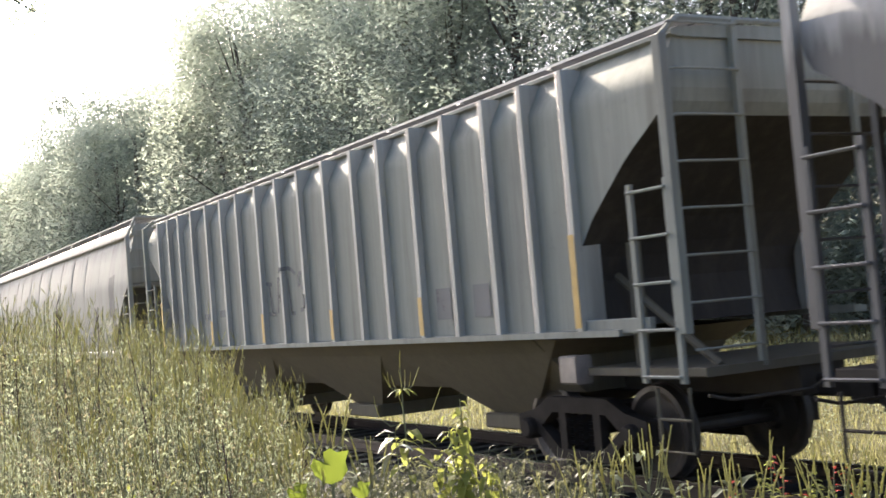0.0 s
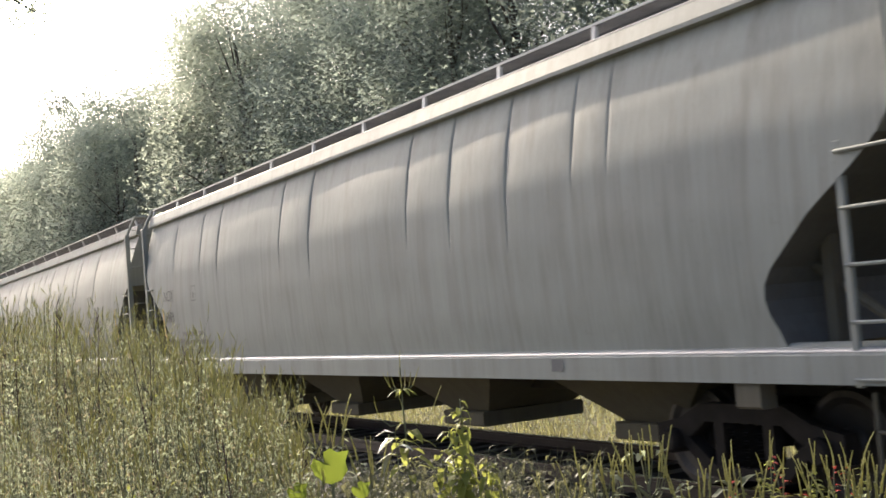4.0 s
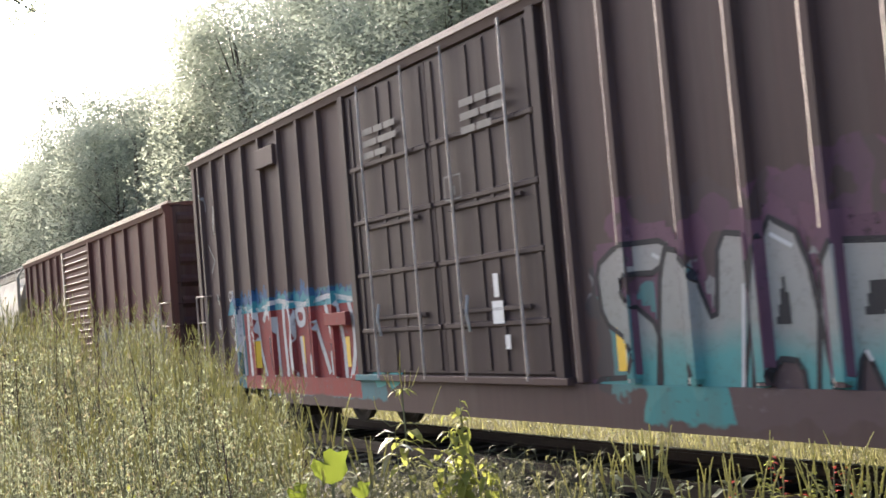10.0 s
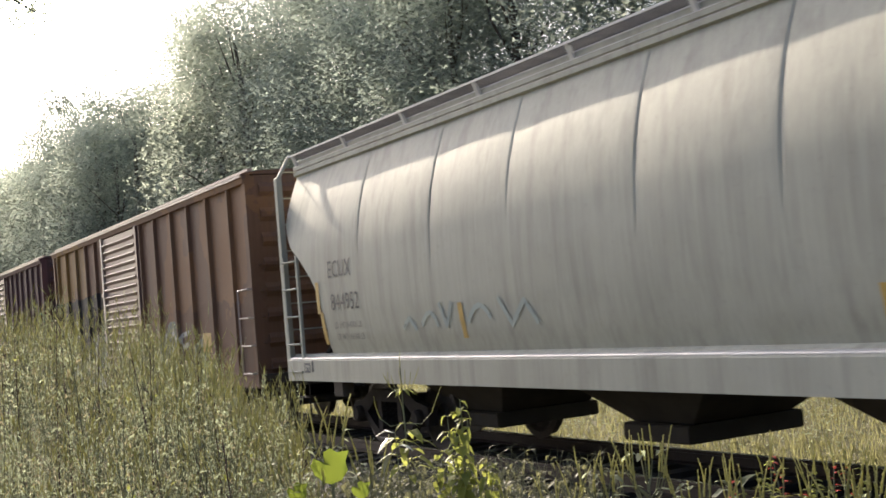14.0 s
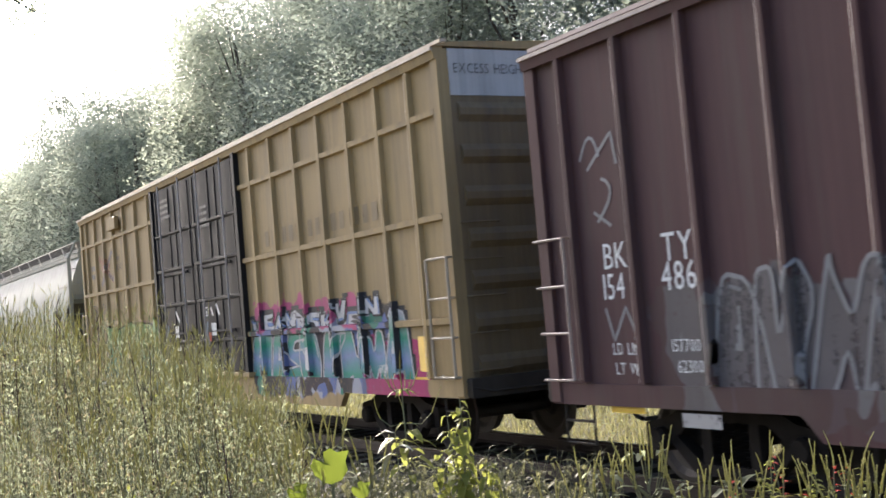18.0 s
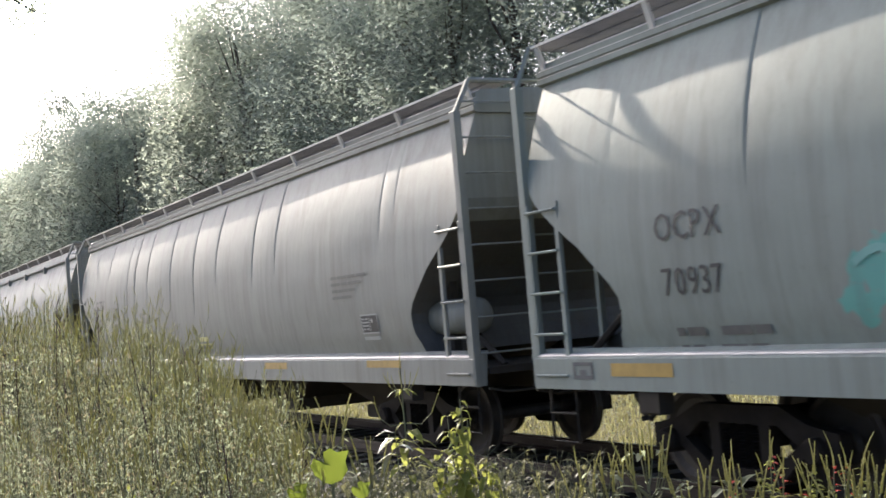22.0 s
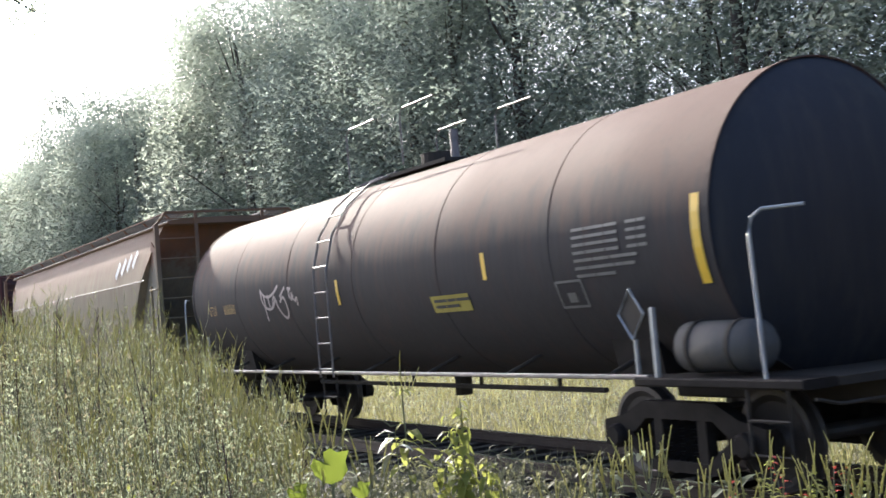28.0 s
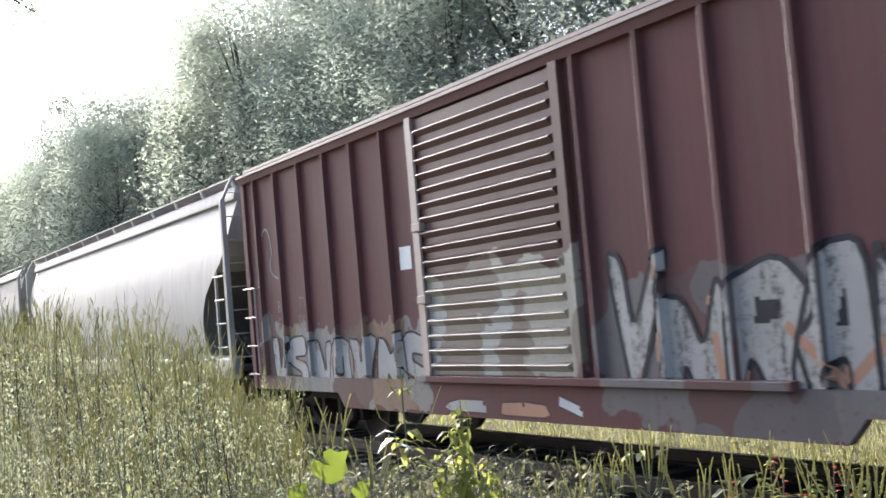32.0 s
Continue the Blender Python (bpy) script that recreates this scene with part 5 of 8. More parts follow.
c_h7, d_h7 = place(hopper("hopper_car", "green-grey round-sided covered hopper car with teal smears", 9.81, P_GREY7, 13, ROUND, CUT_CURVE, "ribbed", 4, (0.94, 1.27), 14, 0.9, rail_top=4.42, creases=[(-8.35, 2.9), (-6.57, 2.5), (-4.41, 2.2), (-1.3, 2.5), (1.74, 2.66), (3.39, 2.74), (5.5, 2.9)]), -219.54, -239.15)
c_h8, d_h8 = place(hopper("hopper_car", "silver-grey round-sided covered hopper car with ochre tape", 9.82, P_GREY8, 14, ROUND, CUT_CURVE, "ribbed", 4, (0.94, 1.27), 14, 1.1, tank_end=1, rail_top=4.36, creases=[(-8.33, 2.8), (-6.88, 2.9), (-5.06, 2.05), (-4.44, 1.95), (-3.4, 2.26), (-1.72, 2.2), (-0.21, 1.95), (1.13, 2.48), (2.98, 2.3), (4.0, 2.5)]), -240.35, -259.99)
c_h9, d_h9 = place(hopper("hopper_car", "blue-grey covered hopper car with deep eaves and yellow sign", 9.92, P_GREY9, 15, ROUND, CUT_CURVE, "band", 4, (0.94, 1.27), 12, 0.7, rail_top=4.4, creases=[(-4.43, 2.1), (-2.87, 2.0), (-1.02, 2.46), (-0.1, 2.26), (0.85, 2.5), (2.62, 2.27), (4.16, 2.5), (4.49, 2.65)]), -261.32, -281.16)
c_t1, d_t1 = place(tank_car("tank_car", "sooty grey tank car with peeling top coat", 7.40, P_TANK1, P_TANK1), -282.39, -297.18)
c_t2, d_t2 = place(tank_car("tank_car", "rusty black tank car with reddish upper shell", 8.10, P_TANK2, P_HEAD, zc=2.35), -298.09, -314.29)
c_h10, d_h10 = place(hopper("hopper_car", "rust-washed tan covered hopper car with white slanted logo", 9.47, P_RUSTHOP, 17, SKIRTED, [(1.35, 2.4), (1.62, 2.4), (3.8, 0.65), (4.1, 0.5)], "thin", 5, (1.09, 1.145), 5, 0.5, rail_top=4.24, ledge=False, end_mat=P_TANPLATE, sill_mat=M_DARK, bay_foot=0.62), -315.11, -334.05)
for e in (-1, 1):
    for y in (-1, 1):
        plate = [(e * 6.95, 1.16), (e * 8.60, 1.16), (e * 8.72, 2.5), (e * 8.98, 3.4), (e * 8.55, 3.72)]
        part("gusset_plate", Geo().along_y(plate, *sorted((y * 1.40, y * 1.43))), P_TANPLATE, c_h10, "dusty tan end gusset plate")
part("lap_seam", Geo().sheet([[(x, -d_h10(x, z) - o, z) for x in [-8.4 + 0.42 * k for k in range(41)]] for z, o in ((2.925, 0.0), (2.927, 0.006), (2.941, 0.006), (2.943, 0.0))]), M_DULL, c_h10, "overlapping seam of the side sheets")
c_b6, d_b6 = place(boxcar("boxcar", "maroon boxcar with white bubble letters and ribbed rusty door", 7.91, P_BOX6, 4.24, [-7.3, -6.4, -5.45, -4.5, -3.6, -2.68, 1.5, 2.46, 3.33, 4.27, 5.26, 6.19, 7.11], (-1.78, 1.17), 18, door_mat=P_DOOR6, trim=P_RIM, end_mat=P_END), -335.80, -351.61)
c_h11, d_h11 = place(hopper("hopper_car", "pale smooth round-sided covered hopper car", 9.46, P_BEIGE, 19, ROUND, CUT_ROUND, "band", 4, (0.94, 1.27), 4, 0.3), -352.58, -371.50)
c_h12, d_h12 = place(hopper("hopper_car", "pale grey covered hopper car at the end of view", 9.46, P_GREY2, 20, MILD, CUT_CURVE, "band", 4, (0.94, 1.27), 8, 0.5), -373.0, -391.9)


# ---- plants by the track ----
def leaf(g, p, d, length, width, curl=0.25, up=None):
    """A pointed leaf from p along d, folded at its midrib and drooping at its tip."""
    d = Vector(d).normalized()
    side = d.cross(up or Vector((0, 0, 1)))
    side = side.normalized() if side.length > 1e-4 else Vector((1, 0, 0))
    n = side.cross(d)
    p = Vector(p)
    a, b, c = p + d * length * 0.35 + n * length * 0.05, p + d * length * 0.7 - n * length * curl * 0.25, p + d * length - n * length * curl
    k = len(g.v)
    w = side * width / 2
    g.v += [tuple(q) for q in (p, a - w + n * width * 0.15, a, a + w + n * width * 0.15, b - w * 0.8, b, b + w * 0.8, c)]
    g.f += [(k, k + 2, k + 1), (k, k + 3, k + 2), (k + 1, k + 2, k + 5, k + 4), (k + 2, k + 3, k + 6, k + 5), (k + 4, k + 5, k + 7), (k + 5, k + 6, k + 7)]


def dart(g, p, d, length, r):
    """A slim three-sided spike."""
    p, d = Vector(p), Vector(d).normalized()
    s = d.cross(Vector((0.3, 0.2, 1))).normalized()
    t = s.cross(d)
    k = len(g.v)
    m = p + d * length * 0.45
    g.v += [tuple(p), tuple(m + s * r), tuple(m - s * r * 0.5 + t * r * 0.87), tuple(m - s * r * 0.5 - t * r * 0.87), tuple(p + d * length)]
    g.f += [(k, k + 2, k + 1), (k, k + 3, k + 2), (k, k + 1, k + 3), (k + 4, k + 1, k + 2), (k + 4, k + 2, k + 3), (k + 4, k + 3, k + 1)]


def fuzzy_spike(g, p, d, length, r, rng, bend=0.3):
    """A long seed spike: a bent core set round with small bracts."""
    p, d = Vector(p), Vector(d).normalized()
    side = Vector((rng.uniform(-1, 1), rng.uniform(-1, 1), 0.2)) * bend
    pts = [p + d * length * t + side * length * t * t * 0.5 for t in (0, 0.25, 0.5, 0.75, 1.0)]
    g.tube(pts, r * 0.75, 5, r * 0.3)
    n = int(length / 0.005)
    for i in range(n):
        t = (i + 0.5) / n
        q = p + d * length * t + side * length * t * t * 0.5
        a = i * 2.4
        o = Vector((math.cos(a), math.sin(a), 0.5))
        leaf(g, q, o + d * 0.6, r * 1.9 * (1.1 - 0.6 * t), r * 1.1, 0.1)


def blade(g, p, d, length, width, rng):
    """A small pointed leaf of two faces, folded at its midrib."""
    d = d.normalized()
    side = d.cross(Vector((rng.uniform(-0.7, 0.7), rng.uniform(-0.7, 0.7), 1)))
    side = side.normalized() * width * 0.5
    k = len(g.v)
    m = p + d * length * 0.45
    g.v += [tuple(p), tuple(m + side), tuple(p + d * length - Vector((0, 0, length * 0.2))), tuple(m - side)]
    g.f += [(k, k + 1, k + 2), (k, k + 2, k + 3)]


def tall_weeds():
    """The dense stand of fine-leaved weeds between the path and the track, lower towards the ditch."""
    rng = random.Random(21)
    stems, leaves, tan, spikes, dead, gold = Geo(), Geo(), Geo(), Geo(), Geo(), Geo()
    edge = [(0.10, 0.026), (0.15, 0.0233), (0.215, 0.018), (0.284, -0.006), (0.332, -0.033), (0.37, -0.077), (0.42, -0.10)]

    def spot(far):
        x = -3.7 - 10.3 * rng.random() ** far
        q = rng.uniform(0.09, 0.40)
        return x, -x * q, math.hypot(x, x * q), blend(edge, q)

    def shoot(p, d, length, thick, leafy, seed, dry, small):
        """A shoot set with many small leaves; towards its tip they pass into bracts and thin seed spikes."""
        d = Vector(d).normalized()
        bend = Vector((rng.gauss(0, 0.10), rng.gauss(0, 0.10), 0.2))
        at = lambda t: p + d * length * t + bend * length * t * t * 0.5
        pts = [at(t) for t in (0, 0.35, 0.7, 1.0)]
        stems.tube(pts, thick, 3, thick * 0.4)
        for k in range(leafy):
            t = 0.12 + 0.88 * (k + rng.random()) / leafy
            a = k * 2.4 + rng.random()
            ln = rng.uniform(0.018, 0.052) * (1.25 - 0.7 * t) * small
            g = tan if rng.random() < dry else leaves
            blade(g, at(t), Vector((math.cos(a), math.sin(a), rng.uniform(0.2, 1.9))), ln, ln * rng.uniform(0.12, 0.30), rng)
        for k in range(seed):
            q = at(1 - rng.random() * 0.35)
            dart(spikes, q, (rng.gauss(0, 0.28), rng.gauss(0, 0.28), 1), rng.uniform(0.04, 0.11), rng.uniform(0.0016, 0.0034))
        return pts[3]

    # patches of the stand differ: fresh, withered, tall or low
    def mood(x, y):
        return noise.noise(Vector((x * 0.55, y * 1.3, 2.0)))

    for i in range(1150):
        x, y, r, e = spot(0.8)
        base = ground_height(x, y)
        m = mood(x, y)
        top = 1.78 + r * (e - 0.02 - abs(rng.gauss(0, 0.034))) - rng.uniform(0, 0.15) + 0.10 * m
        if r < 5.2:
            top = min(top, 1.15 + 0.1 * (r - 3.6) + rng.uniform(-0.25, 0.12))
        h = top - base
        if h > 0.25:
            shoot(Vector((x, y, base)), (rng.gauss(0, 0.11), rng.gauss(0, 0.11), 1), h, 0.0020, int(30 + 46 * h), rng.randrange(1, 5), max(0.06, 0.22 + 0.5 * m), 1.0 + 0.5 * max(0, -m))
    # bushy branching plants that make the uneven top
    for i in range(190):
        x, y, r, e = spot(0.7)
        base = ground_height(x, y)
        top = 1.80 + r * (e + 0.006 - abs(rng.gauss(0, 0.018)))
        if r < 5.2:
            top = min(top, 1.30 + 0.12 * (r - 3.6) + rng.uniform(-0.1, 0.12))
        h = top - base
        if h < 0.4:
            continue
        foot = Vector((x, y, base))
        dry = max(0.05, 0.25 + 0.5 * mood(x, y))
        tip = shoot(foot, (rng.gauss(0, 0.06), rng.gauss(0, 0.06), 1), h * rng.uniform(0.85, 1.0), 0.0055, 34, 5, dry, 1.0)
        for k in range(rng.randrange(8, 15)):
            t = rng.uniform(0.35, 0.92)
            a = k * 2.4
            shoot(foot.lerp(tip, t), (math.cos(a) * 0.38, math.sin(a) * 0.38, 1.0), h * (1.05 - t) * rng.uniform(0.55, 1.0), 0.0019, 28, rng.randrange(3, 8), dry, 0.8)
    # dark reddish dead stalks with short twigs
    for i in range(46):
        x, y, r, e = spot(0.7)
        base = ground_height(x, y)
        h = 1.80 + r * (e + rng.uniform(-0.03, 0.012)) - base
        if r < 5:
            h = min(h, 1.45 - base)
        if h < 0.3:
            continue
        p, d = Vector((x, y, base)), Vector((rng.gauss(0, 0.07), rng.gauss(0, 0.07), 1))
        dead.tube([p, p + d * h * 0.35 + Vector((rng.gauss(0, 0.012), rng.gauss(0, 0.012), 0)), p + d * h * 0.7, p + d * h], 0.0055, 5, 0.0014)
        for k in range(26):
            q = p + d * h * rng.uniform(0.45, 1.0)
            dart(dead, q, (rng.gauss(0, 0.35), rng.gauss(0, 0.35), 1), rng.uniform(0.02, 0.07), 0.0028)
    # small yellow blooms and bright leaves in loose groups
    for i in range(110):
        x, y, r, e = spot(0.9)
        z = 1.78 + r * (e - rng.uniform(0.03, 0.12))
        if r < 5:
            z = min(z, 1.25)
        z = max(z, ground_height(x, y) + 0.3)
        for k in range(rng.randrange(3, 9)):
            leaf(gold, (x + rng.gauss(0, 0.025), y + rng.gauss(0, 0.025), z + rng.gauss(0, 0.045)), (rng.gauss(0, 1), rng.gauss(0, 1), rng.gauss(0.2, 0.6)), rng.uniform(0.015, 0.04), rng.uniform(0.010, 0.022), 0.3)
    lone("weed_stems", stems, M_STEM, "thin brown stems of the tall weeds", "weeds", "stuff")
    lone("weed_leaves", leaves, M_WEED, "dense fine grey-green weed leaves in backlight", "weeds", "stuff")
    lone("withered_bracts", tan, M_WEED_TAN, "tan withered bracts among the weed leaves", "weeds", "stuff")
    lone("weed_seed_heads", spikes, M_SEED, "pale thin seed spikes of the weeds", "weeds", "stuff")
    lone("dead_stalks", dead, M_STALK, "dark reddish dead stalks among the weeds", "weeds", "stuff")
    lone("yellow_leaves", gold, M_BRIGHT, "small yellow blooms and leaves among the weeds", "weeds", "stuff")


def dry_brush():
    """Tangled dead stalks and vines on the bank of the ditch."""
    rng = random.Random(22)
    g, lv = Geo(), Geo()
    for i in range(1500):
        x, y = rng.uniform(-10.0, -3.9), rng.uniform(2.3, 5.2)
        if y > -x * rng.uniform(0.58, 0.74):
            continue
        base = ground_height(x, y)
        top = 1.80 - math.hypot(x, y) * rng.uniform(0.118, 0.160)
        h = max(0.15, top - base)
        p = Vector((x, y, base))
        pts = [p]
        for k in range(3):
            p = p + Vector((rng.gauss(0, 0.09), rng.gauss(0, 0.09), h / 3))
            pts.append(p)
        g.tube(pts, 0.004, 3, 0.0015)
        for k in range(12):
            q = pts[1].lerp(pts[3], rng.random())
            leaf(lv, q, (rng.gauss(0, 1), rng.gauss(0, 1), rng.gauss(0.1, 0.5)), rng.uniform(0.03, 0.07), rng.uniform(0.012, 0.03), rng.uniform(0.1, 0.8))
            if k % 3 == 0:
                g.tube([q, q + Vector((rng.gauss(0, 0.1), rng.gauss(0, 0.1), rng.uniform(-0.02, 0.12)))], 0.0022, 3, 0.001)
    lone("dry_brush_stalks", g, M_STEM, "tangled brown dead stalks on the bank", "brush", "stuff")
    lone("dry_brush_leaves", lv, M_BRUSH, "grey-green and withered leaves of the brush", "brush", "stuff")


def grasses():
    rng = random.Random(23)
    g = Geo()
    for i in range(80000):
        x = -4 - 75 * rng.random() ** 1.5
        y = 10.9 + 9.0 * rng.random() ** 1.2
        z = ground_height(x, y) - 0.02
        h, a = rng.uniform(0.08, 0.30), rng.random() * 6.283
        w = 0.007 + 0.00025 * abs(x)
        lean = rng.uniform(0.1, 0.9)
        bx, by = math.cos(a) * h * lean, math.sin(a) * h * lean
        k = len(g.v)
        g.v += [(x - w * math.sin(a), y + w * math.cos(a), z), (x + w * math.sin(a), y - w * math.cos(a), z), (x + bx, y + by, z + h)]
        g.f.append((k, k + 1, k + 2))
    tuft = Geo()
    for i in range(7000):
        x, y = -4 - 60 * rng.random() ** 1.4, 10.9 + 7.0 * rng.random()
        z = ground_height(x, y)
        for k in range(7):
            a = rng.random() * 6.283
            s = rng.uniform(0.03, 0.14)
            leaf(tuft, (x + math.cos(a) * s, y + math.sin(a) * s, z + rng.uniform(0.05, 0.42)), (math.cos(a), math.sin(a), rng.uniform(-0.2, 0.9)), rng.uniform(0.04, 0.09), rng.uniform(0.014, 0.034), 0.3)
    lone("meadow_weeds", tuft, M_WEED, "leafy green weeds scattered in the meadow grass", "weeds", "stuff")
    lone("meadow_grass", g, M_GRASS, "sunlit yellow-green grass beyond the track", "grass", "stuff")
    n = Geo()
    for i in range(14000):
        x, y = rng.uniform(-16, 1.5), rng.uniform(-3.0, 5.0)
        if x * x + y * y < 1.2:
            continue
        z = ground_height(x, y) - 0.02
        h, a = rng.uniform(0.1, 0.4), rng.random() * 6.283
        bx, by = math.cos(a) * h * 0.4, math.sin(a) * h * 0.4
        k = len(n.v)
        n.v += [(x - 0.005 * math.sin(a), y + 0.005 * math.cos(a), z), (x + 0.005 * math.sin(a), y - 0.005 * math.cos(a), z), (x + bx, y + by, z + h)]
        n.f.append((k, k + 1, k + 2))
    lone("bank_grass", n, M_GRASS, "rough grass under the weeds of the bank", "grass", "stuff")


def plant_root(name, label, x, y):
    t = tagged(new(name), label, "weed", "plants on the bank")
    t.location = (x, y, ground_height(x, y) - 0.02)
    return t, ground_height(x, y) - 0.02


def spiky_weed(x, y, top, spikes, spread, seed, name="spiky_weed"):
    """A weed with many upright curved seed spikes."""
    rng = random.Random(seed)
    t, base = plant_root(name, "spiky green weed with upright seed spikes on the bank", x, y)
    h = top - base
    stem = Geo().tube([(0, 0, 0), (0.01, 0.01, h * 0.5), (0, 0, h * 0.80)], 0.008, 6, 0.004)
    lv = Geo()
    for i in range(spikes):
        a = i * 2.4 + rng.random()
        ln = rng.uniform(0.07, 0.17)
        z = h - ln * 0.9 - rng.uniform(0.0, 0.10)
        o = Vector((math.cos(a), math.sin(a), 0)) * spread * rng.uniform(0.35, 1.2)
        p = Vector((0, 0, z - 0.10))
        e = Vector((o.x, o.y, z))
        stem.tube([p, p.lerp(e, 0.6) - Vector((0, 0, 0.02)), e], 0.0035, 4, 0.0025)
        g = Geo()
        fuzzy_spike(g, e, (o.x * 1.8 + rng.uniform(-0.14, 0.14), o.y * 1.8 + rng.uniform(-0.14, 0.14), 1), ln, rng.uniform(0.0048, 0.0066), rng, 0.5)
        part("seed_spike", g, M_SEED, t)
    for i in range(40):
        a = rng.random() * 6.283
        z = h * rng.uniform(0.35, 0.93)
        s = spread * rng.uniform(0, 0.7)
        leaf(lv, (math.cos(a) * s, math.sin(a) * s, z), (math.cos(a), math.sin(a), rng.uniform(-0.1, 0.6)), rng.uniform(0.04, 0.10), rng.uniform(0.012, 0.030), rng.uniform(0.1, 0.5))
    part("stem", stem, M_STEM, t)
    tagged(part("foliage", lv, M_WEED, t), kind="stuff")


def whorled_weed(x, y, top):
    """The tall slender weed whose bent spikes stand in whorls like a candelabra."""
    rng = random.Random(31)
    t, base = plant_root("whorled_weed", "tall slender weed with whorls of bent seed spikes", x, y)
    h = top - base
    lv = Geo()
    stem = Geo().tube([(0.03, -0.03, 0), (0.02, 0, h * 0.5), (0, 0, h * 0.86), (0, 0, h - 0.05)], 0.006, 6, 0.0022)
    for z, n, reach, ln in ((h - 0.13, 7, 0.048, 0.055), (h - 0.25, 3, 0.10, 0.085)):
        for k in range(n):
            a = k * 6.283 / n + 0.5 + rng.uniform(-0.2, 0.2)
            r = reach * rng.uniform(0.75, 1.2)
            o = Vector((math.cos(a), math.sin(a), 0))
            e = Vector((0, 0, z + 0.3 * r)) + o * r
            stem.tube([(0, 0, z), Vector((0, 0, z - 0.004)) + o * r * 0.6, e], 0.0018, 4)
            g = Geo()
            fuzzy_spike(g, e, o * 0.45 + Vector((0, 0, 1)), ln * rng.uniform(0.8, 1.3), 0.0027, rng, 0.5)
            part("seed_spike", g, M_SEED, t)
            leaf(lv, (0, 0, z), (math.cos(a + 0.5), math.sin(a + 0.5), -0.1), 0.06, 0.013, 0.3)
    g = Geo()
    fuzzy_spike(g, (0, 0, h - 0.07), (0, 0, 1), 0.08, 0.0028, rng, 0.1)
    part("seed_spike", g, M_SEED, t)
    for k in range(14):
        a, z = k * 2.4, h - 0.28 - 0.012 * k
        leaf(lv, (math.cos(a) * 0.02, math.sin(a) * 0.02, z), (math.cos(a), math.sin(a), 0.05), rng.uniform(0.06, 0.11), rng.uniform(0.025, 0.042), 0.4)
    part("stem", stem, M_STEM, t)
    tagged(part("foliage", lv, M_BRIGHT, t), kind="stuff")


def leafy_weed(x, y, top):
    """Bushy weed with clusters of broad curled bright leaves."""
    rng = random.Random(32)
    t, base = plant_root("leafy_weed", "bushy weed with broad curled yellow-green leaves", x, y)
    h = top - base
    for i in range(13):
        a = i * 2.4
        s = rng.uniform(0.01, 0.13) * (0.35 + 0.65 * min(1, i / 6))
        e = Vector((math.cos(a) * s, math.sin(a) * s, h - s * 1.3 - rng.uniform(0.0, 0.10) * (i > 0)))
        part("stem", Geo().tube([(0, 0, 0), (e.x * 0.3, e.y * 0.3, h * 0.6), e], 0.004, 5, 0.0018), M_STEM, t)
        lv = Geo()
        for k in range(15):
            q = Vector((e.x * 0.6, e.y * 0.6, h * 0.70)).lerp(e, rng.uniform(0.0, 1.03))
            b = rng.random() * 6.283
            leaf(lv, q, (math.cos(b), math.sin(b), rng.uniform(-0.6, 0.5)), rng.uniform(0.032, 0.058), rng.uniform(0.020, 0.034), rng.uniform(0.3, 1.0))
        tagged(part("leafy_branch", lv, M_BRIGHT, t), kind="stuff")


def broad_leaf_plant(x, y, top):
    """A low plant with one large lobed leaf lit from behind."""
    t, base = plant_root("broad_leaf_plant", "young plant with a large lobed light-green leaf", x, y)
    h = top - base
    part("stalk", Geo().tube([(0, 0, 0), (0.01, 0.0, h * 0.6), (0, 0, h - 0.06)], 0.006, 6, 0.004), M_STEM, t)
    face = Vector((0.85, -0.5, 0.25)).normalized()
    right = face.cross(Vector((0, 0, 1))).normalized() * -1
    up = right.cross(face) * -1
    shape = [(0.0, -0.065), (0.035, -0.05), (0.055, -0.02), (0.048, 0.012), (0.062, 0.05), (0.02, 0.045), (-0.005, 0.062), (-0.03, 0.05), (-0.028, 0.012), (-0.062, 0.03), (-0.075, 0.005), (-0.06, -0.03), (-0.03, -0.055)]
    for cx, cz, s in ((0.0, 0.0, 1.0), (0.10, -0.09, 0.5), (-0.12, -0.08, 0.55), (0.02, -0.16, 0.6)):
        g = Geo()
        c = Vector((0, 0, h)) + right * cx + up * cz
        rim = [c + right * a * s + up * b * s + face * 0.005 * math.sin(a * 60) for a, b in shape]
        k = len(g.v)
        g.v += [tuple(c + face * 0.003)] + [tuple(p) for p in rim]
        g.f += [(k, k + 1 + i, k + 1 + (i + 1) % len(rim)) for i in range(len(rim))]
        part("leaf", g, M_BROAD, t, "large lobed leaf" if s == 1.0 else "", smooth=True)


def drooping_weed(x, y, top):
    """A low weed whose large leaves hang with their pale undersides out."""
    rng = random.Random(37)
    t, base = plant_root("drooping_weed", "low weed with large drooping silver-backed leaves", x, y)
    h = top - base
    part("stem", Geo().tube([(0, 0, 0), (0.01, 0.01, h * 0.6), (0, 0, h)], 0.004, 5, 0.002), M_STEM, t)
    for k, (dx, dy, dz, ln) in enumerate(((-0.5, -0.75, 0.05, 0.10), (-0.2, -0.9, -0.2, 0.08), (0.4, 0.7, 0.1, 0.09), (0.6, 0.3, 0.2, 0.07), (-0.6, -0.3, -0.3, 0.09), (0.2, 0.9, -0.15, 0.08))):
        g = Geo()
        leaf(g, (0, 0, h - 0.018 * k), (dx, dy, dz), ln, ln * 0.36, 0.45)
        part("leaf", g, M_SILVER if k % 3 != 2 else M_BRIGHT, t, smooth=True)


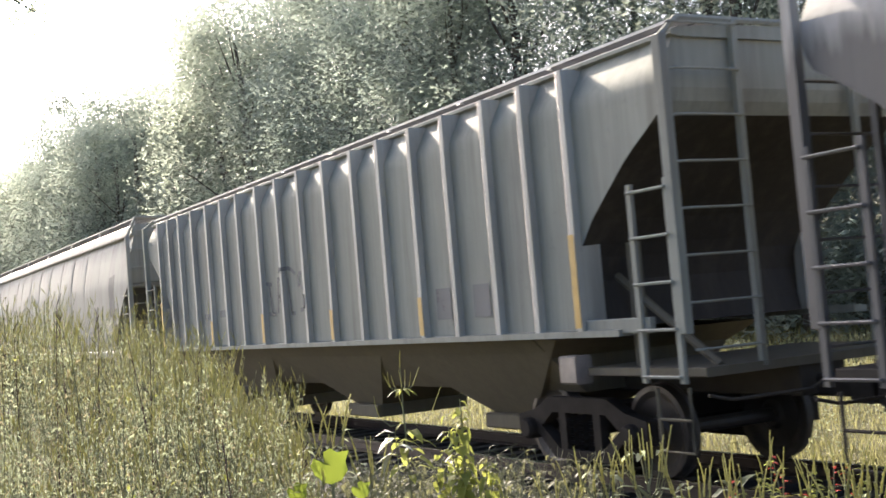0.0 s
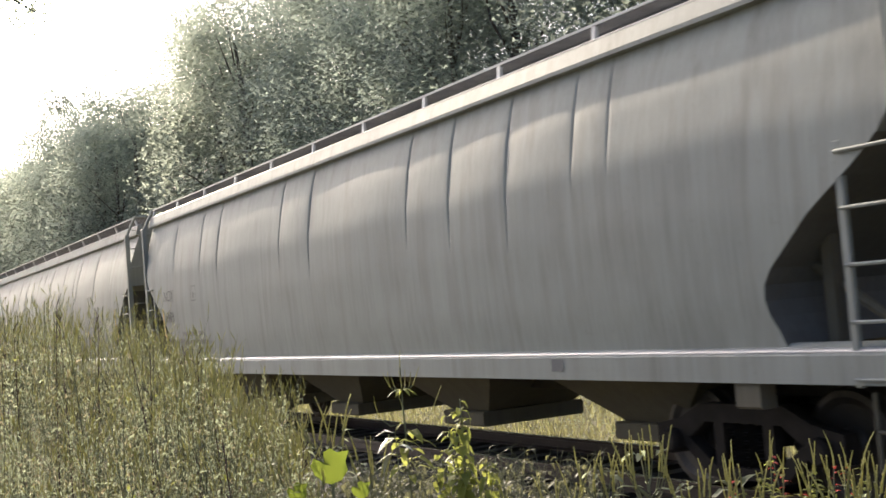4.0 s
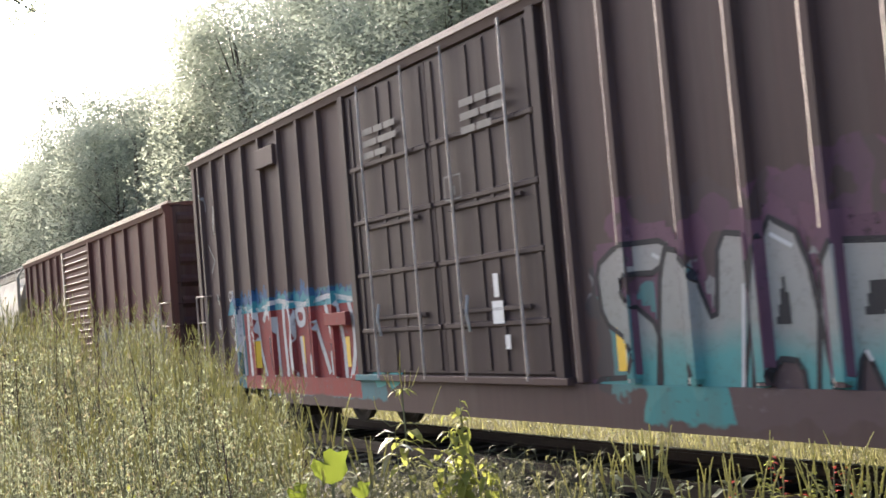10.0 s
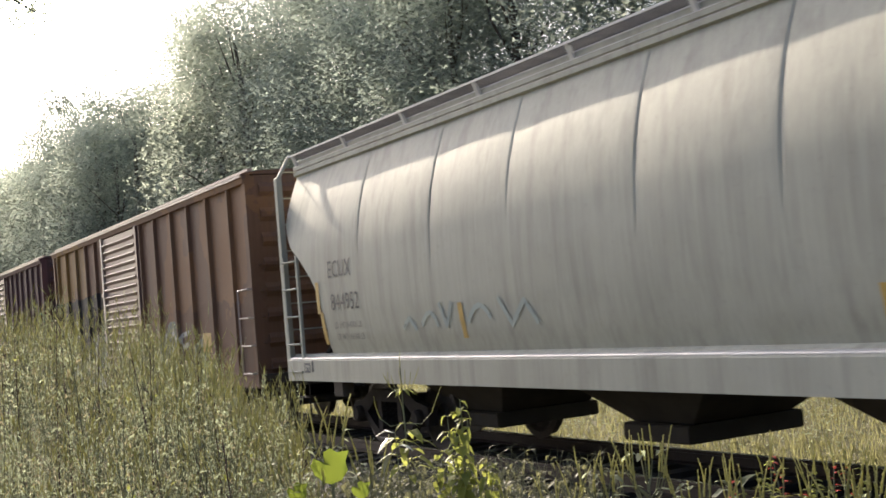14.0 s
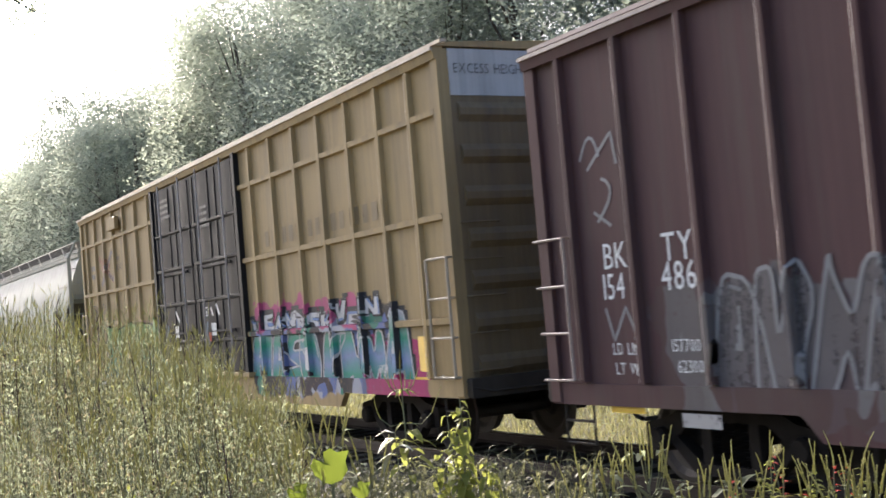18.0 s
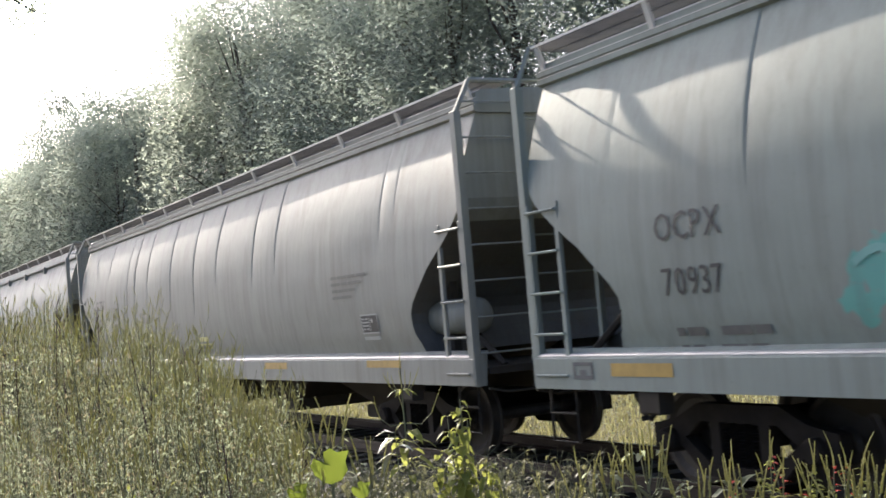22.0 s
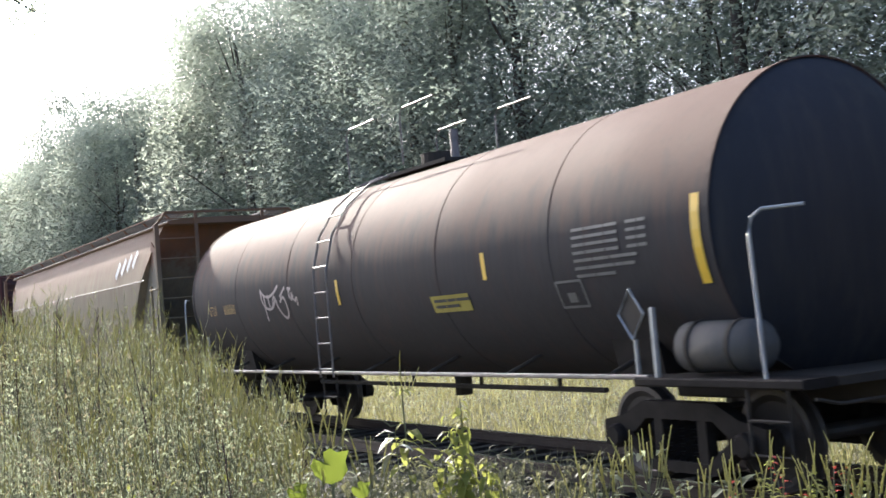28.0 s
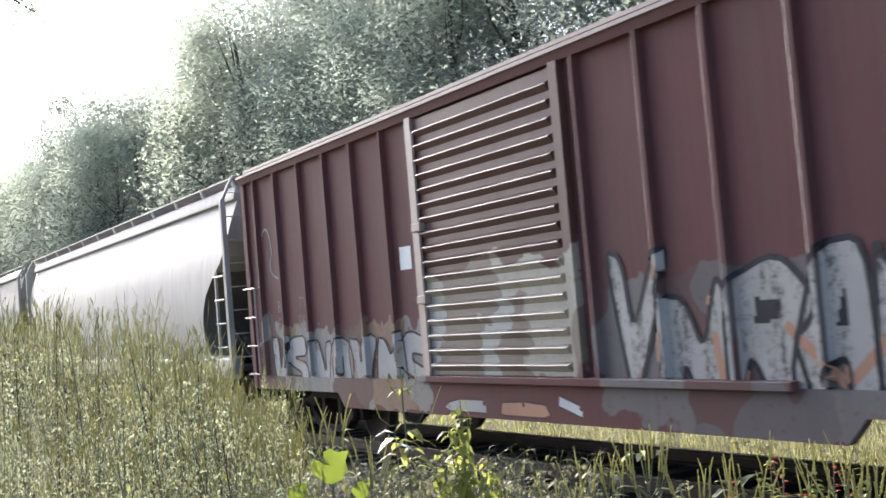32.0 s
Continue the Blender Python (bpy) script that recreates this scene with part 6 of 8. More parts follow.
def red_leaved_weed(x, y, top, seed):
    rng = random.Random(seed)
    t, base = plant_root("red_leaved_weed", "straggling weed with small red leaves among spikes", x, y)
    h = top - base
    red, green = Geo(), Geo()
    for i in range(7):
        stem = Geo()
        a = i * 2.4
        s = rng.uniform(0.03, 0.16)
        e = Vector((math.cos(a) * s, math.sin(a) * s, h - rng.uniform(0, 0.14)))
        stem.tube([(0, 0, 0), (e.x * 0.4, e.y * 0.4, h * 0.6), e], 0.005, 5, 0.002)
        part("stem", stem, M_STEM, t)
        for k in range(5):
            b = rng.random() * 6.283
            leaf(red if i % 2 == 0 else green, e - Vector((0, 0, 0.02 * k)), (math.cos(b), math.sin(b), 0.3), rng.uniform(0.02, 0.035), 0.014, 0.4)
        for k in range(9):
            b = rng.random() * 6.283
            leaf(green, Vector((e.x * 0.6, e.y * 0.6, h * 0.75)).lerp(e, rng.random()), (math.cos(b), math.sin(b), 0.4), rng.uniform(0.03, 0.06), 0.018, 0.3)
        g = Geo()
        fuzzy_spike(g, e, (e.x, e.y, 0.8), rng.uniform(0.06, 0.13), 0.0048, rng, 0.7)
        part("seed_spike", g, M_SEED, t)
    part("red_leaves", red, M_REDLEAF, t, "small red leaves")
    tagged(part("foliage", green, M_BRIGHT, t), kind="stuff")


def leaning_tree():
    """A tree on the near bank whose outermost twigs hang into view."""
    rng = random.Random(41)
    x, y = -9.85, -1.22
    t = tagged(new("bank_tree"), "slim tree on the near bank with an overhanging leafy branch", "tree")
    base = ground_height(x, y) - 0.1
    t.location = (x, y, base)
    trunk = Geo().tube([(0, 0, 0), (0.1, 0.1, 2.5), (0.0, 0.3, 5.0), (-0.2, 0.4, 7.0)], 0.13, 9, 0.04)
    trunk.tube([(0.05, 0.2, 3.9), (0.3, 1.4, 4.5), (0.55, 2.5, 4.5), (0.62, 3.0, 4.2)], 0.04, 6, 0.008)
    trunk.tube([(0.0, 0.3, 4.8), (-0.8, -0.8, 6.0), (-1.2, -1.4, 6.4)], 0.04, 6, 0.01)
    crown = Geo()
    leaf_cloud(crown, [(0.62, 2.96, 4.22, 0.20), (0.60, 2.86, 4.38, 0.18), (0.58, 2.75, 4.52, 0.22), (0.5, 2.5, 4.6, 0.3)], 190, 0.045, rng)
    leaf_cloud(crown, [(rng.gauss(0, 0.8), rng.gauss(-0.6, 0.8), rng.uniform(5.6, 7.6), 0.6) for _ in range(12)], 120, 0.13, rng)
    part("trunk", trunk, M_BARK, t)
    # pale leaves put the twigs' hazy brightness into their colour
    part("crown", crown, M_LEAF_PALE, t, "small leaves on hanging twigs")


M_BRUSH = leaf_stuff("withered brush", (0.09, 0.085, 0.05), (0.20, 0.19, 0.12), (0.26, 0.26, 0.12), 0.35, 0.6)
tall_weeds()
dry_brush()
grasses()
whorled_weed(-3.84, 1.92, 1.675)
leafy_weed(-3.50, 1.96, 1.525)
drooping_weed(-3.80, 1.86, 1.40)
broad_leaf_plant(-3.87, 1.64, 1.31)
spiky_weed(-4.24, 1.79, 1.53, 11, 0.10, 51)
spiky_weed(-4.30, 1.65, 1.42, 7, 0.08, 52)
spiky_weed(-4.19, 1.92, 1.38, 8, 0.08, 53)
spiky_weed(-3.25, 2.33, 1.33, 13, 0.09, 54)
spiky_weed(-3.17, 2.46, 1.38, 13, 0.08, 55)
spiky_weed(-3.36, 2.24, 1.24, 9, 0.08, 63)
spiky_weed(-3.08, 2.56, 1.27, 9, 0.07, 56)
spiky_weed(-2.58, 2.80, 1.29, 12, 0.09, 57)
spiky_weed(-2.70, 2.84, 1.28, 11, 0.09, 58)
spiky_weed(-2.98, 2.68, 1.27, 12, 0.09, 64)
spiky_weed(-3.50, 2.10, 1.20, 8, 0.08, 65)
red_leaved_weed(-2.93, 2.74, 1.28, 61)
red_leaved_weed(-2.82, 2.84, 1.25, 62)
leaning_tree()


# ---- writing, tape and sprayed paint on the cars ----
def colour(name, c, rough=0.6, worn=0.5):
    """Spray paint that is uneven and partly worn through to what lies under it."""
    n = Net(name)
    a, b = n.noise(16.0, 6.0, None, 0.7), n.noise(0.9, 3.0)
    streak = n.noise(3.0, 4.0, n.scaled(2.5, 2.5, 0.25))
    n.done(n.mix(n.step(b, 0.3, 0.7), shade(c, 0.8), shade(c, 1.15)), rough)
    n.bsdf.inputs["Specular IOR Level"].default_value = 0.25
    gone = n.step(n.math("ADD", n.math("MULTIPLY", a, 0.6), n.math("MULTIPLY", streak, 0.6)), 0.80 - 0.24 * worn, 0.86 - 0.10 * worn)
    n.put(n.bsdf.inputs["Alpha"], n.math("SUBTRACT", 1.0, n.math("MULTIPLY", gone, 0.85)))
    return n.mat


K_BLACK, K_WHITE, K_GREY = colour("black spray paint", (0.022, 0.022, 0.026)), colour("white spray paint", (0.52, 0.52, 0.52)), colour("grey spray paint", (0.26, 0.255, 0.25))
K_PALE, K_TEAL, K_GREEN = colour("pale grey spray paint", (0.36, 0.35, 0.33)), colour("teal spray paint", (0.07, 0.30, 0.30)), colour("green spray paint", (0.03, 0.30, 0.17))
K_BLUE, K_PINK, K_LIME = colour("blue spray paint", (0.17, 0.25, 0.46)), colour("magenta spray paint", (0.38, 0.05, 0.16)), colour("light green spray paint", (0.22, 0.40, 0.18))
K_RED, K_AQUA, K_SALMON = colour("red spray paint", (0.26, 0.035, 0.04)), colour("light blue spray paint", (0.12, 0.30, 0.38)), colour("salmon spray paint", (0.40, 0.22, 0.14))
K_ASH = colour("ash grey spray paint", (0.25, 0.235, 0.215), 0.6, 0.9)
K_CHALK = colour("chalky white spray paint", (0.38, 0.355, 0.315), 0.6, 0.8)
K_DIM = colour("dim silver spray paint", (0.20, 0.20, 0.205))
K_STAIN = colour("dark patch primer", (0.13, 0.13, 0.13))
K_SIGN = colour("yellow placard", (0.62, 0.47, 0.03))


def brush(g, pts, width, depth, lift):
    """A stroke as wide as its cap, in narrow lanes that follow posts and panels."""
    lanes = max(1, int(width / 0.035))
    dense = []
    for (a, b), (c, d) in zip(pts, pts[1:]):
        n = max(1, int(math.hypot(c - a, d - b) / 0.05))
        dense += [(a + (c - a) * i / n, b + (d - b) * i / n) for i in range(n)]
    dense.append(pts[-1])
    rows = [[] for _ in range(lanes + 1)]
    for i, (x, z) in enumerate(dense):
        a, b = dense[max(0, i - 1)], dense[min(len(dense) - 1, i + 1)]
        dx, dz = b[0] - a[0], b[1] - a[1]
        k = math.hypot(dx, dz) or 1.0
        for j in range(lanes + 1):
            o = (j / lanes - 0.5) * width
            px, pz = x - dz / k * o, z + dx / k * o
            rows[j].append((px, -depth(px, pz) - lift, pz))
    g.sheet(rows)


SHAPES = {
    "N": [[(0.05, 0), (0.12, 0.95), (0.85, 0.05), (0.95, 1.0)]],
    "U": [[(0.05, 1.0), (0.12, 0.2), (0.45, 0.0), (0.8, 0.2), (0.9, 1.0)]],
    "R": [[(0.08, 0), (0.1, 1.0), (0.7, 0.95), (0.75, 0.6), (0.15, 0.5)], [(0.35, 0.5), (0.95, 0.0)]],
    "E": [[(0.9, 1.0), (0.1, 0.9), (0.1, 0.1), (0.95, 0.0)], [(0.1, 0.5), (0.75, 0.55)]],
    "K": [[(0.1, 0), (0.15, 1.1)], [(0.95, 1.0), (0.2, 0.5), (0.95, 0.0)]],
    "S": [[(0.9, 0.95), (0.3, 1.0), (0.1, 0.7), (0.8, 0.45), (0.85, 0.1), (0.1, 0.0)]],
    "A": [[(0.0, 0), (0.45, 1.05), (0.95, 0)], [(0.2, 0.4), (0.75, 0.42)]],
    "O": [[(0.5, 1.0), (0.1, 0.75), (0.1, 0.25), (0.5, 0.0), (0.9, 0.25), (0.9, 0.75), (0.5, 1.0)]],
    "M": [[(0.0, 0), (0.1, 1.0), (0.5, 0.35), (0.9, 1.0), (1.0, 0)]],
    "T": [[(0.0, 0.95), (1.0, 1.0)], [(0.5, 1.0), (0.45, 0)]],
    "V": [[(0.0, 1.0), (0.5, 0.0), (1.0, 1.05)]],
    "I": [[(0.5, 0.0), (0.45, 1.0)]],
    "C": [[(0.9, 0.9), (0.4, 1.0), (0.08, 0.5), (0.4, 0.0), (0.95, 0.1)]],
}


def sill_foot(car, x):
    """Lower edge of a boxcar's side sill, deeper between the trucks."""
    return 0.63 if abs(x) < car["hl"] - 3.7 else 0.84


def sprayed(car, depth, shapes, x0, x1, z0, z1, fat, fills, line, seed, rim=0.05, slant=0.0, glint=None):
    """Big sprayed letters, each an outline with a fill on top."""
    rng = random.Random(seed)
    w = (x1 - x0) / len(shapes)
    for i, s in enumerate(shapes):
        under, over, shine = Geo(), Geo(), Geo()
        ox, oz = x0 + i * w + rng.uniform(-0.05, 0.05) * w, z0 + rng.uniform(-0.08, 0.08)
        kh = (z1 - z0) * rng.uniform(0.88, 1.08)
        for st in SHAPES[s]:
            pts = [(px, max(pz, sill_foot(car, px) + fat * 0.5 + rim)) for px, pz in [(ox + (a * 0.86 + 0.07) * w + slant * b * kh + rng.uniform(-0.03, 0.03), oz + b * kh + rng.uniform(-0.03, 0.03)) for a, b in st]]
            if line:
                brush(under, pts, fat + 2 * rim, depth, 0.005)
            brush(over, pts, fat * rng.uniform(0.85, 1.1), depth, 0.009)
            if glint and len(pts) > 1:
                a, b = pts[0], pts[1]
                brush(shine, [(a[0] * 0.8 + b[0] * 0.2, a[1] * 0.8 + b[1] * 0.2), (a[0] * 0.3 + b[0] * 0.7, a[1] * 0.3 + b[1] * 0.7)], fat * 0.22, depth, 0.013)
        if line:
            part("sprayed_outline", under, line, car)
        part("sprayed_letter", over, fills[i % len(fills)], car)
        if glint:
            part("paint_highlight", shine, glint, car)


BLOCKS = {
    "A": [(0, 0), (0.3, 1.05), (0.7, 1.0), (1.02, 0), (0.72, 0.02), (0.62, 0.3), (0.4, 0.3), (0.3, 0)],
    "K": [(0, 0), (0.02, 1), (0.33, 1.02), (0.34, 0.66), (0.66, 1.05), (1.03, 0.96), (0.66, 0.52), (1.05, -0.02), (0.68, 0), (0.33, 0.36), (0.3, 0)],
    "E": [(0, 0), (0.05, 1), (0.98, 1.03), (0.94, 0.72), (0.42, 0.72), (0.42, 0.62), (0.85, 0.6), (0.82, 0.36), (0.4, 0.36), (0.4, 0.28), (0.98, 0.27), (1.0, -0.02)],
    "O": [(0.5, 1.04), (0.15, 0.95), (-0.02, 0.5), (0.15, 0.05), (0.5, -0.04), (0.86, 0.05), (1.03, 0.5), (0.86, 0.95)],
    "S": [(0.02, 0), (0.02, 0.28), (0.6, 0.3), (0.6, 0.4), (0.05, 0.5), (0, 0.9), (0.3, 1.03), (0.98, 1.0), (0.95, 0.72), (0.4, 0.72), (0.4, 0.62), (0.95, 0.55), (1.0, 0.12), (0.75, -0.02)],
    "N": [(0, 0), (0.02, 1), (0.32, 1.02), (0.66, 0.5), (0.66, 1.0), (1.0, 1.03), (1.02, 0), (0.7, -0.02), (0.34, 0.48), (0.32, 0)],
    "R": [(0, 0), (0.02, 1.0), (0.7, 1.05), (1.0, 0.8), (0.92, 0.52), (0.72, 0.44), (1.05, -0.02), (0.68, 0), (0.42, 0.38), (0.34, 0.36), (0.32, 0)],
    "V": [(0.0, 1.05), (0.34, 1.0), (0.5, 0.45), (0.66, 1.0), (1.02, 1.06), (0.68, 0), (0.36, -0.04)],
    "M": [(0, 0), (0.08, 1.02), (0.34, 1.0), (0.5, 0.66), (0.66, 1.0), (0.94, 1.04), (1.03, 0), (0.74, 0), (0.7, 0.5), (0.5, 0.22), (0.3, 0.5), (0.28, 0)],
}
EYES = {"A": [(0.44, 0.52), (0.52, 0.80), (0.58, 0.52)], "O": [(0.42, 0.35), (0.42, 0.66), (0.58, 0.66), (0.58, 0.35)], "R": [(0.36, 0.62), (0.38, 0.8), (0.66, 0.78), (0.66, 0.64)]}


def sprayed_fade(name, stops):
    """Spray paint that fades from one colour to the next with height: stops (z, colour)."""
    n = Net(name)
    z = n.xyz()[2]
    wob = n.math("MULTIPLY", n.math("SUBTRACT", n.noise(1.2, 3.0), 0.5), 0.5)
    lo, hi = stops[0][0], stops[-1][0]
    f = n.step(n.math("ADD", z, wob), lo, hi)
    color = n.ramp(f, [((a - lo) / (hi - lo), c) for a, c in stops], False)
    fine = n.noise(16.0, 6.0, None, 0.7)
    cloud = n.noise(1.3, 3.0)
    color = n.mix(n.math("MULTIPLY", n.step(fine, 0.52, 0.78), 0.5), color, (0.07, 0.06, 0.055))
    color = n.mix(n.math("MULTIPLY", n.step(cloud, 0.35, 0.75), 0.22), color, (0.10, 0.09, 0.08))
    n.done(color, 0.6)
    n.bsdf.inputs["Specular IOR Level"].default_value = 0.25
    return n.mat


def rounded(poly, times=1):
    for _ in range(times):
        out = []
        for p, q in zip(poly, poly[1:] + poly[:1]):
            out += [(p[0] * 0.82 + q[0] * 0.18, p[1] * 0.82 + q[1] * 0.18), (p[0] * 0.18 + q[0] * 0.82, p[1] * 0.18 + q[1] * 0.82)]
        poly = out
    return poly


def inside(poly, x, z):
    hit = False
    for (a, b), (c, d) in zip(poly, poly[1:] + poly[:1]):
        if (b > z) != (d > z) and x < a + (z - b) * (c - a) / (d - b):
            hit = not hit
    return hit


def filled(g, poly, depth, lift, cell=0.045):
    """Paint that covers an outline in small cells and follows the posts."""
    xs, zs = [p[0] for p in poly], [p[1] for p in poly]
    nx, nz = int((max(xs) - min(xs)) / cell) + 1, int((max(zs) - min(zs)) / cell) + 1
    for i in range(nx):
        for j in range(nz):
            x, z = min(xs) + i * cell, min(zs) + j * cell
            if inside(poly, x + cell / 2, z + cell / 2):
                g.face([(a, -depth(a, b) - lift, b) for a, b in ((x, z), (x + cell, z), (x + cell, z + cell), (x, z + cell))])


def blocks(car, depth, word, x0, x1, z0, z1, fill, line, seed, lean=0.0, thick=0.045, halo=None, jumble=0.06, glint=None, spread=1.12, soft=1):
    """Big block letters of a mural: filled shape, outline, dark eyes, and a cloud of colour behind."""
    rng = random.Random(seed)
    w = (x1 - x0) / len(word)
    for i, ch in enumerate(word):
        ox, oz = x0 + i * w + rng.uniform(-jumble, jumble) * w, z0 + rng.uniform(-jumble, jumble)
        kw, kh, tilt = w * spread * rng.uniform(0.92, 1.1), (z1 - z0) * rng.uniform(0.9, 1.08), lean + rng.uniform(-0.1, 0.1)
        at = lambda p: (ox + p[0] * kw + tilt * p[1] * kh, oz + p[1] * kh)
        poly = [at(p) for p in rounded([(a + rng.uniform(-jumble, jumble), b + rng.uniform(-jumble, jumble)) for a, b in BLOCKS[ch]], soft)]
        poly = [(px, max(pz, sill_foot(car, px) + thick * 0.6)) for px, pz in poly]
        if halo:
            cx, cz = ox + kw / 2, oz + kh / 2
            g = Geo()
            filled(g, [(cx + (a - cx) * rng.uniform(1.02, 1.22), max(sill_foot(car, a) + 0.05, cz + (b - cz) * rng.uniform(1.0, 1.25) + 0.05)) for a, b in poly], depth, 0.004, 0.06)
            part("paint_cloud", g, halo, car)
        g = Geo()
        filled(g, poly, depth, 0.007 + 0.0015 * (i % 2))
        part("sprayed_letter", g, fill, car)
        if line:
            g = Geo()
            brush(g, poly + poly[:2], thick, depth, 0.011)
            if ch in EYES:
                filled(g, [at(p) for p in EYES[ch]], depth, 0.011, 0.03)
            part("sprayed_outline", g, line, car)
        if glint:
            for k in range(2):
                j = rng.randrange(len(poly))
                p, q = poly[j], poly[(j + 1) % len(poly)]
                c = (ox + kw / 2, oz + kh / 2)
                g = Geo()
                brush(g, [(p[0] * 0.85 + c[0] * 0.15, p[1] * 0.85 + c[1] * 0.15), (q[0] * 0.85 + c[0] * 0.15, q[1] * 0.85 + c[1] * 0.15)], 0.035, depth, 0.014)
                part("paint_highlight", g, glint, car)


def flames(car, depth, x0, x1, z0, z1, seed):
    """A ragged band of sprayed flames, blue at its rim and teal inside."""
    rng = random.Random(seed)
    for name, mat, cut, lift in (("blue flames", (0.03, 0.10, 0.22), 1.0, 0.004), ("teal flames", (0.05, 0.24, 0.29), 0.62, 0.006)):
        paint = colour(name + " spray paint", mat, 0.6, 0.7)
        x = x0
        while x < x1:
            w = rng.uniform(0.25, 0.55)
            h = (z1 - z0) * rng.uniform(0.55, 1.1) * cut
            g = Geo()
            filled(g, [(x - 0.12, z0), (x + 0.02, z0 + h * 0.5), (x + w * 0.35, z0 + h), (x + w * 0.5, z0 + h * 0.65), (x + w * 0.7, z0 + h * 0.85), (x + w, z0 + h * 0.4), (x + w + 0.12, z0)], depth, lift, 0.03)
            part("sprayed_flame", g, paint, car)
            x += w * 0.8


def scrawl(car, depth, strokes, width, material):
    for st in strokes:
        g = Geo()
        brush(g, st, width, depth, 0.006)
        part("scrawl_stroke", g, material, car)


def tape(car, depth, rects, material, name="reflector_tape"):
    for x0, x1, z0, z1 in rects:
        g = Geo()
        patch(g, x0, x1, z0, z1, depth, 0.005, max(1, int((x1 - x0) / 0.3)), max(1, int((z1 - z0) / 0.15)))
        part(name, g, material, car)


def square_mark(car, depth, x, z, w, h, material, t=0.02):
    """A thin painted frame with a mark inside."""
    g = Geo()
    for a, b, c, d in ((x, x + w, z, z + t), (x, x + w, z + h - t, z + h), (x, x + t, z + t, z + h - t), (x + w - t, x + w, z + t, z + h - t), (x + w * 0.35, x + w * 0.65, z + h * 0.2, z + h * 0.55)):
        patch(g, a, b, c, d, depth, 0.006)
    part("painted_frame", g, material, car)


def stencil(car, depth, x, z, w=0.62, h=0.28):
    """Black inspection stencil of two panels in a thin white frame with small white lines."""
    black, white = Geo(), Geo()
    patch(black, x, x + w * 0.48, z, z + h, depth, 0.007, 2, 2)
    patch(black, x + w * 0.52, x + w, z, z + h, depth, 0.007, 2, 2)
    b = 0.016
    for a0, a1, c0, c1 in ((x - b, x + w + b, z - b, z), (x - b, x + w + b, z + h, z + h + b), (x - b, x, z, z + h), (x + w, x + w + b, z, z + h), (x + w * 0.48, x + w * 0.52, z, z + h), (x, x + w * 1.0, z - 0.10, z - 0.055)):
        patch(white, a0, a1, c0, c1, depth, 0.006)
    for k in range(4):
        patch(white, x + w * 0.06, x + w * (0.2 + 0.05 * (k % 3)), z + h * (0.15 + 0.2 * k), z + h * (0.24 + 0.2 * k), depth, 0.010)
        patch(white, x + w * 0.28, x + w * 0.42, z + h * (0.15 + 0.2 * k), z + h * (0.24 + 0.2 * k), depth, 0.010)
    patch(white, x + w * 0.62, x + w * 0.72, z + h * 0.55, z + h * 0.8, depth, 0.010)
    part("stencil_panel", black, M_BLACK, car)
    part("stencil_frame", white, M_PALE, car)


M_UMBER = plain("dark umber letters", (0.075, 0.058, 0.042), 0.6, scale=8, vary=0.4, bump=0.05)
M_PALE = plain("pale stencil paint", (0.45, 0.45, 0.43), 0.6, scale=8, vary=0.25, bump=0.05)


def sill_of(x, z):
    return 1.60


def on_end(body, height, y, z, x, material, car):
    """Writing on an end panel that faces +x."""
    pen, k = y, height / 0.70
    for ch in body:
        if ch == " ":
            pen += height * 0.5
            continue
        vs, fs, w = GLYPHS[ch]
        g = Geo()
        g.v += [(x, pen + a * k * 0.8, z + b * k) for a, b in vs]
        g.f += fs
        pen += w * k * 0.8 + 0.16 * height
        part("letter", g, material, car)


def hopper_marks(car, d, mark, number, x, z, high, tail=True, material=None):
    material = material or M_BLACK
    lettering(mark, high, x, z, material, car, d)
    lettering(number, high, x + 0.03, z - 0.45 * high / 0.23, material, car, d)
    if tail:
        bars([[0.10, 0.22, -0.12, 0.34, 0.18], [0.10, 0.16, -0.12, 0.30, 0.2]], x + 0.08, z - 0.82, 0.075, 0.15, M_FADED, car, d)


# grey ribbed hopper
tape(c_h1, d_h1, [(x - 0.05, x + 0.05, 1.53, z) for x, z in ((6.89, 2.42), (3.71, 1.98), (1.08, 1.94), (-1.62, 1.98), (-4.18, 1.95), (-7.27, 2.40))], M_OCHRE)
tape(c_h1, d_h1, [(3.98, 4.33, 1.70, 2.06), (4.84, 5.19, 1.70, 2.06)], K_STAIN, "primer_patch")
tape(c_h1, d_h1, [(-4.80, -4.48, 1.98, 2.09), (-3.93, -3.56, 2.0, 2.12), (-6.16, -5.92, 1.57, 1.68)], K_STAIN, "worn_stencil")
for word, wx, wz in (("MW", -7.14, 2.07), ("CX", -6.45, 2.08), ("46", -7.14, 1.70), ("07", -6.45, 1.71)):
    lettering(word, 0.23, wx, wz, M_FADED, c_h1, d_h1, 0.6)
scrawl(c_h1, d_h1, [[(-1.55, 2.45), (-1.30, 2.42)], [(-1.42, 2.44), (-1.36, 1.98)], [(-1.5, 1.97), (-1.2, 1.96)], [(-1.1, 1.97), (-1.02, 2.5), (-0.85, 2.45), (-0.84, 2.28), (-1.02, 2.22), (-0.8, 1.97)], [(-0.62, 2.48), (-0.55, 1.95), (-0.40, 1.95)],
                    bow((0.0, 2.5), (-0.25, 2.6), (-0.2, 2.35)) + bow((-0.2, 2.35), (0.25, 2.2), (0.1, 2.02)) + [(-0.2, 1.98)], bow((-0.9, 2.56), (-0.6, 2.72), (-0.3, 2.52))], 0.06, colour("faded dark spray paint", (0.12, 0.12, 0.12), 0.6, 0.8))
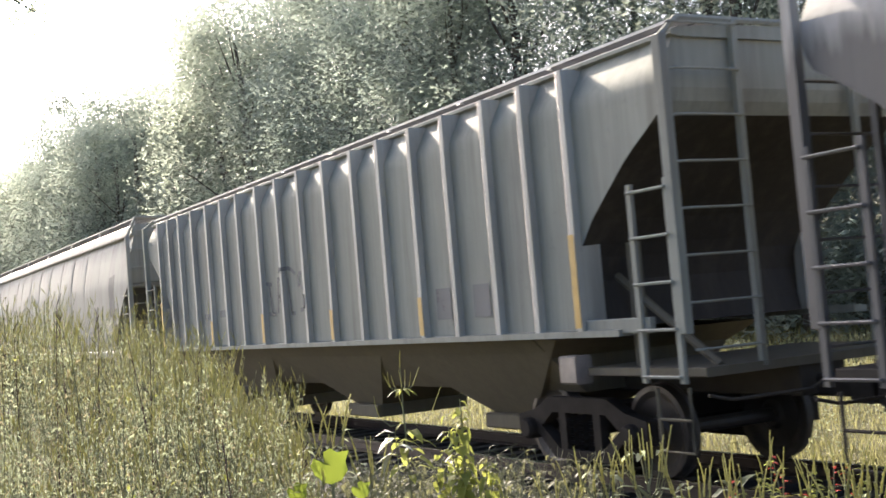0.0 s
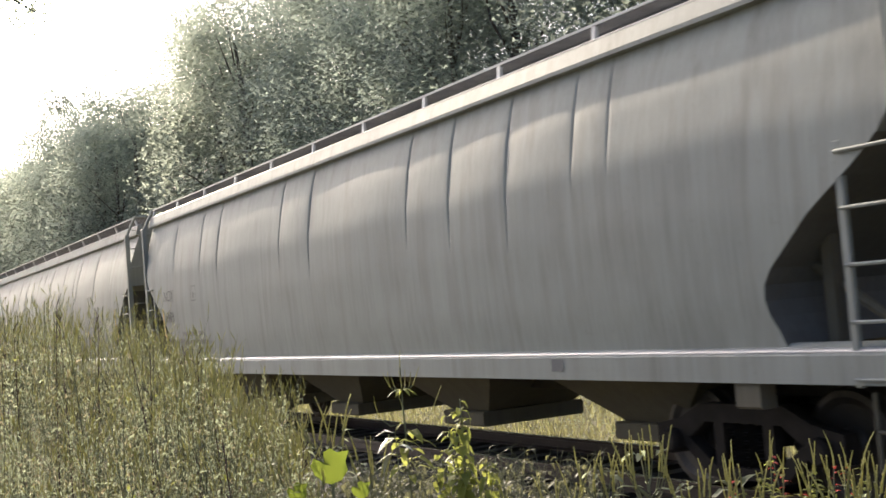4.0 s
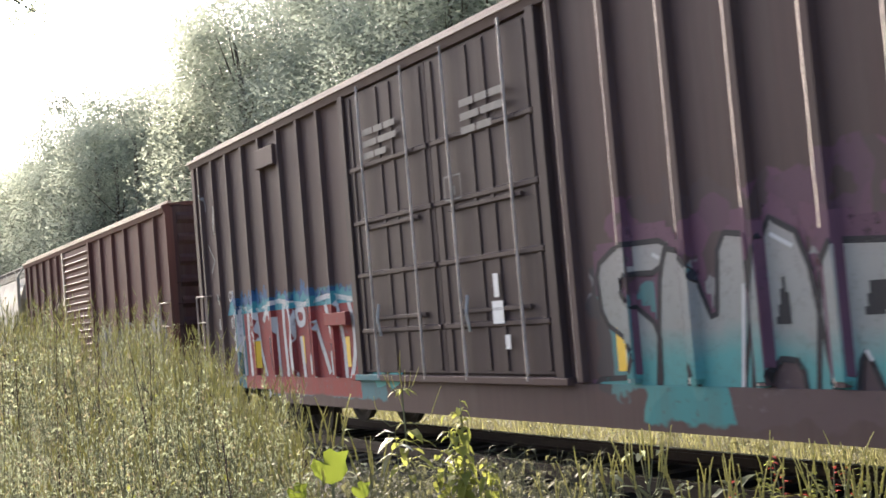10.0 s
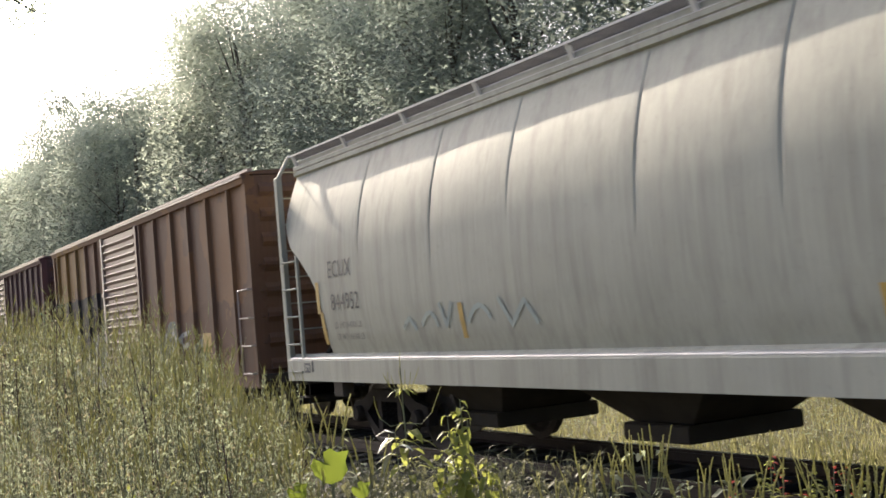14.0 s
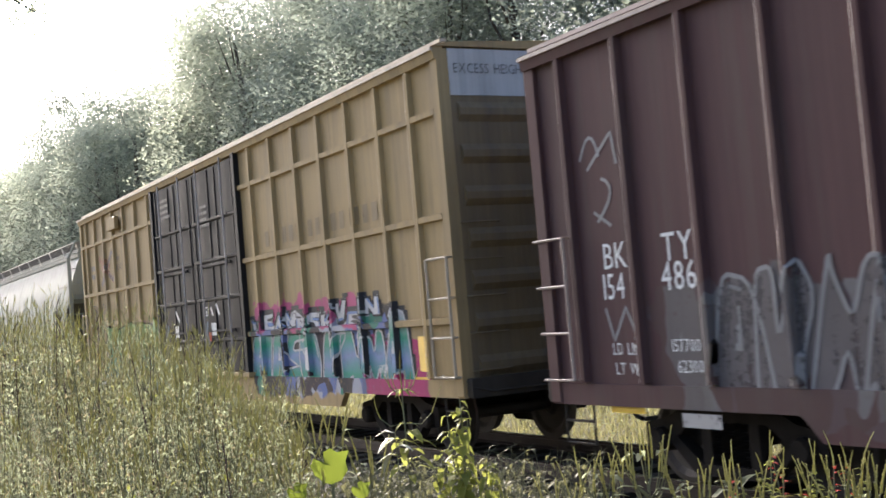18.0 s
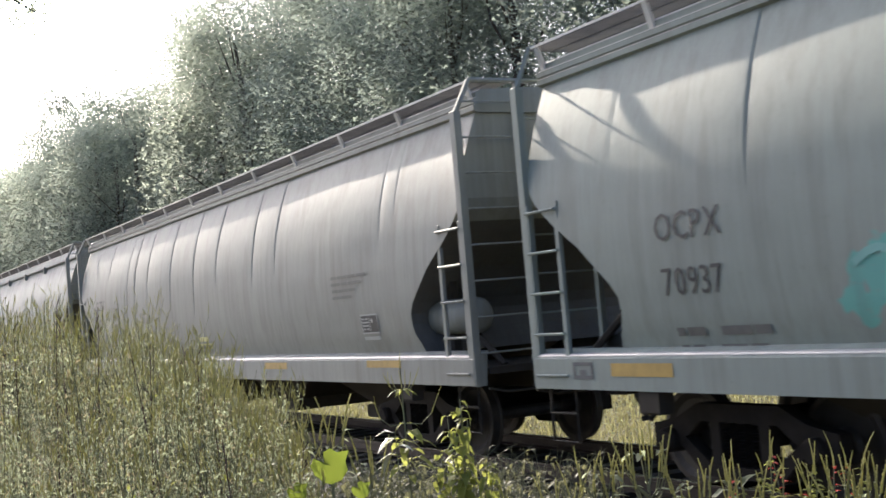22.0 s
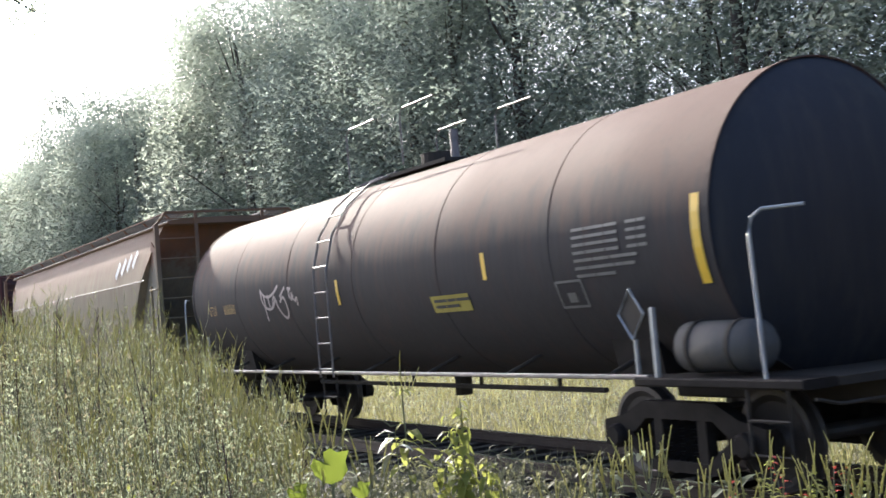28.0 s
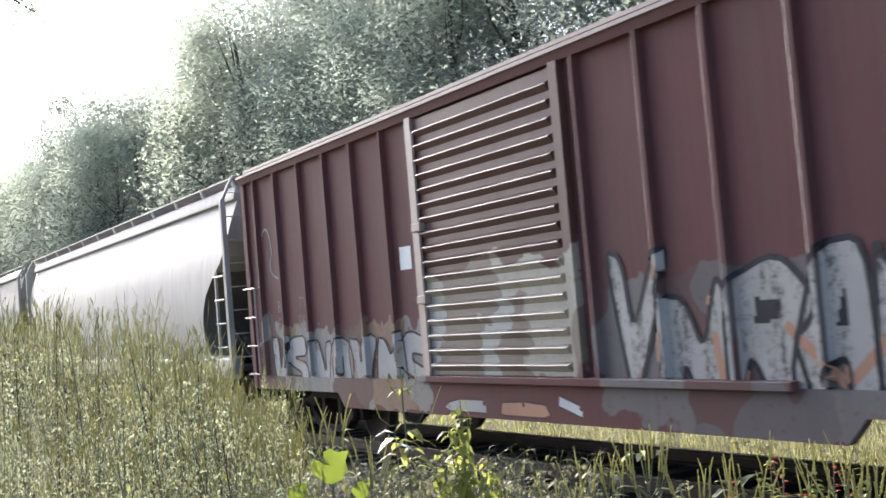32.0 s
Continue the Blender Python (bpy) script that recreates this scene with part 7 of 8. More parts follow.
part("end_gusset", Geo().box(6.95, 7.9, -1.56, -1.50, 1.46, 1.60, 0.01), P_GREY1, c_h1)
part("release_box", Geo().box(6.35, 6.62, -1.5, -1.3, 0.98, 1.26, 0.02), M_DULL, c_h1)

# pale hopper with patches
tape(c_h2, d_h2, [(-7.36, -6.20, 2.46, 2.80)], colour("grey patch", (0.21, 0.205, 0.19), 0.6, 0.2), "primer_patch")
over2 = lambda x, z: d_h2(x, z) + 0.008
lettering("MULX", 0.25, -7.28, 2.50, M_BLACK, c_h2, over2)
lettering("1195", 0.25, -7.24, 2.06, M_BLACK, c_h2, over2)
bars([[0.12, 0.3, -0.1, 0.28], [0.12, 0.2, -0.1, 0.3]], -7.2, 1.83, 0.09, 0.17, M_FADED, c_h2, d_h2)
tape(c_h2, d_h2, [(-8.95, -8.76, 2.2, 3.26), (7.65, 7.98, 1.62, 1.90)], K_STAIN, "primer_patch")
tape(c_h2, d_h2, [(-8.38, -7.10, 1.46, 1.58), (7.2, 8.4, 1.36, 1.46)], M_BROWNTAPE)
tape(c_h2, d_h2, [(-2.2, -1.75, 1.55, 1.9), (-5.3, -4.95, 1.38, 1.46), (-0.2, 0.15, 1.38, 1.46), (2.6, 2.95, 1.38, 1.46)], K_STAIN, "worn_sign")
bars([[0.2, 0.3, 0.2], [0.25, 0.2]], 3.2, 1.85, 0.07, 0.14, M_FADED, c_h2, d_h2)
bars([[0.16, 0.1, 0.08, 0.12, 0.1], [0.12, -0.2, 0.1, 0.08, 0.1], [0.18, 0.12, 0.1]], 5.9, 1.93, 0.055, 0.13, M_FADED, c_h2, d_h2)
bars([[0.2, 0.3, 0.2], [0.25, 0.2], [0.3, 0.1]], -4.2, 1.75, 0.07, 0.14, M_FADED, c_h2, d_h2)
for e in (-1, 1):
    part("jacking_bracket", Geo().box(e * 8.52 - 0.13, e * 8.52 + 0.13, -1.64, -1.5, 1.03, 1.40, 0.03), P_GREY2, c_h2)
    part("bracket_eye", Geo().box(e * 8.46 - 0.045, e * 8.46 + 0.045, -1.648, -1.635, 1.14, 1.28, 0.02), M_BLACK, c_h2)

# smooth grey hopper
hopper_marks(c_h3, d_h3, "NCIX", "6689", -8.20, 2.42, 0.21)
tape(c_h3, d_h3, [(-8.42, -8.32, 1.75, 2.28), (-8.36, -8.26, 1.40, 1.78)], M_OCHRE)
square_mark(c_h3, d_h3, -6.47, 2.36, 0.30, 0.28, M_FADED)
bars([[0.3, 0.4, -0.15, 0.3], [0.25, 0.35, -0.1, 0.4, 0.2]], -7.2, 1.72, 0.08, 0.16, M_FADED, c_h3, d_h3)
tape(c_h3, sill_of, [(-8.15, -7.92, 1.10, 1.24), (5.2, 5.4, 1.12, 1.24)], K_STAIN, "sill_box")

# warm grey dented hopper
hopper_marks(c_h4, d_h4, "XOMX", "711226", -7.78, 2.50, 0.25)
tape(c_h4, d_h4, [(-8.32, -8.20, 2.0, 2.42), (-8.24, -8.10, 1.52, 2.02), (8.42, 8.52, 1.95, 2.42), (8.50, 8.62, 1.52, 1.96), (5.60, 5.72, 1.55, 2.0), (2.72, 2.80, 1.65, 1.98)], M_OCHRE)
scrawl(c_h4, d_h4, [[(-1.74, 1.72), (-1.6, 1.95), (-1.55, 1.7)], bow((-1.5, 1.72), (-1.2, 2.2), (-1.1, 1.72)), [(-1.0, 1.74), (-0.9, 1.98), (-0.75, 1.75), (-0.6, 2.0)], bow((-0.55, 1.74), (-0.3, 2.05), (-0.2, 1.70)), [(-0.2, 1.9), (0.15, 1.68)], bow((-0.7, 1.66), (-0.2, 1.55), (0.1, 1.82))], 0.035, K_BLACK)
bars([[0.25, 0.3, 0.2], [0.4, 0.5, 0.3], [0.2, 0.25], [0.2, 0.25], [0.25, 0.2]], 6.0, 2.28, 0.06, 0.11, M_FADED, c_h4, d_h4)
bars([[0.2, -0.3, 0.25, -0.2, 0.2, 0.3]], 7.2, 1.14, 0.06, 0.12, M_BLACK, c_h4, sill_of)
tape(c_h4, sill_of, [(7.15, 7.4, 1.12, 1.22), (-7.9, -7.62, 1.08, 1.24)], K_STAIN, "sill_box")
square_mark(c_h4, d_h4, -6.35, 2.38, 0.28, 0.28, M_FADED)

# off-white hopper with scrawls
lettering("DAKX", 0.25, -6.54, 2.50, M_BLACK, c_h5, d_h5)
lettering("252522", 0.23, -6.46, 2.05, M_BLACK, c_h5, d_h5)
lettering("LD LMT 223800", 0.085, -6.42, 1.70, M_FADED, c_h5, d_h5)
lettering("LT WT  62700", 0.085, -6.38, 1.54, M_FADED, c_h5, d_h5)
square_mark(c_h5, d_h5, -4.85, 2.27, 0.30, 0.27, M_FADED)
lettering("C", 0.10, -4.74, 2.31, M_FADED, c_h5, d_h5)
scrawl(c_h5, d_h5, [bow((-4.11, 2.27), (-4.05, 1.95), (-3.95, 2.25)), [(-5.0, 1.55), (-4.94, 1.42)], [(-4.88, 1.78), (-4.80, 1.42)],
                    bow((-4.66, 2.0), (-4.62, 1.2), (-4.45, 1.46)) + bow((-4.45, 1.46), (-4.40, 1.9), (-4.36, 2.08)), bow((-4.36, 2.05), (-4.30, 1.2), (-4.12, 1.60)),
                    bow((-3.9, 1.42), (-4.3, 1.75), (-3.9, 2.05)) + bow((-3.9, 2.05), (-3.45, 1.9), (-3.7, 1.42)), [(-4.0, 1.76), (-3.55, 1.80)], [(-3.85, 1.74), (-3.8, 1.46)],
                    bow((-3.02, 1.82), (-3.15, 2.15), (-3.38, 1.92)) + bow((-3.38, 1.92), (-3.55, 1.5), (-3.1, 1.42)), [(-2.95, 1.70), (-2.6, 1.70)],
                    bow((-2.4, 1.45), (-2.6, 1.9), (-2.2, 1.62)) + [(-1.95, 1.9)], [(-1.93, 2.05), (-1.92, 1.42)]], 0.055, K_BLACK)
scrawl(c_h5, d_h5, [bow((3.2, 2.38), (3.45, 2.7), (3.35, 2.1)), bow((3.14, 1.82), (3.3, 2.1), (3.55, 2.2)), [(3.25, 2.1), (3.35, 1.75)], [(3.35, 2.35), (3.55, 1.85), (3.62, 2.2), (3.72, 1.85)],
                    bow((3.75, 2.2), (3.7, 1.7), (3.9, 1.9)) + bow((3.9, 1.9), (3.95, 2.4), (4.05, 2.25)), bow((4.0, 1.8), (4.0, 2.5), (4.3, 2.2)) + bow((4.3, 2.2), (4.5, 1.95), (4.1, 2.0)),
                    bow((3.3, 1.45), (3.3, 1.8), (3.6, 1.65)) + bow((3.6, 1.65), (3.5, 1.4), (3.75, 1.45)), bow((3.75, 1.45), (3.7, 1.8), (3.95, 1.6)) + [(3.95, 1.42), (4.6, 1.48)], [(3.9, 1.72), (4.75, 1.70)], bow((3.8, 1.36), (4.1, 1.15), (4.5, 1.0)),
                    bow((4.36, 2.42), (4.42, 1.95), (4.98, 1.86)), bow((3.98, 1.74), (4.5, 2.0), (4.95, 1.62)), [(4.86, 1.62), (5.12, 1.30)], bow((3.05, 2.05), (3.5, 1.9), (4.2, 2.02)), [(3.12, 2.4), (3.2, 1.95)], [(3.45, 2.45), (3.5, 2.05)], [(4.25, 2.3), (4.3, 2.18)]], 0.042, K_BLACK)
bars([[0.2, 0.35, 0.3, 0.25], [0.15, 0.3, 0.4], [0.5, 0.3]], 1.68, 1.66, 0.05, 0.08, M_FADED, c_h5, d_h5)
bars([[0.6, 0.5, 0.5], [0.4, 0.5, 0.3], [0.3, 0.4]], -0.95, 1.78, 0.05, 0.09, M_FADED, c_h5, d_h5)
bars([[0.30, 0.22, 0.3, 0.2], [0.26, 0.24, 0.3, 0.22, 0.1], [0.24, 0.34, 0.14, 0.3], [0.22, 0.16, 0.3, 0.3, 0.08], [0.10, 0.3, 0.16, 0.24], [0.26, 0.14, 0.3, 0.3]], 4.98, 2.38, 0.055, 0.095, M_FADED, c_h5, d_h5)
stencil(c_h5, d_h5, 5.06, 1.54, 0.54, 0.27)
tape(c_h5, sill_of, [(-7.54, -6.66, 0.97, 1.07), (-4.40, -3.91, 0.96, 1.06), (-1.66, -1.20, 0.98, 1.07), (1.02, 1.52, 0.96, 1.05), (3.82, 4.28, 0.96, 1.05), (6.4, 7.2, 0.96, 1.05)], M_YELLOW)
bars([[0.12, 0.10, 0.08, -0.06, 0.30, -0.08, 0.26, -0.1, 0.08]], -4.12, 1.09, 0.09, 0.12, M_BLACK, c_h5, sill_of)
scrawl(c_h5, sill_of, [bow((-4.1, 1.22), (-3.7, 1.32), (-3.3, 1.22))], 0.03, K_BLACK)
square_mark(c_h5, sill_of, -5.66, 1.00, 0.30, 0.15, K_STAIN, 0.03)
tape(c_h5, sill_of, [(-7.19, -7.13, 1.09, 1.24), (7.2, 7.26, 1.09, 1.24)], M_BLACK, "sill_slot")

# tall dark boxcar
on_end("EXCESS HEIGHT CAR", 0.115, -1.36, 4.56, 9.37 + 0.018, M_FADED, c_b1)
blocks(c_b1, d_b1, "SNARKEN", 2.45, 8.9, 0.68, 2.20, sprayed_fade("grey and teal letter paint", [(0.7, (0.05, 0.25, 0.25)), (1.2, (0.09, 0.29, 0.28)), (1.5, (0.27, 0.28, 0.26)), (2.4, (0.33, 0.31, 0.29))]), K_BLACK, 71, 0.10, 0.05, colour("plum spray paint", (0.115, 0.055, 0.085)), 0.08, K_WHITE, 1.2)
flames(c_b1, d_b1, -7.9, -2.2, 2.02, 2.46, 75)
scrawl(c_b1, d_b1, [bow((-7.45, 2.12), (-7.95, 1.5), (-7.3, 0.86)), [(-7.34, 2.1), (-7.34, 1.47), (-7.28, 0.9)], [(-7.0, 2.06), (-7.02, 1.64), (-6.97, 0.78)], [(-6.83, 1.82), (-6.5, 1.45), (-6.3, 0.97), (-6.22, 0.68)], [(-6.62, 2.08), (-6.52, 1.62), (-6.5, 1.4)],
                    bow((-6.3, 1.86), (-6.05, 2.25), (-5.98, 1.7)) + [(-5.92, 1.14), (-5.94, 0.82)], [(-5.74, 1.92), (-5.72, 1.43), (-5.68, 0.68)], [(-5.41, 2.09), (-5.43, 1.78), (-5.36, 0.70)]], 0.10, K_WHITE)
scrawl(c_b1, d_b1, [bow((-5.41, 2.06), (-4.95, 2.25), (-5.0, 1.68)) + [(-5.06, 1.42), (-5.0, 0.8)], bow((-4.9, 2.0), (-4.5, 2.05), (-4.62, 1.8)) + bow((-4.62, 1.8), (-4.9, 1.7), (-4.9, 2.0)), [(-4.78, 1.6), (-4.7, 0.88)], [(-4.2, 1.8), (-3.78, 1.06)], [(-4.35, 2.04), (-4.3, 0.9)], [(-3.8, 2.04), (-3.57, 1.36), (-3.54, 0.9)],
                    [(-3.4, 2.08), (-3.24, 1.46), (-3.22, 0.9)], bow((-3.03, 2.08), (-2.7, 1.5), (-3.1, 0.96)), bow((-2.75, 2.1), (-2.2, 1.9), (-2.7, 0.92))], 0.10, K_WHITE)
scrawl(c_b1, d_b1, [[(-7.4, 2.12), (-6.5, 2.05), (-5.6, 2.16), (-4.6, 2.06), (-3.6, 2.15), (-2.8, 2.05)]], 0.07, K_WHITE)
sprayed(c_b1, d_b1, "CS", -2.4, -1.5, 0.95, 1.9, 0.2, [K_TEAL], None, 74)
tape(c_b1, d_b1, [(-4.8, -4.66, 1.2, 1.6), (-3.2, -3.06, 1.15, 1.56), (2.84, 2.98, 1.12, 1.54), (5.86, 5.98, 1.15, 1.6), (9.18, 9.30, 1.12, 1.95), (-6.62, -6.5, 1.13, 1.56)], M_YELLOW)
for word, wx, wz, high in (("A", -8.31, 2.22, 0.20), ("OK", -7.86, 2.24, 0.20), ("11", -8.46, 1.78, 0.20), ("01", -7.82, 1.79, 0.20), ("58", -6.97, 1.80, 0.20), ("LD LMT", -8.55, 1.63, 0.075),
                           ("LT WT", -8.55, 1.40, 0.075)):
    lettering(word, high, wx, wz, M_PALE, c_b1, lambda x, z: d_b1(x, z) + 0.012, 0.75)
bars([[0.10, 0.14, -0.05, 0.16], [0.10, 0.10, -0.05, 0.16]], -7.78, 1.58, 0.075, 0.17, M_PALE, c_b1, d_b1)
for bx, bz in ((-2.0, 4.1), (0.5, 4.0)):
    bars([[0.3, 0.25, 0.3], [0.4, 0.5], [0.3, 0.3]], bx, bz, 0.08, 0.15, M_FADED, c_b1, lambda x, z: 1.60)
square_mark(c_b1, lambda x, z: 1.60, 0.02, 3.02, 0.38, 0.28, M_FADED)
tape(c_b1, lambda x, z: 1.60, [(0.84, 1.06, 1.62, 1.86), (0.9, 1.0, 1.9, 2.15), (1.05, 1.15, 1.35, 1.5)], M_WHITE, "door_sticker")
scrawl(c_b1, d_b1, [bow((-9.1, 4.1), (-8.9, 4.4), (-8.8, 3.9)), bow((-8.4, 3.9), (-8.0, 4.1), (-8.3, 3.4)) + bow((-8.3, 3.4), (-8.6, 3.5), (-8.4, 3.9)), [(-8.8, 3.3), (-8.5, 3.0), (-8.7, 2.8)], [(8.7, 3.5), (8.95, 3.3), (8.8, 3.1)], [(8.75, 3.1), (9.0, 3.4)]], 0.035, K_GREY)
part("placard_board", Geo().box(-5.84, -5.10, -1.64, -1.56, 4.22, 4.52, 0.01), P_BOX1, c_b1)
bars([[0.1, 0.1, 0.12, -0.1, 0.3]], -8.32, 0.84, 0.07, 0.1, M_WHITE, c_b1, d_b1)
tape(c_b1, sill_of, [(-8.36, -7.5, 0.82, 0.92)], K_GREY, "sill_stencil")
part("tack_board", Geo().box(-3.6, -2.9, -1.64, -1.56, 1.72, 1.90, 0.01), P_BOX1, c_b1)

# faded red boxcar
lettering("AG", 0.22, -6.52, 2.13, M_WHITE, c_b2, d_b2)
tape(c_b2, d_b2, [(-6.72, -5.28, 1.66, 2.02)], K_BLACK, "number_panel")
lettering("78978", 0.24, -6.6, 1.73, M_WHITE, c_b2, lambda x, z: d_b2(x, z) + 0.006, 0.8, 0.35)
sprayed(c_b2, d_b2, "KARCO", 1.5, 7.2, 0.95, 2.0, 0.36, [K_ASH], None, 81, 0.05, 0.1)
scrawl(c_b2, d_b2, [bow((1.4, 1.3), (2.2, 2.0), (2.6, 1.2)), bow((2.4, 1.0), (3.0, 2.2), (3.6, 1.1)), [(1.5, 1.75), (1.7, 1.0)]], 0.05, K_BLACK)
sprayed(c_b2, d_b2, "NOME", -7.2, -2.2, 0.85, 1.65, 0.34, [K_ASH, colour("pale green paint", (0.27, 0.32, 0.28))], None, 82, 0.05)
bars([[0.35, 0.2], [0.3, 0.25], [0.2, 0.2], [0.12, 0.12]], 6.35, 1.70, 0.05, 0.10, M_FADED, c_b2, d_b2)
square_mark(c_b2, d_b2, 4.95, 1.42, 0.2, 0.25, M_FADED)
part("tool_bracket", Geo().box(5.95, 6.35, -1.66, -1.5, 0.86, 0.98, 0.01), M_GREY, c_b2)
tape(c_b2, d_b2, [(-2.5, -2.28, 2.05, 2.8)], K_PALE, "bill_poster")
on_end("AG 78978", 0.12, -0.9, 4.05, 7.86 + 0.012, M_WHITE, c_b2)

# dusty off-white hopper
hopper_marks(c_h6, d_h6, "ECUX", "844952", -7.48, 2.38, 0.23, False)
lettering("LD LMT 194000 LB", 0.085, -7.45, 1.68, M_FADED, c_h6, d_h6)
lettering("LT WT  66900 LB", 0.085, -7.42, 1.52, M_FADED, c_h6, d_h6)
tape(c_h6, d_h6, [(-7.95, -7.84, 1.9, 2.34), (-7.88, -7.77, 1.46, 1.92), (7.62, 7.72, 1.9, 2.28), (7.67, 7.77, 1.48, 1.92), (-3.98, -3.88, 1.48, 1.88), (1.9, 1.98, 1.5, 1.75)], M_OCHRE)
stencil(c_h6, d_h6, 4.72, 1.58, 0.42, 0.22)
scrawl(c_h6, d_h6, [[(5.5, 1.85), (5.7, 1.6), (5.9, 1.9), (6.0, 1.6)], bow((6.0, 1.6), (6.4, 1.9), (6.7, 1.6)), [(5.8, 1.55), (6.2, 1.75), (6.5, 1.5), (6.8, 1.72)], bow((6.2, 2.3), (6.6, 2.6), (6.9, 2.2)), bow((6.4, 2.1), (6.9, 2.2), (7.2, 2.45)), [(6.9, 2.0), (7.1, 2.35), (7.2, 1.95)]], 0.04, colour("dull red marker", (0.18, 0.11, 0.10)))
scrawl(c_h6, d_h6, [[(-5.4, 1.62), (-5.2, 1.75), (-5.05, 1.6)], bow((-4.9, 1.65), (-4.6, 1.95), (-4.5, 1.62)), [(-4.4, 1.9), (-4.3, 1.62), (-4.1, 1.9)], bow((-3.8, 1.65), (-3.5, 2.0), (-3.3, 1.68)), [(-3.1, 1.9), (-2.9, 1.6), (-2.6, 1.85), (-2.4, 1.6)]], 0.06, colour("faded green marker", (0.36, 0.40, 0.36)))
tape(c_h6, sill_of, [(8.12, 8.18, 1.10, 1.26), (-8.3, -8.24, 1.08, 1.24)], M_BLACK, "sill_slot")
square_mark(c_h6, sill_of, -8.58, 1.07, 0.22, 0.14, K_STAIN, 0.03)

# brown and orange boxcar
lettering("BK", 0.24, -6.78, 2.06, M_WHITE, c_b3, d_b3)
lettering("150", 0.24, -6.80, 1.77, M_WHITE, c_b3, d_b3, 0.75)
lettering("TY", 0.24, -5.74, 2.06, M_WHITE, c_b3, d_b3)
lettering("273", 0.24, -5.74, 1.77, M_WHITE, c_b3, d_b3, 0.75)
blocks(c_b3, d_b3, "VOKAS", -6.8, -2.2, 0.72, 1.65, K_PALE, K_BLACK, 91, 0.1, 0.05, None, 0.08, None, 1.12)
sprayed(c_b3, d_b3, "VAE", 1.9, 4.4, 1.2, 1.75, 0.10, [K_PALE], None, 92, 0.04)
tape(c_b3, d_b3, [(-6.96, -6.6, 0.66, 0.80), (5.0, 5.5, 1.4, 1.75)], M_OCHRE)
part("tool_bracket", Geo().box(-6.5, -6.05, -1.66, -1.5, 0.80, 0.98, 0.01), M_GREY, c_b3)

# dark maroon boxcar
lettering("BK", 0.24, -6.86, 2.06, M_WHITE, c_b4, d_b4)
lettering("154", 0.24, -6.90, 1.78, M_WHITE, c_b4, d_b4, 0.75)
lettering("TY", 0.25, -6.02, 2.07, M_WHITE, c_b4, d_b4)
lettering("486", 0.25, -6.06, 1.82, M_WHITE, c_b4, d_b4, 0.8)
lettering("LD LMT", 0.11, -6.84, 1.27, M_WHITE, c_b4, d_b4, 0.8)
lettering("157700", 0.11, -6.00, 1.29, M_WHITE, c_b4, d_b4, 0.8)
lettering("LT WT", 0.11, -6.82, 1.09, M_WHITE, c_b4, d_b4, 0.8)
lettering("62300", 0.11, -5.95, 1.11, M_WHITE, c_b4, d_b4, 0.8)
tape(c_b4, d_b4, [(-6.95, -6.45, 0.74, 0.96), (6.54, 7.07, 0.74, 0.97)], M_YELLOW)
tape(c_b4, sill_of, [(-5.86, -5.38, 0.66, 0.78)], K_PALE, "sill_stencil")
K_SMOKE = colour("smoky grey spray paint", (0.13, 0.115, 0.112), 0.6, 0.8)
blocks(c_b4, d_b4, "AKMARSE", -5.6, -1.75, 0.66, 1.95, K_SMOKE, K_GREY, 101, 0.06, 0.04, None, 0.14, K_DIM, 1.25, 2)
blocks(c_b4, d_b4, "ORNS", 1.45, 3.5, 0.70, 1.85, K_DIM, K_SMOKE, 102, 0.05, 0.05, None, 0.14, K_GREY, 1.2, 2)
blocks(c_b4, d_b4, "MKVRO", 3.4, 6.9, 0.66, 1.75, K_SMOKE, K_GREY, 104, 0.08, 0.045, None, 0.14, K_DIM, 1.2, 2)
near4 = lambda x, z: d_b4(x, z) + 0.012
for word, wx, wz, high in (("FONK", 2.50, 2.06, 0.15), ("ONE", 2.62, 1.90, 0.14), ("MERE.", 3.46, 1.90, 0.12), ("FONK", 4.44, 2.14, 0.17), ("ONE", 4.55, 1.93, 0.17)):
    lettering(word, high, wx, wz, K_PALE, c_b4, near4, 0.9, 0.12, 0.08)
bars([[0.06, 0.05, 0.08, 0.06], [0.07, 0.06, 0.05, 0.08], [0.05, 0.06], [0.06, 0.07], [0.05, 0.05], [0.16]], 4.72, 1.58, 0.05, 0.11, K_GREY, c_b4, near4)
tape(c_b4, d_b4, [(5.72, 5.98, 1.52, 1.74)], colour("dull green panel", (0.05, 0.20, 0.09)), "green_panel")
blocks(c_b4, d_b4, "SVNEVSN", 1.5, 7.6, 0.58, 0.86, K_SMOKE, K_GREY, 103, 0.05, 0.03, None, 0.12, K_PALE, 1.1)
scrawl(c_b4, d_b4, [bow((1.62, 2.45), (1.70, 2.70), (1.82, 2.45)), bow((1.85, 2.5), (2.0, 2.72), (2.05, 2.42)), [(2.1, 2.45), (2.14, 2.68), (2.22, 2.5), (2.3, 2.7)], [(1.66, 2.28), (1.76, 2.36)], [(1.66, 2.36), (1.76, 2.28)], bow((1.85, 2.2), (1.95, 2.42), (2.02, 2.2)), [(2.08, 2.36), (2.26, 2.38)], [(2.16, 2.38), (2.15, 2.18)],
                    bow((-7.1, 3.1), (-6.9, 3.5), (-6.8, 3.1)), [(-7.0, 3.0), (-6.6, 3.3), (-6.55, 3.0)], bow((-6.8, 2.9), (-6.5, 2.8), (-6.9, 2.5)), [(-6.95, 2.6), (-6.7, 2.45)], [(-6.9, 1.7), (-6.8, 1.4), (-6.6, 1.7), (-6.45, 1.4)]], 0.032, K_GREY)
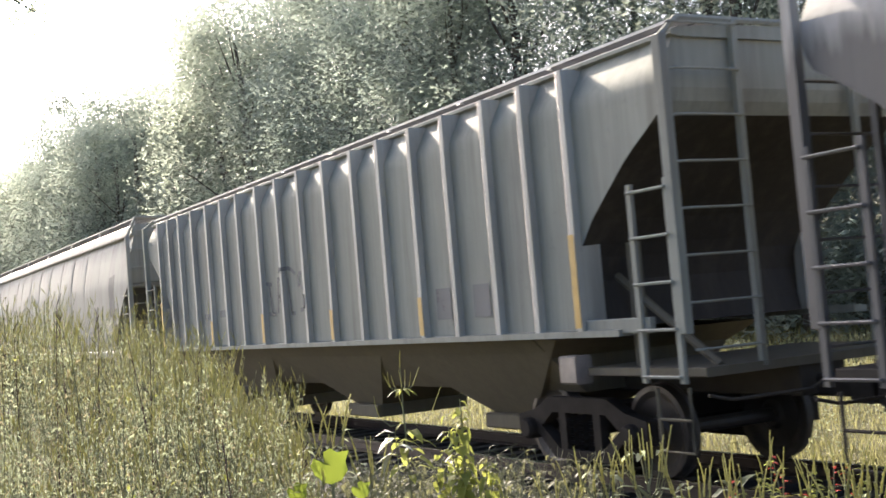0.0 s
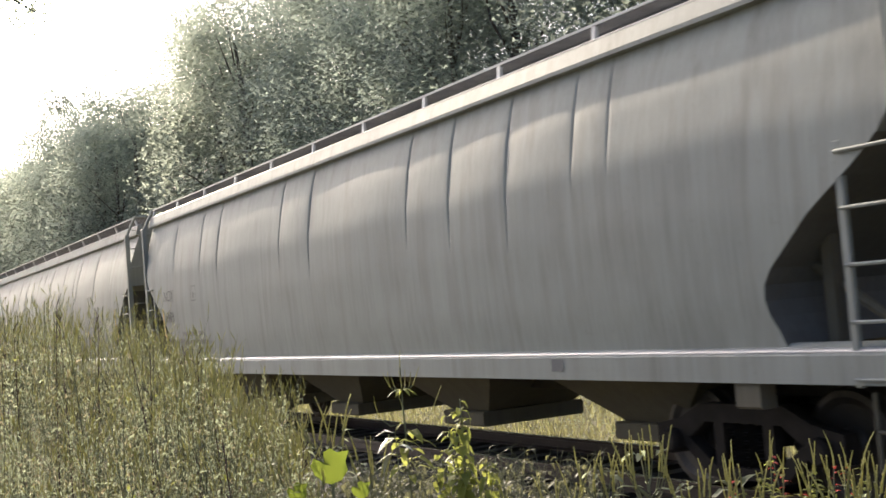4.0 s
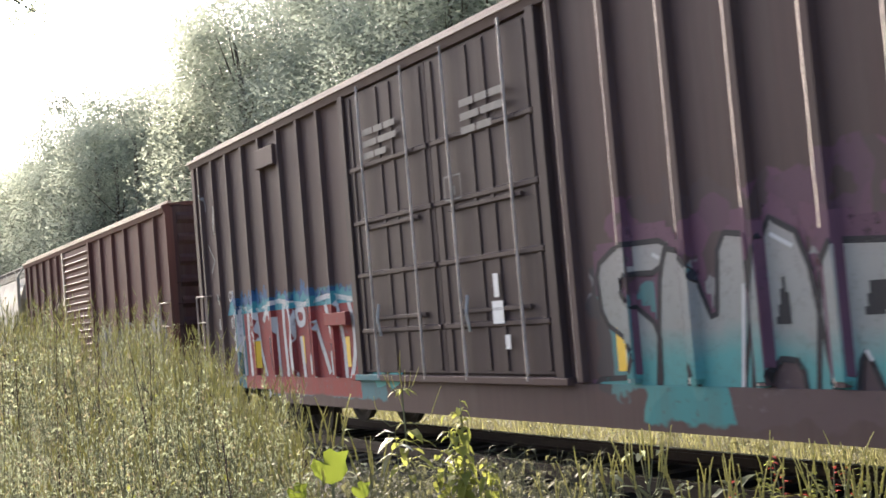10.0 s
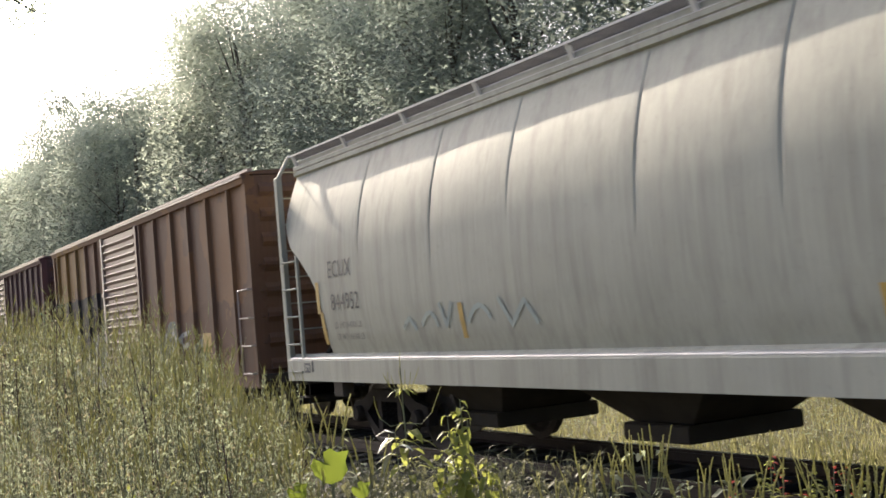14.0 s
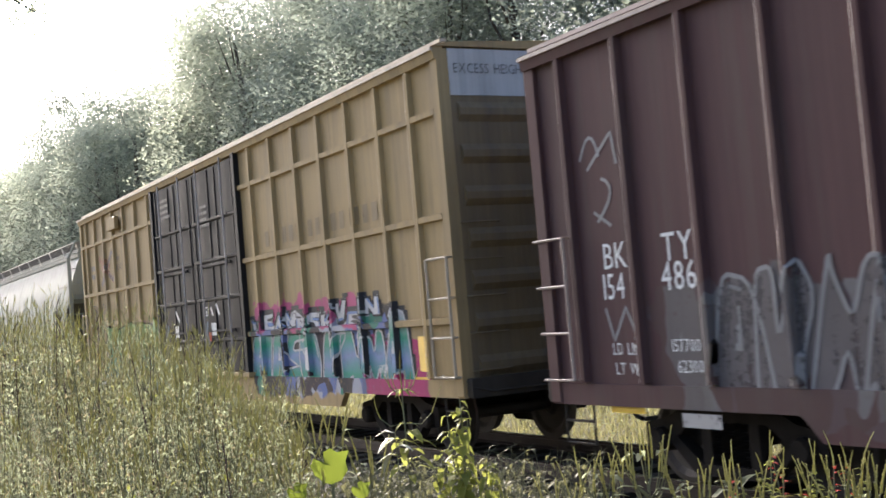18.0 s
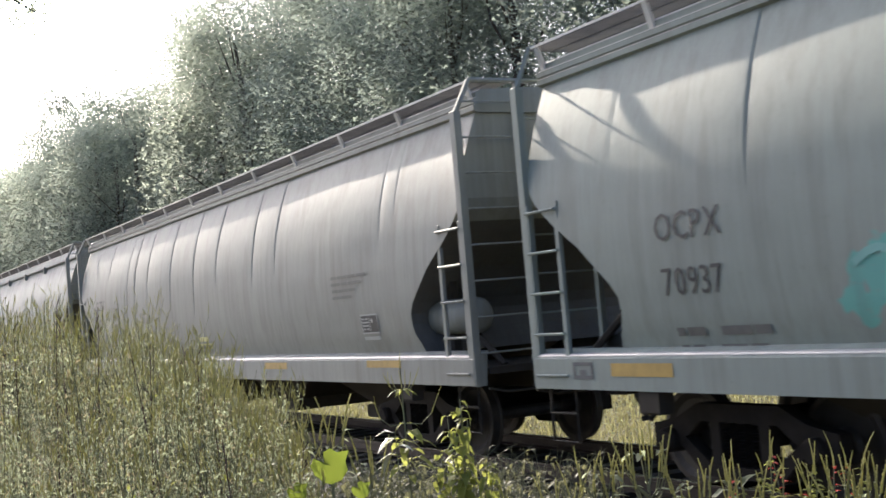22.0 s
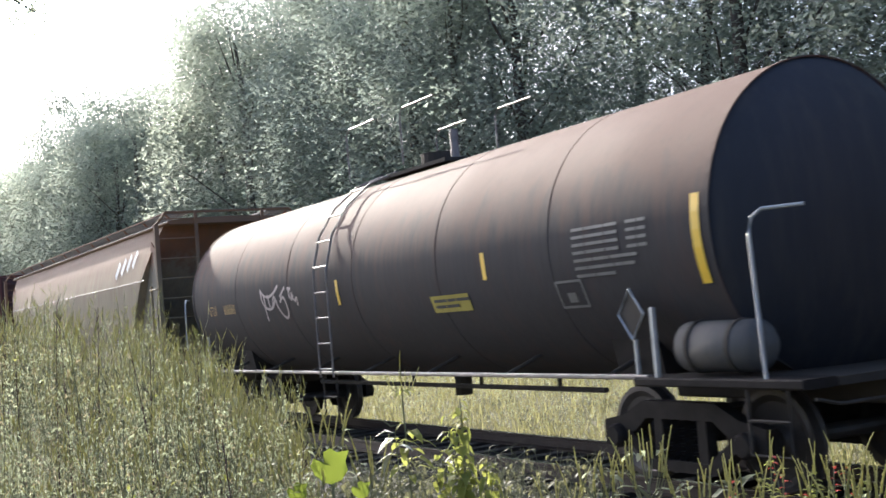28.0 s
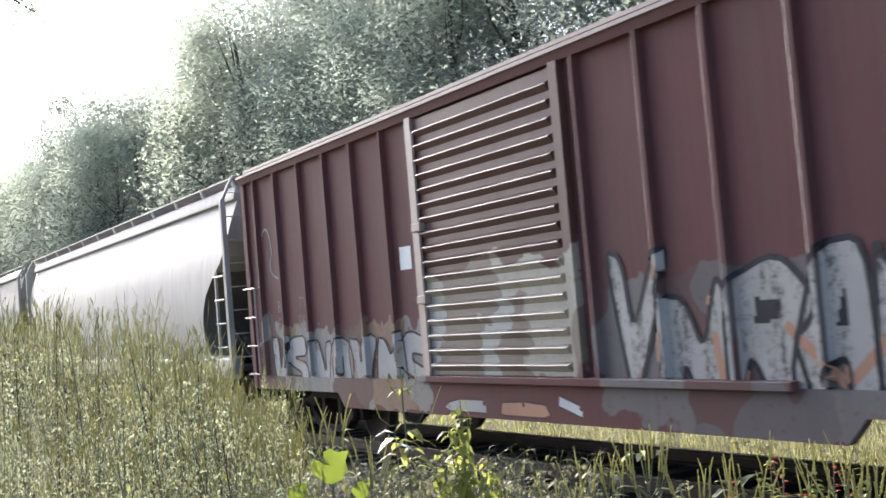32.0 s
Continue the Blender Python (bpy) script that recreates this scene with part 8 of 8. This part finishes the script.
scrawl(c_b4, d_b4, [bow((7.15, 2.65), (7.3, 2.8), (7.4, 2.5)), [(7.4, 2.7), (7.55, 2.45), (7.7, 2.7), (7.8, 2.5)], [(7.3, 2.45), (7.8, 2.45)]], 0.04, K_TEAL)
square_mark(c_b4, d_b4, 6.40, 1.30, 0.5, 0.30, M_WHITE, 0.03)
scrawl(c_b4, d_b4, [[(7.2, 1.35), (7.4, 1.15), (7.6, 1.35)], [(7.2, 1.05), (7.5, 1.15), (7.75, 1.0)], [(7.3, 0.88), (7.5, 1.0), (7.75, 0.85)]], 0.035, K_PALE)

# tall yellow boxcar
on_end("EXCESS HEIGHT CAR", 0.115, -1.36, 4.50, 9.44 + 0.018, M_FADED, c_b5)
lettering("TB", 0.26, -8.66, 2.36, M_UMBER, c_b5, d_b5)
lettering("OX", 0.26, -7.76, 2.38, M_UMBER, c_b5, d_b5)
lettering("64", 0.25, -8.60, 1.93, M_UMBER, c_b5, d_b5)
lettering("22", 0.25, -7.70, 1.94, M_UMBER, c_b5, d_b5)
lettering("19", 0.25, -6.80, 1.98, M_UMBER, c_b5, d_b5)
scrawl(c_b5, d_b5, [[(-7.75, 3.72), (-6.45, 3.12)], [(-7.3, 3.72), (-6.7, 3.45)], [(-7.55, 3.5), (-7.1, 3.2)]], 0.14, colour("faded red emblem", (0.31, 0.15, 0.085), 0.6, 1.0))
scrawl(c_b5, d_b5, [[(-6.45, 3.8), (-7.6, 3.05)], [(-6.9, 3.3), (-6.35, 3.1)]], 0.13, colour("faded blue emblem", (0.20, 0.165, 0.16), 0.6, 1.0))
lettering("ANY", 0.12, -6.06, 3.52, M_UMBER, c_b5, d_b5)
lettering("ROAD", 0.14, -6.08, 3.32, M_UMBER, c_b5, d_b5)
bars([[0.12, 0.14, 0.1], [0.14, 0.1, 0.12]], -8.55, 3.45, 0.12, 0.2, M_FADED, c_b5, d_b5)
bars([[0.15, 0.17, -0.06, 0.15, 0.16, 0.14, -0.08, 0.15, 0.16, 0.15, 0.17, 0.15, -0.08, 0.16, 0.15, 0.17, 0.14]], 3.48, 3.02, 0.24, 0.3, colour("weathered brown lettering", (0.21, 0.15, 0.07)), c_b5, d_b5)
MURAL_FIELD = [(-7.38, 2.06), (-6.4, 2.04), (-6.32, 1.94), (-5.86, 2.04), (-5.54, 2.04), (-5.28, 2.14), (-4.93, 2.07), (-4.06, 2.06), (-3.38, 2.01), (-3.27, 2.02), (-3.08, 2.21), (-2.91, 1.88), (-2.9, 1.54), (-3.05, 1.26), (-2.6, 1.43), (-2.3, 1.28), (-2.21, 1.09), (-2.26, 0.66), (-5.73, 0.66), (-5.75, 0.87), (-7.74, 0.87), (-7.87, 0.98), (-7.16, 1.45), (-7.52, 1.58)]
MURAL_ARROW = [(-2.97, 1.24), (-2.81, 1.38), (-2.58, 1.44), (-2.26, 1.28), (-2.19, 1.23), (-1.85, 1.29), (-1.38, 1.16), (-1.74, 0.97), (-2.23, 0.98), (-2.58, 1.04)]
MURAL_BLACK = [[(-6.68, 1.2), (-6.44, 1.63), (-6.2, 1.65), (-6.24, 1.27), (-6.42, 1.35)],
    [(-8.01, 1.0), (-7.54, 1.32), (-7.48, 1.23), (-7.85, 1.03), (-7.34, 1.01), (-7.36, 0.93), (-7.79, 0.91)],
    [(-7.41, 2.02), (-7.29, 2.01), (-7.27, 1.57), (-7.43, 1.58)],
    [(-7.51, 1.5), (-7.1, 1.48), (-6.92, 1.65), (-6.89, 1.54), (-7.06, 1.38), (-7.12, 1.29), (-7.19, 1.3), (-7.14, 1.43), (-7.52, 1.45)],
    [(-6.57, 0.79), (-6.42, 0.92), (-6.2, 0.8)],
    [(-7.49, 1.29), (-7.38, 1.28), (-7.31, 0.93), (-7.4, 0.92)],
    [(-6.58, 1.57), (-6.28, 1.56), (-6.38, 1.31), (-6.64, 1.41)],
    [(-4.91, 1.37), (-4.5, 1.34), (-4.64, 1.15)],
    [(-5.27, 1.48), (-5.09, 1.49), (-5.07, 1.25), (-4.58, 1.16), (-5.15, 1.13)],
    [(-4.27, 1.41), (-4.0, 1.34), (-4.09, 1.23), (-4.24, 1.3)],
    [(-5.89, 1.16), (-5.62, 1.14), (-5.72, 1.04)],
    [(-2.63, 0.97), (-2.27, 0.96), (-2.28, 0.9)],
    [(-1.92, 1.3), (-1.8, 1.3), (-1.87, 1.16), (-1.97, 0.98), (-2.0, 1.1)],
    [(-3.2, 0.83), (-3.02, 0.89), (-2.99, 0.83)]]
MURAL_WHITE = [[(-6.55, 1.3), (-6.38, 1.53), (-6.35, 1.35), (-6.42, 1.37)],
    [(-7.49, 1.47), (-7.06, 1.44), (-7.15, 1.28), (-7.54, 1.32)],
    [(-8.13, 0.76), (-7.49, 0.8), (-7.52, 0.73), (-8.13, 0.71)],
    [(-7.72, 1.23), (-7.53, 1.4), (-7.54, 1.32)],
    [(-7.94, 0.91), (-7.74, 0.91), (-7.68, 0.86), (-7.96, 0.85)],
    [(-2.95, 1.59), (-2.66, 1.55), (-2.6, 1.45), (-2.96, 1.29)],
    [(-2.17, 1.37), (-1.91, 1.37), (-1.92, 1.29), (-2.15, 1.23)],
    [(-2.24, 0.93), (-1.49, 0.86), (-1.54, 0.78), (-2.26, 0.75)]]
MURAL_LINES = [[(-6.43, 1.35), (-6.43, 0.61)],
    [(-6.2, 1.53), (-6.2, 0.82)],
    [(-7.08, 1.26), (-7.29, 0.93), (-7.11, 0.75)],
    [(-7.2, 2.07), (-6.8, 2.04), (-6.64, 1.95), (-6.44, 1.92), (-6.25, 2.01)],
    [(-6.32, 1.94), (-5.86, 2.04), (-5.54, 2.04), (-5.28, 2.14), (-4.93, 2.07), (-4.06, 2.06), (-3.38, 2.01), (-3.27, 2.02), (-3.08, 2.21), (-2.91, 1.88), (-2.9, 1.54)],
    [(-5.5, 2.03), (-5.49, 1.69)],
    [(-4.77, 2.04), (-4.74, 1.7)],
    [(-3.85, 2.01), (-3.79, 1.64)],
    [(-3.42, 1.5), (-3.29, 1.09), (-3.44, 0.82)],
    [(-3.06, 1.29), (-2.66, 1.07), (-2.23, 0.96)],
    [(-4.54, 1.38), (-4.59, 1.08)],
    [(-7.43, 2.05), (-7.47, 1.59)],
    [(-2.81, 1.38), (-2.58, 1.44), (-2.26, 1.28), (-2.19, 1.23)],
    [(-1.85, 1.29), (-1.38, 1.16), (-1.74, 0.97), (-2.23, 0.98)]]
MURAL_TAGS = [[(-8.35, 1.8), (-8.31, 1.92), (-8.23, 1.8), (-8.19, 1.92)],
    [(-8.16, 1.8), (-8.14, 1.9), (-8.07, 1.87), (-8.14, 1.85), (-8.07, 1.81), (-8.16, 1.8)],
    [(-7.97, 1.88), (-8.04, 1.84), (-7.99, 1.79)],
    [(-9.11, 0.92), (-9.26, 0.88), (-9.14, 0.83), (-9.27, 0.78)],
    [(-9.08, 0.79), (-9.05, 0.91), (-8.98, 0.84), (-8.93, 0.91), (-8.85, 0.79)]]
MURAL_FADE = sprayed_fade("green to blue letter paint", [(0.6, (0.09, 0.22, 0.36)), (0.9, (0.10, 0.29, 0.35)), (1.3, (0.11, 0.37, 0.31)), (1.66, (0.27, 0.42, 0.20)), (2.3, (0.31, 0.45, 0.20))])


def mural_depth(x, z):
    """The paint runs over the sill below and onto the door's edge."""
    return max(d_b5(x, z), 1.557 if z < 1.02 else 1.577 if 1.63 < z < 1.73 else 0.0, 1.60 if x > -2.62 else 0.0)


def painted_shape(name, poly, material, lift, cell):
    g = Geo()
    filled(g, poly, mural_depth, lift, cell)
    part(name, g, material, c_b5)


painted_shape("mural_field", MURAL_FIELD, MURAL_FADE, 0.004, 0.03)
painted_shape("mural_arrow", MURAL_ARROW, MURAL_FADE, 0.004, 0.025)
for shape in MURAL_WHITE:
    painted_shape("mural_highlight", shape, K_WHITE, 0.007, 0.016)
for shape in MURAL_BLACK:
    painted_shape("mural_shadow", shape, K_BLACK, 0.010, 0.016)
scrawl(c_b5, lambda x, z: mural_depth(x, z) + 0.004, MURAL_LINES, 0.045, K_BLACK)
scrawl(c_b5, d_b5, [[(a, b + 0.045) for a, b in MURAL_FIELD[6:10]], [(-2.84, 1.86), (-2.80, 1.55)]], 0.03, colour("pinkish spray paint", (0.42, 0.25, 0.24), 0.6, 0.8))
scrawl(c_b5, d_b5, MURAL_TAGS, 0.018, K_WHITE)
tape(c_b5, d_b5, [(-8.58, -8.28, 1.05, 1.46), (-8.36, -8.0, 0.86, 0.98), (8.35, 8.66, 1.10, 1.52), (8.05, 8.55, 0.86, 1.03)], M_YELLOW)
blocks(c_b5, d_b5, "NASOKNMA", 2.55, 8.1, 0.70, 1.74, sprayed_fade("blue and green letter paint", [(0.6, (0.13, 0.20, 0.40)), (1.0, (0.03, 0.26, 0.17)), (1.25, (0.20, 0.27, 0.46)), (1.5, (0.03, 0.28, 0.17)), (1.8, (0.40, 0.41, 0.44))]), K_WHITE, 113, 0.08, 0.03, K_BLACK, 0.10, K_WHITE, 1.15)
blocks(c_b5, d_b5, "VEANRSKVEN", 2.6, 7.3, 1.72, 1.96, K_WHITE, K_BLACK, 114, 0.05, 0.03, K_BLACK, 0.10, K_BLUE, 1.05, 0)
lettering("HIGH", 0.10, 7.24, 1.08, M_WHITE, c_b5, lambda x, z: d_b5(x, z) + 0.012, 0.8)
lettering("VALUE", 0.10, 7.28, 0.92, M_WHITE, c_b5, lambda x, z: d_b5(x, z) + 0.012, 0.8)
square_mark(c_b5, d_b5, 7.18, 1.22, 0.5, 0.30, M_BLACK, 0.03)
door5 = lambda x, z: 1.60
for bx, bz in ((0.35, 3.95), (-2.0, 4.35)):
    bars([[0.1, 0.22, 0.15], [0.18, 0.12, 0.2], [0.12, 0.24, 0.1], [0.2, 0.1, 0.18, 0.08]], bx, bz, 0.055, 0.11, M_FADED, c_b5, door5)
tape(c_b5, door5, [(0.72, 0.98, 1.70, 1.92), (-1.5, -1.28, 1.70, 1.92), (-1.6, -1.2, 1.45, 1.52)], M_WHITE, "door_sticker")
tape(c_b5, door5, [(0.54, 0.68, 1.60, 1.76)], colour("red sticker", (0.45, 0.07, 0.03)), "door_sticker")
tape(c_b5, d_b5, [(1.80, 2.14, 1.56, 1.84), (1.9, 2.1, 1.45, 1.52)], K_BLUE, "door_sticker")
square_mark(c_b5, door5, 0.42, 2.05, 0.16, 0.16, M_WHITE, 0.02)
scrawl(c_b5, door5, [[(0.75, 2.20), (0.85, 2.05)], [(1.05, 2.25), (1.2, 2.05)], [(-1.4, 2.2), (-1.2, 2.0)]], 0.07, M_WHITE)
part("placard_board", Geo().box(-6.24, -5.48, -1.66, -1.57, 4.22, 4.50, 0.01), P_YELLOW5, c_b5)

# green-grey hopper
hopper_marks(c_h7, d_h7, "OCPX", "70937", -7.72, 2.24, 0.24)
tape(c_h7, sill_of, [(-8.52, -7.65, 1.08, 1.20), (8.22, 9.22, 1.13, 1.22), (0.2, 1.0, 1.12, 1.2)], M_OCHRE)
square_mark(c_h7, sill_of, -9.12, 1.05, 0.32, 0.16, K_STAIN, 0.035)
stencil(c_h7, d_h7, 7.32, 1.48, 0.64, 0.24)
bars([[0.2, 0.25, 0.15, 0.2, 0.15]], 8.05, 3.24, 0.05, 0.1, M_FADED, c_h7, d_h7)
scrawl(c_h7, d_h7, [bow((-5.6, 1.9), (-5.2, 2.2), (-5.1, 1.6)), bow((-5.0, 1.6), (-4.6, 2.2), (-4.4, 1.6)), [(-4.3, 1.9), (-4.0, 1.6)], bow((-2.9, 1.5), (-2.4, 1.9), (-2.1, 1.5)), [(-2.0, 1.8), (-1.5, 1.5)]], 0.06, colour("faded teal marker", (0.22, 0.42, 0.38)))

# silver-grey hopper
hopper_marks(c_h8, d_h8, "OCPX", "71374", -7.97, 2.46, 0.23, False)
lettering("LD LMT 218850 LBS", 0.075, -7.9, 1.66, M_FADED, c_h8, d_h8)
lettering("LT WT  63860 LBS", 0.075, -7.88, 1.51, M_FADED, c_h8, d_h8)
square_mark(c_h8, d_h8, -6.34, 2.22, 0.30, 0.26, M_FADED)
lettering("C", 0.10, -6.23, 2.26, M_FADED, c_h8, d_h8)
tape(c_h8, sill_of, [(-8.60, -7.73, 1.12, 1.22), (-4.52, -3.66, 1.15, 1.23), (-0.74, -0.27, 1.13, 1.22), (3.30, 4.24, 1.12, 1.22), (7.07, 8.05, 1.15, 1.24)], M_OCHRE)
tape(c_h8, d_h8, [(-0.28, 0.52, 1.46, 1.56), (-0.15, 0.38, 1.60, 1.68)], colour("pale yellow sign", (0.55, 0.52, 0.25)), "sign")
bars([[0.12, -0.02, 0.14, -0.02, 0.18]], -0.2, 1.47, 0.07, 0.1, M_FADED, c_h8, lambda x, z: d_h8(x, z) + 0.004)
stencil(c_h8, d_h8, 6.95, 1.60, 0.47, 0.22)
bars([[0.2, 0.3, 0.25, 0.3], [0.3, 0.2, 0.4], [0.2, 0.3, 0.2], [0.25, 0.35]], 6.15, 2.34, 0.04, 0.09, M_FADED, c_h8, d_h8)
square_mark(c_h8, sill_of, -7.29, 1.04, 0.26, 0.15, K_STAIN, 0.03)

# blue-grey hopper
hopper_marks(c_h9, d_h9, "OCPX", "61304", -8.25, 2.52, 0.23)
tape(c_h9, d_h9, [(-2.12, -1.28, 1.45, 1.68)], K_SIGN, "sign")
bars([[0.1, 0.15, 0.12, 0.2], [0.14, 0.1, 0.2, 0.14], [0.2, 0.14, 0.2]], -2.04, 1.62, 0.03, 0.06, M_OCHRE, c_h9, lambda x, z: d_h9(x, z) + 0.004)
tape(c_h9, d_h9, [(-8.56, -8.46, 1.75, 2.12), (-8.50, -8.38, 1.36, 1.77), (-6.34, -6.18, 1.36, 1.68), (-2.83, -2.68, 1.36, 1.70), (-0.24, -0.08, 1.36, 1.71), (8.35, 8.47, 1.8, 2.2), (8.44, 8.60, 1.36, 1.82), (6.28, 6.40, 1.36, 1.66)], M_OCHRE)
stencil(c_h9, d_h9, 6.68, 1.48, 0.44, 0.24)
for x in (-4.0, -0.8, 2.4, 5.6):
    part("eave_bracket", Geo().box(x - 0.04, x + 0.04, -1.37, -1.25, 3.86, 4.06, 0.01), P_GREY9, c_h9)

# tank cars
lettering("44", 0.24, -4.85, 1.94, M_OCHRE, c_t1, d_t1)
bars([[0.16, 0.16, 0.18, -0.1, 0.16]], -4.45, 1.96, 0.22, 0.3, M_OCHRE, c_t1, d_t1)
tape(c_t1, d_t1, [(-4.82, -4.70, 2.18, 2.5), (-6.6, -6.5, 2.1, 2.7)], M_OCHRE)
scrawl(c_t1, d_t1, [[(-6.3, 3.3 + 0.04 * (i % 3)), (-3.0 - 0.3 * i, 3.36 + 0.03 * i)] for i in range(4)], 0.05, colour("peeling white coat", (0.45, 0.43, 0.42)))
tape(c_t2, d_t2, [(2.12, 3.02, 1.78, 1.98)], colour("dull yellow board", (0.36, 0.30, 0.06)), "sign")
bars([[0.3, 0.2, 0.3], [0.25, 0.3]], 2.2, 1.9, 0.035, 0.07, M_BLACK, c_t2, lambda x, z: d_t2(x, z) + 0.004)
bars([[0.2, 0.3, 0.2, -0.1, 0.15, 0.12]] * 4 + [[0.3, 0.25, 0.4], [0.2, 0.4, 0.3], [0.3, 0.3]], 5.20, 2.46, 0.03, 0.075, M_FADED, c_t2, d_t2)
square_mark(c_t2, d_t2, 4.78, 1.72, 0.46, 0.28, M_FADED, 0.025)
tape(c_t2, d_t2, [(6.95, 7.06, 1.85, 2.62), (3.44, 3.52, 2.1, 2.4), (-0.55, -0.47, 2.0, 2.35)], M_YELLOW)
lettering("UTLX", 0.17, -6.25, 2.04, M_OCHRE, c_t2, d_t2, 0.6)
lettering("606566", 0.17, -5.45, 2.04, M_OCHRE, c_t2, d_t2, 0.75)
scrawl(c_t2, d_t2, [[(-3.54, 2.38), (-3.50, 2.20), (-3.40, 2.08), (-3.43, 1.86)], bow((-3.52, 2.34), (-3.2, 2.12), (-2.75, 2.40)), [(-3.40, 2.28), (-3.36, 2.06)], [(-3.22, 2.28), (-3.18, 2.08)], bow((-3.38, 2.08), (-3.1, 1.98), (-2.9, 2.2)), bow((-3.05, 2.10), (-2.95, 2.36), (-2.86, 2.12)),
                    bow((-2.88, 2.12), (-2.6, 1.72), (-2.46, 2.0)) + bow((-2.46, 2.0), (-2.5, 2.34), (-2.72, 2.14)), [(-2.70, 2.22), (-2.46, 2.36)], [(-2.36, 2.34), (-2.22, 2.32)], [(-2.30, 2.34), (-2.30, 2.18)], [(-2.24, 2.14), (-2.20, 2.26), (-2.14, 2.14)], bow((-2.10, 2.12), (-1.98, 2.26), (-2.02, 2.06))], 0.045, colour("pale pink spray", (0.40, 0.34, 0.32)))

# rust-washed hopper
white_logo = colour("white logo paint", (0.62, 0.61, 0.58), 0.6, 0.2)
for k in range(4):
    x = 5.85 + 0.46 * k
    scrawl(c_h10, d_h10, [[(x, 3.14 + 0.05 * k), (x + 0.20, 3.46 + 0.05 * k)]], 0.20, white_logo)
tape(c_h10, d_h10, [(-8.44, -8.0, 1.46, 1.62), (8.6, 9.05, 1.46, 1.62)], M_YELLOW)
tape(c_h10, d_h10, [(-5.67, -5.24, 1.33, 1.41), (-3.04, -2.60, 1.33, 1.41), (0.3, 0.75, 1.36, 1.43), (3.22, 3.65, 1.37, 1.44), (6.14, 6.58, 1.37, 1.44)], M_YELLOW)
stencil(c_h10, d_h10, 5.34, 1.72, 0.46, 0.22)
bars([[0.05, 0.04, -0.03, 0.05, -0.02, 0.06, 0.05, -0.03, 0.04, 0.05]], -7.05, 2.40, 0.17, 0.2, M_UMBER, c_h10, d_h10)
bars([[0.3, 0.4, 0.2, -0.2, 0.4], [0.2, -0.3, 0.5, 0.3, 0.2]], -7.2, 1.90, 0.05, 0.14, M_UMBER, c_h10, d_h10)
lettering("10944", 0.18, -7.10, 2.06, M_UMBER, c_h10, d_h10)
scrawl(c_h10, d_h10, [bow((-8.0, 1.9), (-7.8, 1.2), (-7.5, 1.5)), bow((-7.6, 1.8), (-7.4, 1.3), (-7.1, 1.45)), [(-7.3, 1.6), (-6.9, 1.3)], bow((-8.1, 1.7), (-7.9, 1.5), (-7.7, 1.75))], 0.09, K_GREY)

# maroon boxcar with bubble letters
blocks(c_b6, d_b6, "VNRAMNSE", 1.6, 7.6, 0.85, 1.95, K_CHALK, K_BLACK, 121, 0.10, 0.05, None, 0.13, K_SALMON, 1.2, 2)
sprayed(c_b6, d_b6, "IVI", 2.4, 6.4, 1.0, 1.5, 0.10, [K_SALMON], None, 124, 0.02)
blocks(c_b6, d_b6, "VSNOKMS", -7.2, -1.9, 0.68, 1.5, K_PALE, K_BLACK, 122, 0.05, 0.03, None, 0.08, K_SALMON, 1.1)
sprayed(c_b6, d_b6, "COVSACOV", -1.6, 7.7, 0.62, 0.82, 0.09, [K_PALE, K_SALMON, K_WHITE], K_BLACK, 123, 0.025)
tape(c_b6, d_b6, [(6.42, 6.66, 1.58, 1.72)], K_GREEN, "green_panel")
square_mark(c_b6, lambda x, z: d_b6(x, z) + 0.01, 6.44, 1.16, 0.56, 0.34, M_WHITE, 0.05)
tape(c_b6, d_b6, [(7.66, 7.78, 1.05, 1.90)], M_OCHRE)
lettering("BK", 0.18, -6.70, 1.98, M_FADED, c_b6, d_b6)
lettering("TY", 0.18, -5.85, 2.00, M_FADED, c_b6, d_b6)
lettering("151", 0.20, -6.75, 1.70, M_FADED, c_b6, d_b6, 0.75)
lettering("516", 0.20, -5.90, 1.72, M_FADED, c_b6, d_b6, 0.75)
tape(c_b6, d_b6, [(-2.46, -2.16, 2.34, 2.62)], M_WHITE, "bill_poster")
on_end("BKTY", 0.12, 0.6, 3.98, 7.91 + 0.012, M_WHITE, c_b6)
scrawl(c_b6, d_b6, [bow((-7.2, 3.2), (-6.9, 3.5), (-6.8, 2.9)) + bow((-6.8, 2.9), (-7.1, 2.6), (-6.6, 2.5))], 0.03, K_GREY)


# ---- what moves ----
def motions():
    times = [2.0 * i for i in range(17)]
    for car, start in CARS:
        walk(car, [(t, pose(start + SPEED * t, TRACK_Y, 0)) for t in times])
    steps = int(SECONDS * FPS)
    for dx, sets in WHEELSETS.items():
        first = sets[0]
        walk(first, [(i / FPS, pose(dx, 0, 0.457, 0, math.degrees(SPEED * i / FPS / 0.457), 0)) for i in range(steps + 1)])
        for w in sets[1:]:
            w.rotation_mode = "QUATERNION"
            w.animation_data_create()
            w.animation_data.action = first.animation_data.action
            w.animation_data.action_slot = first.animation_data.action_slot


motions()
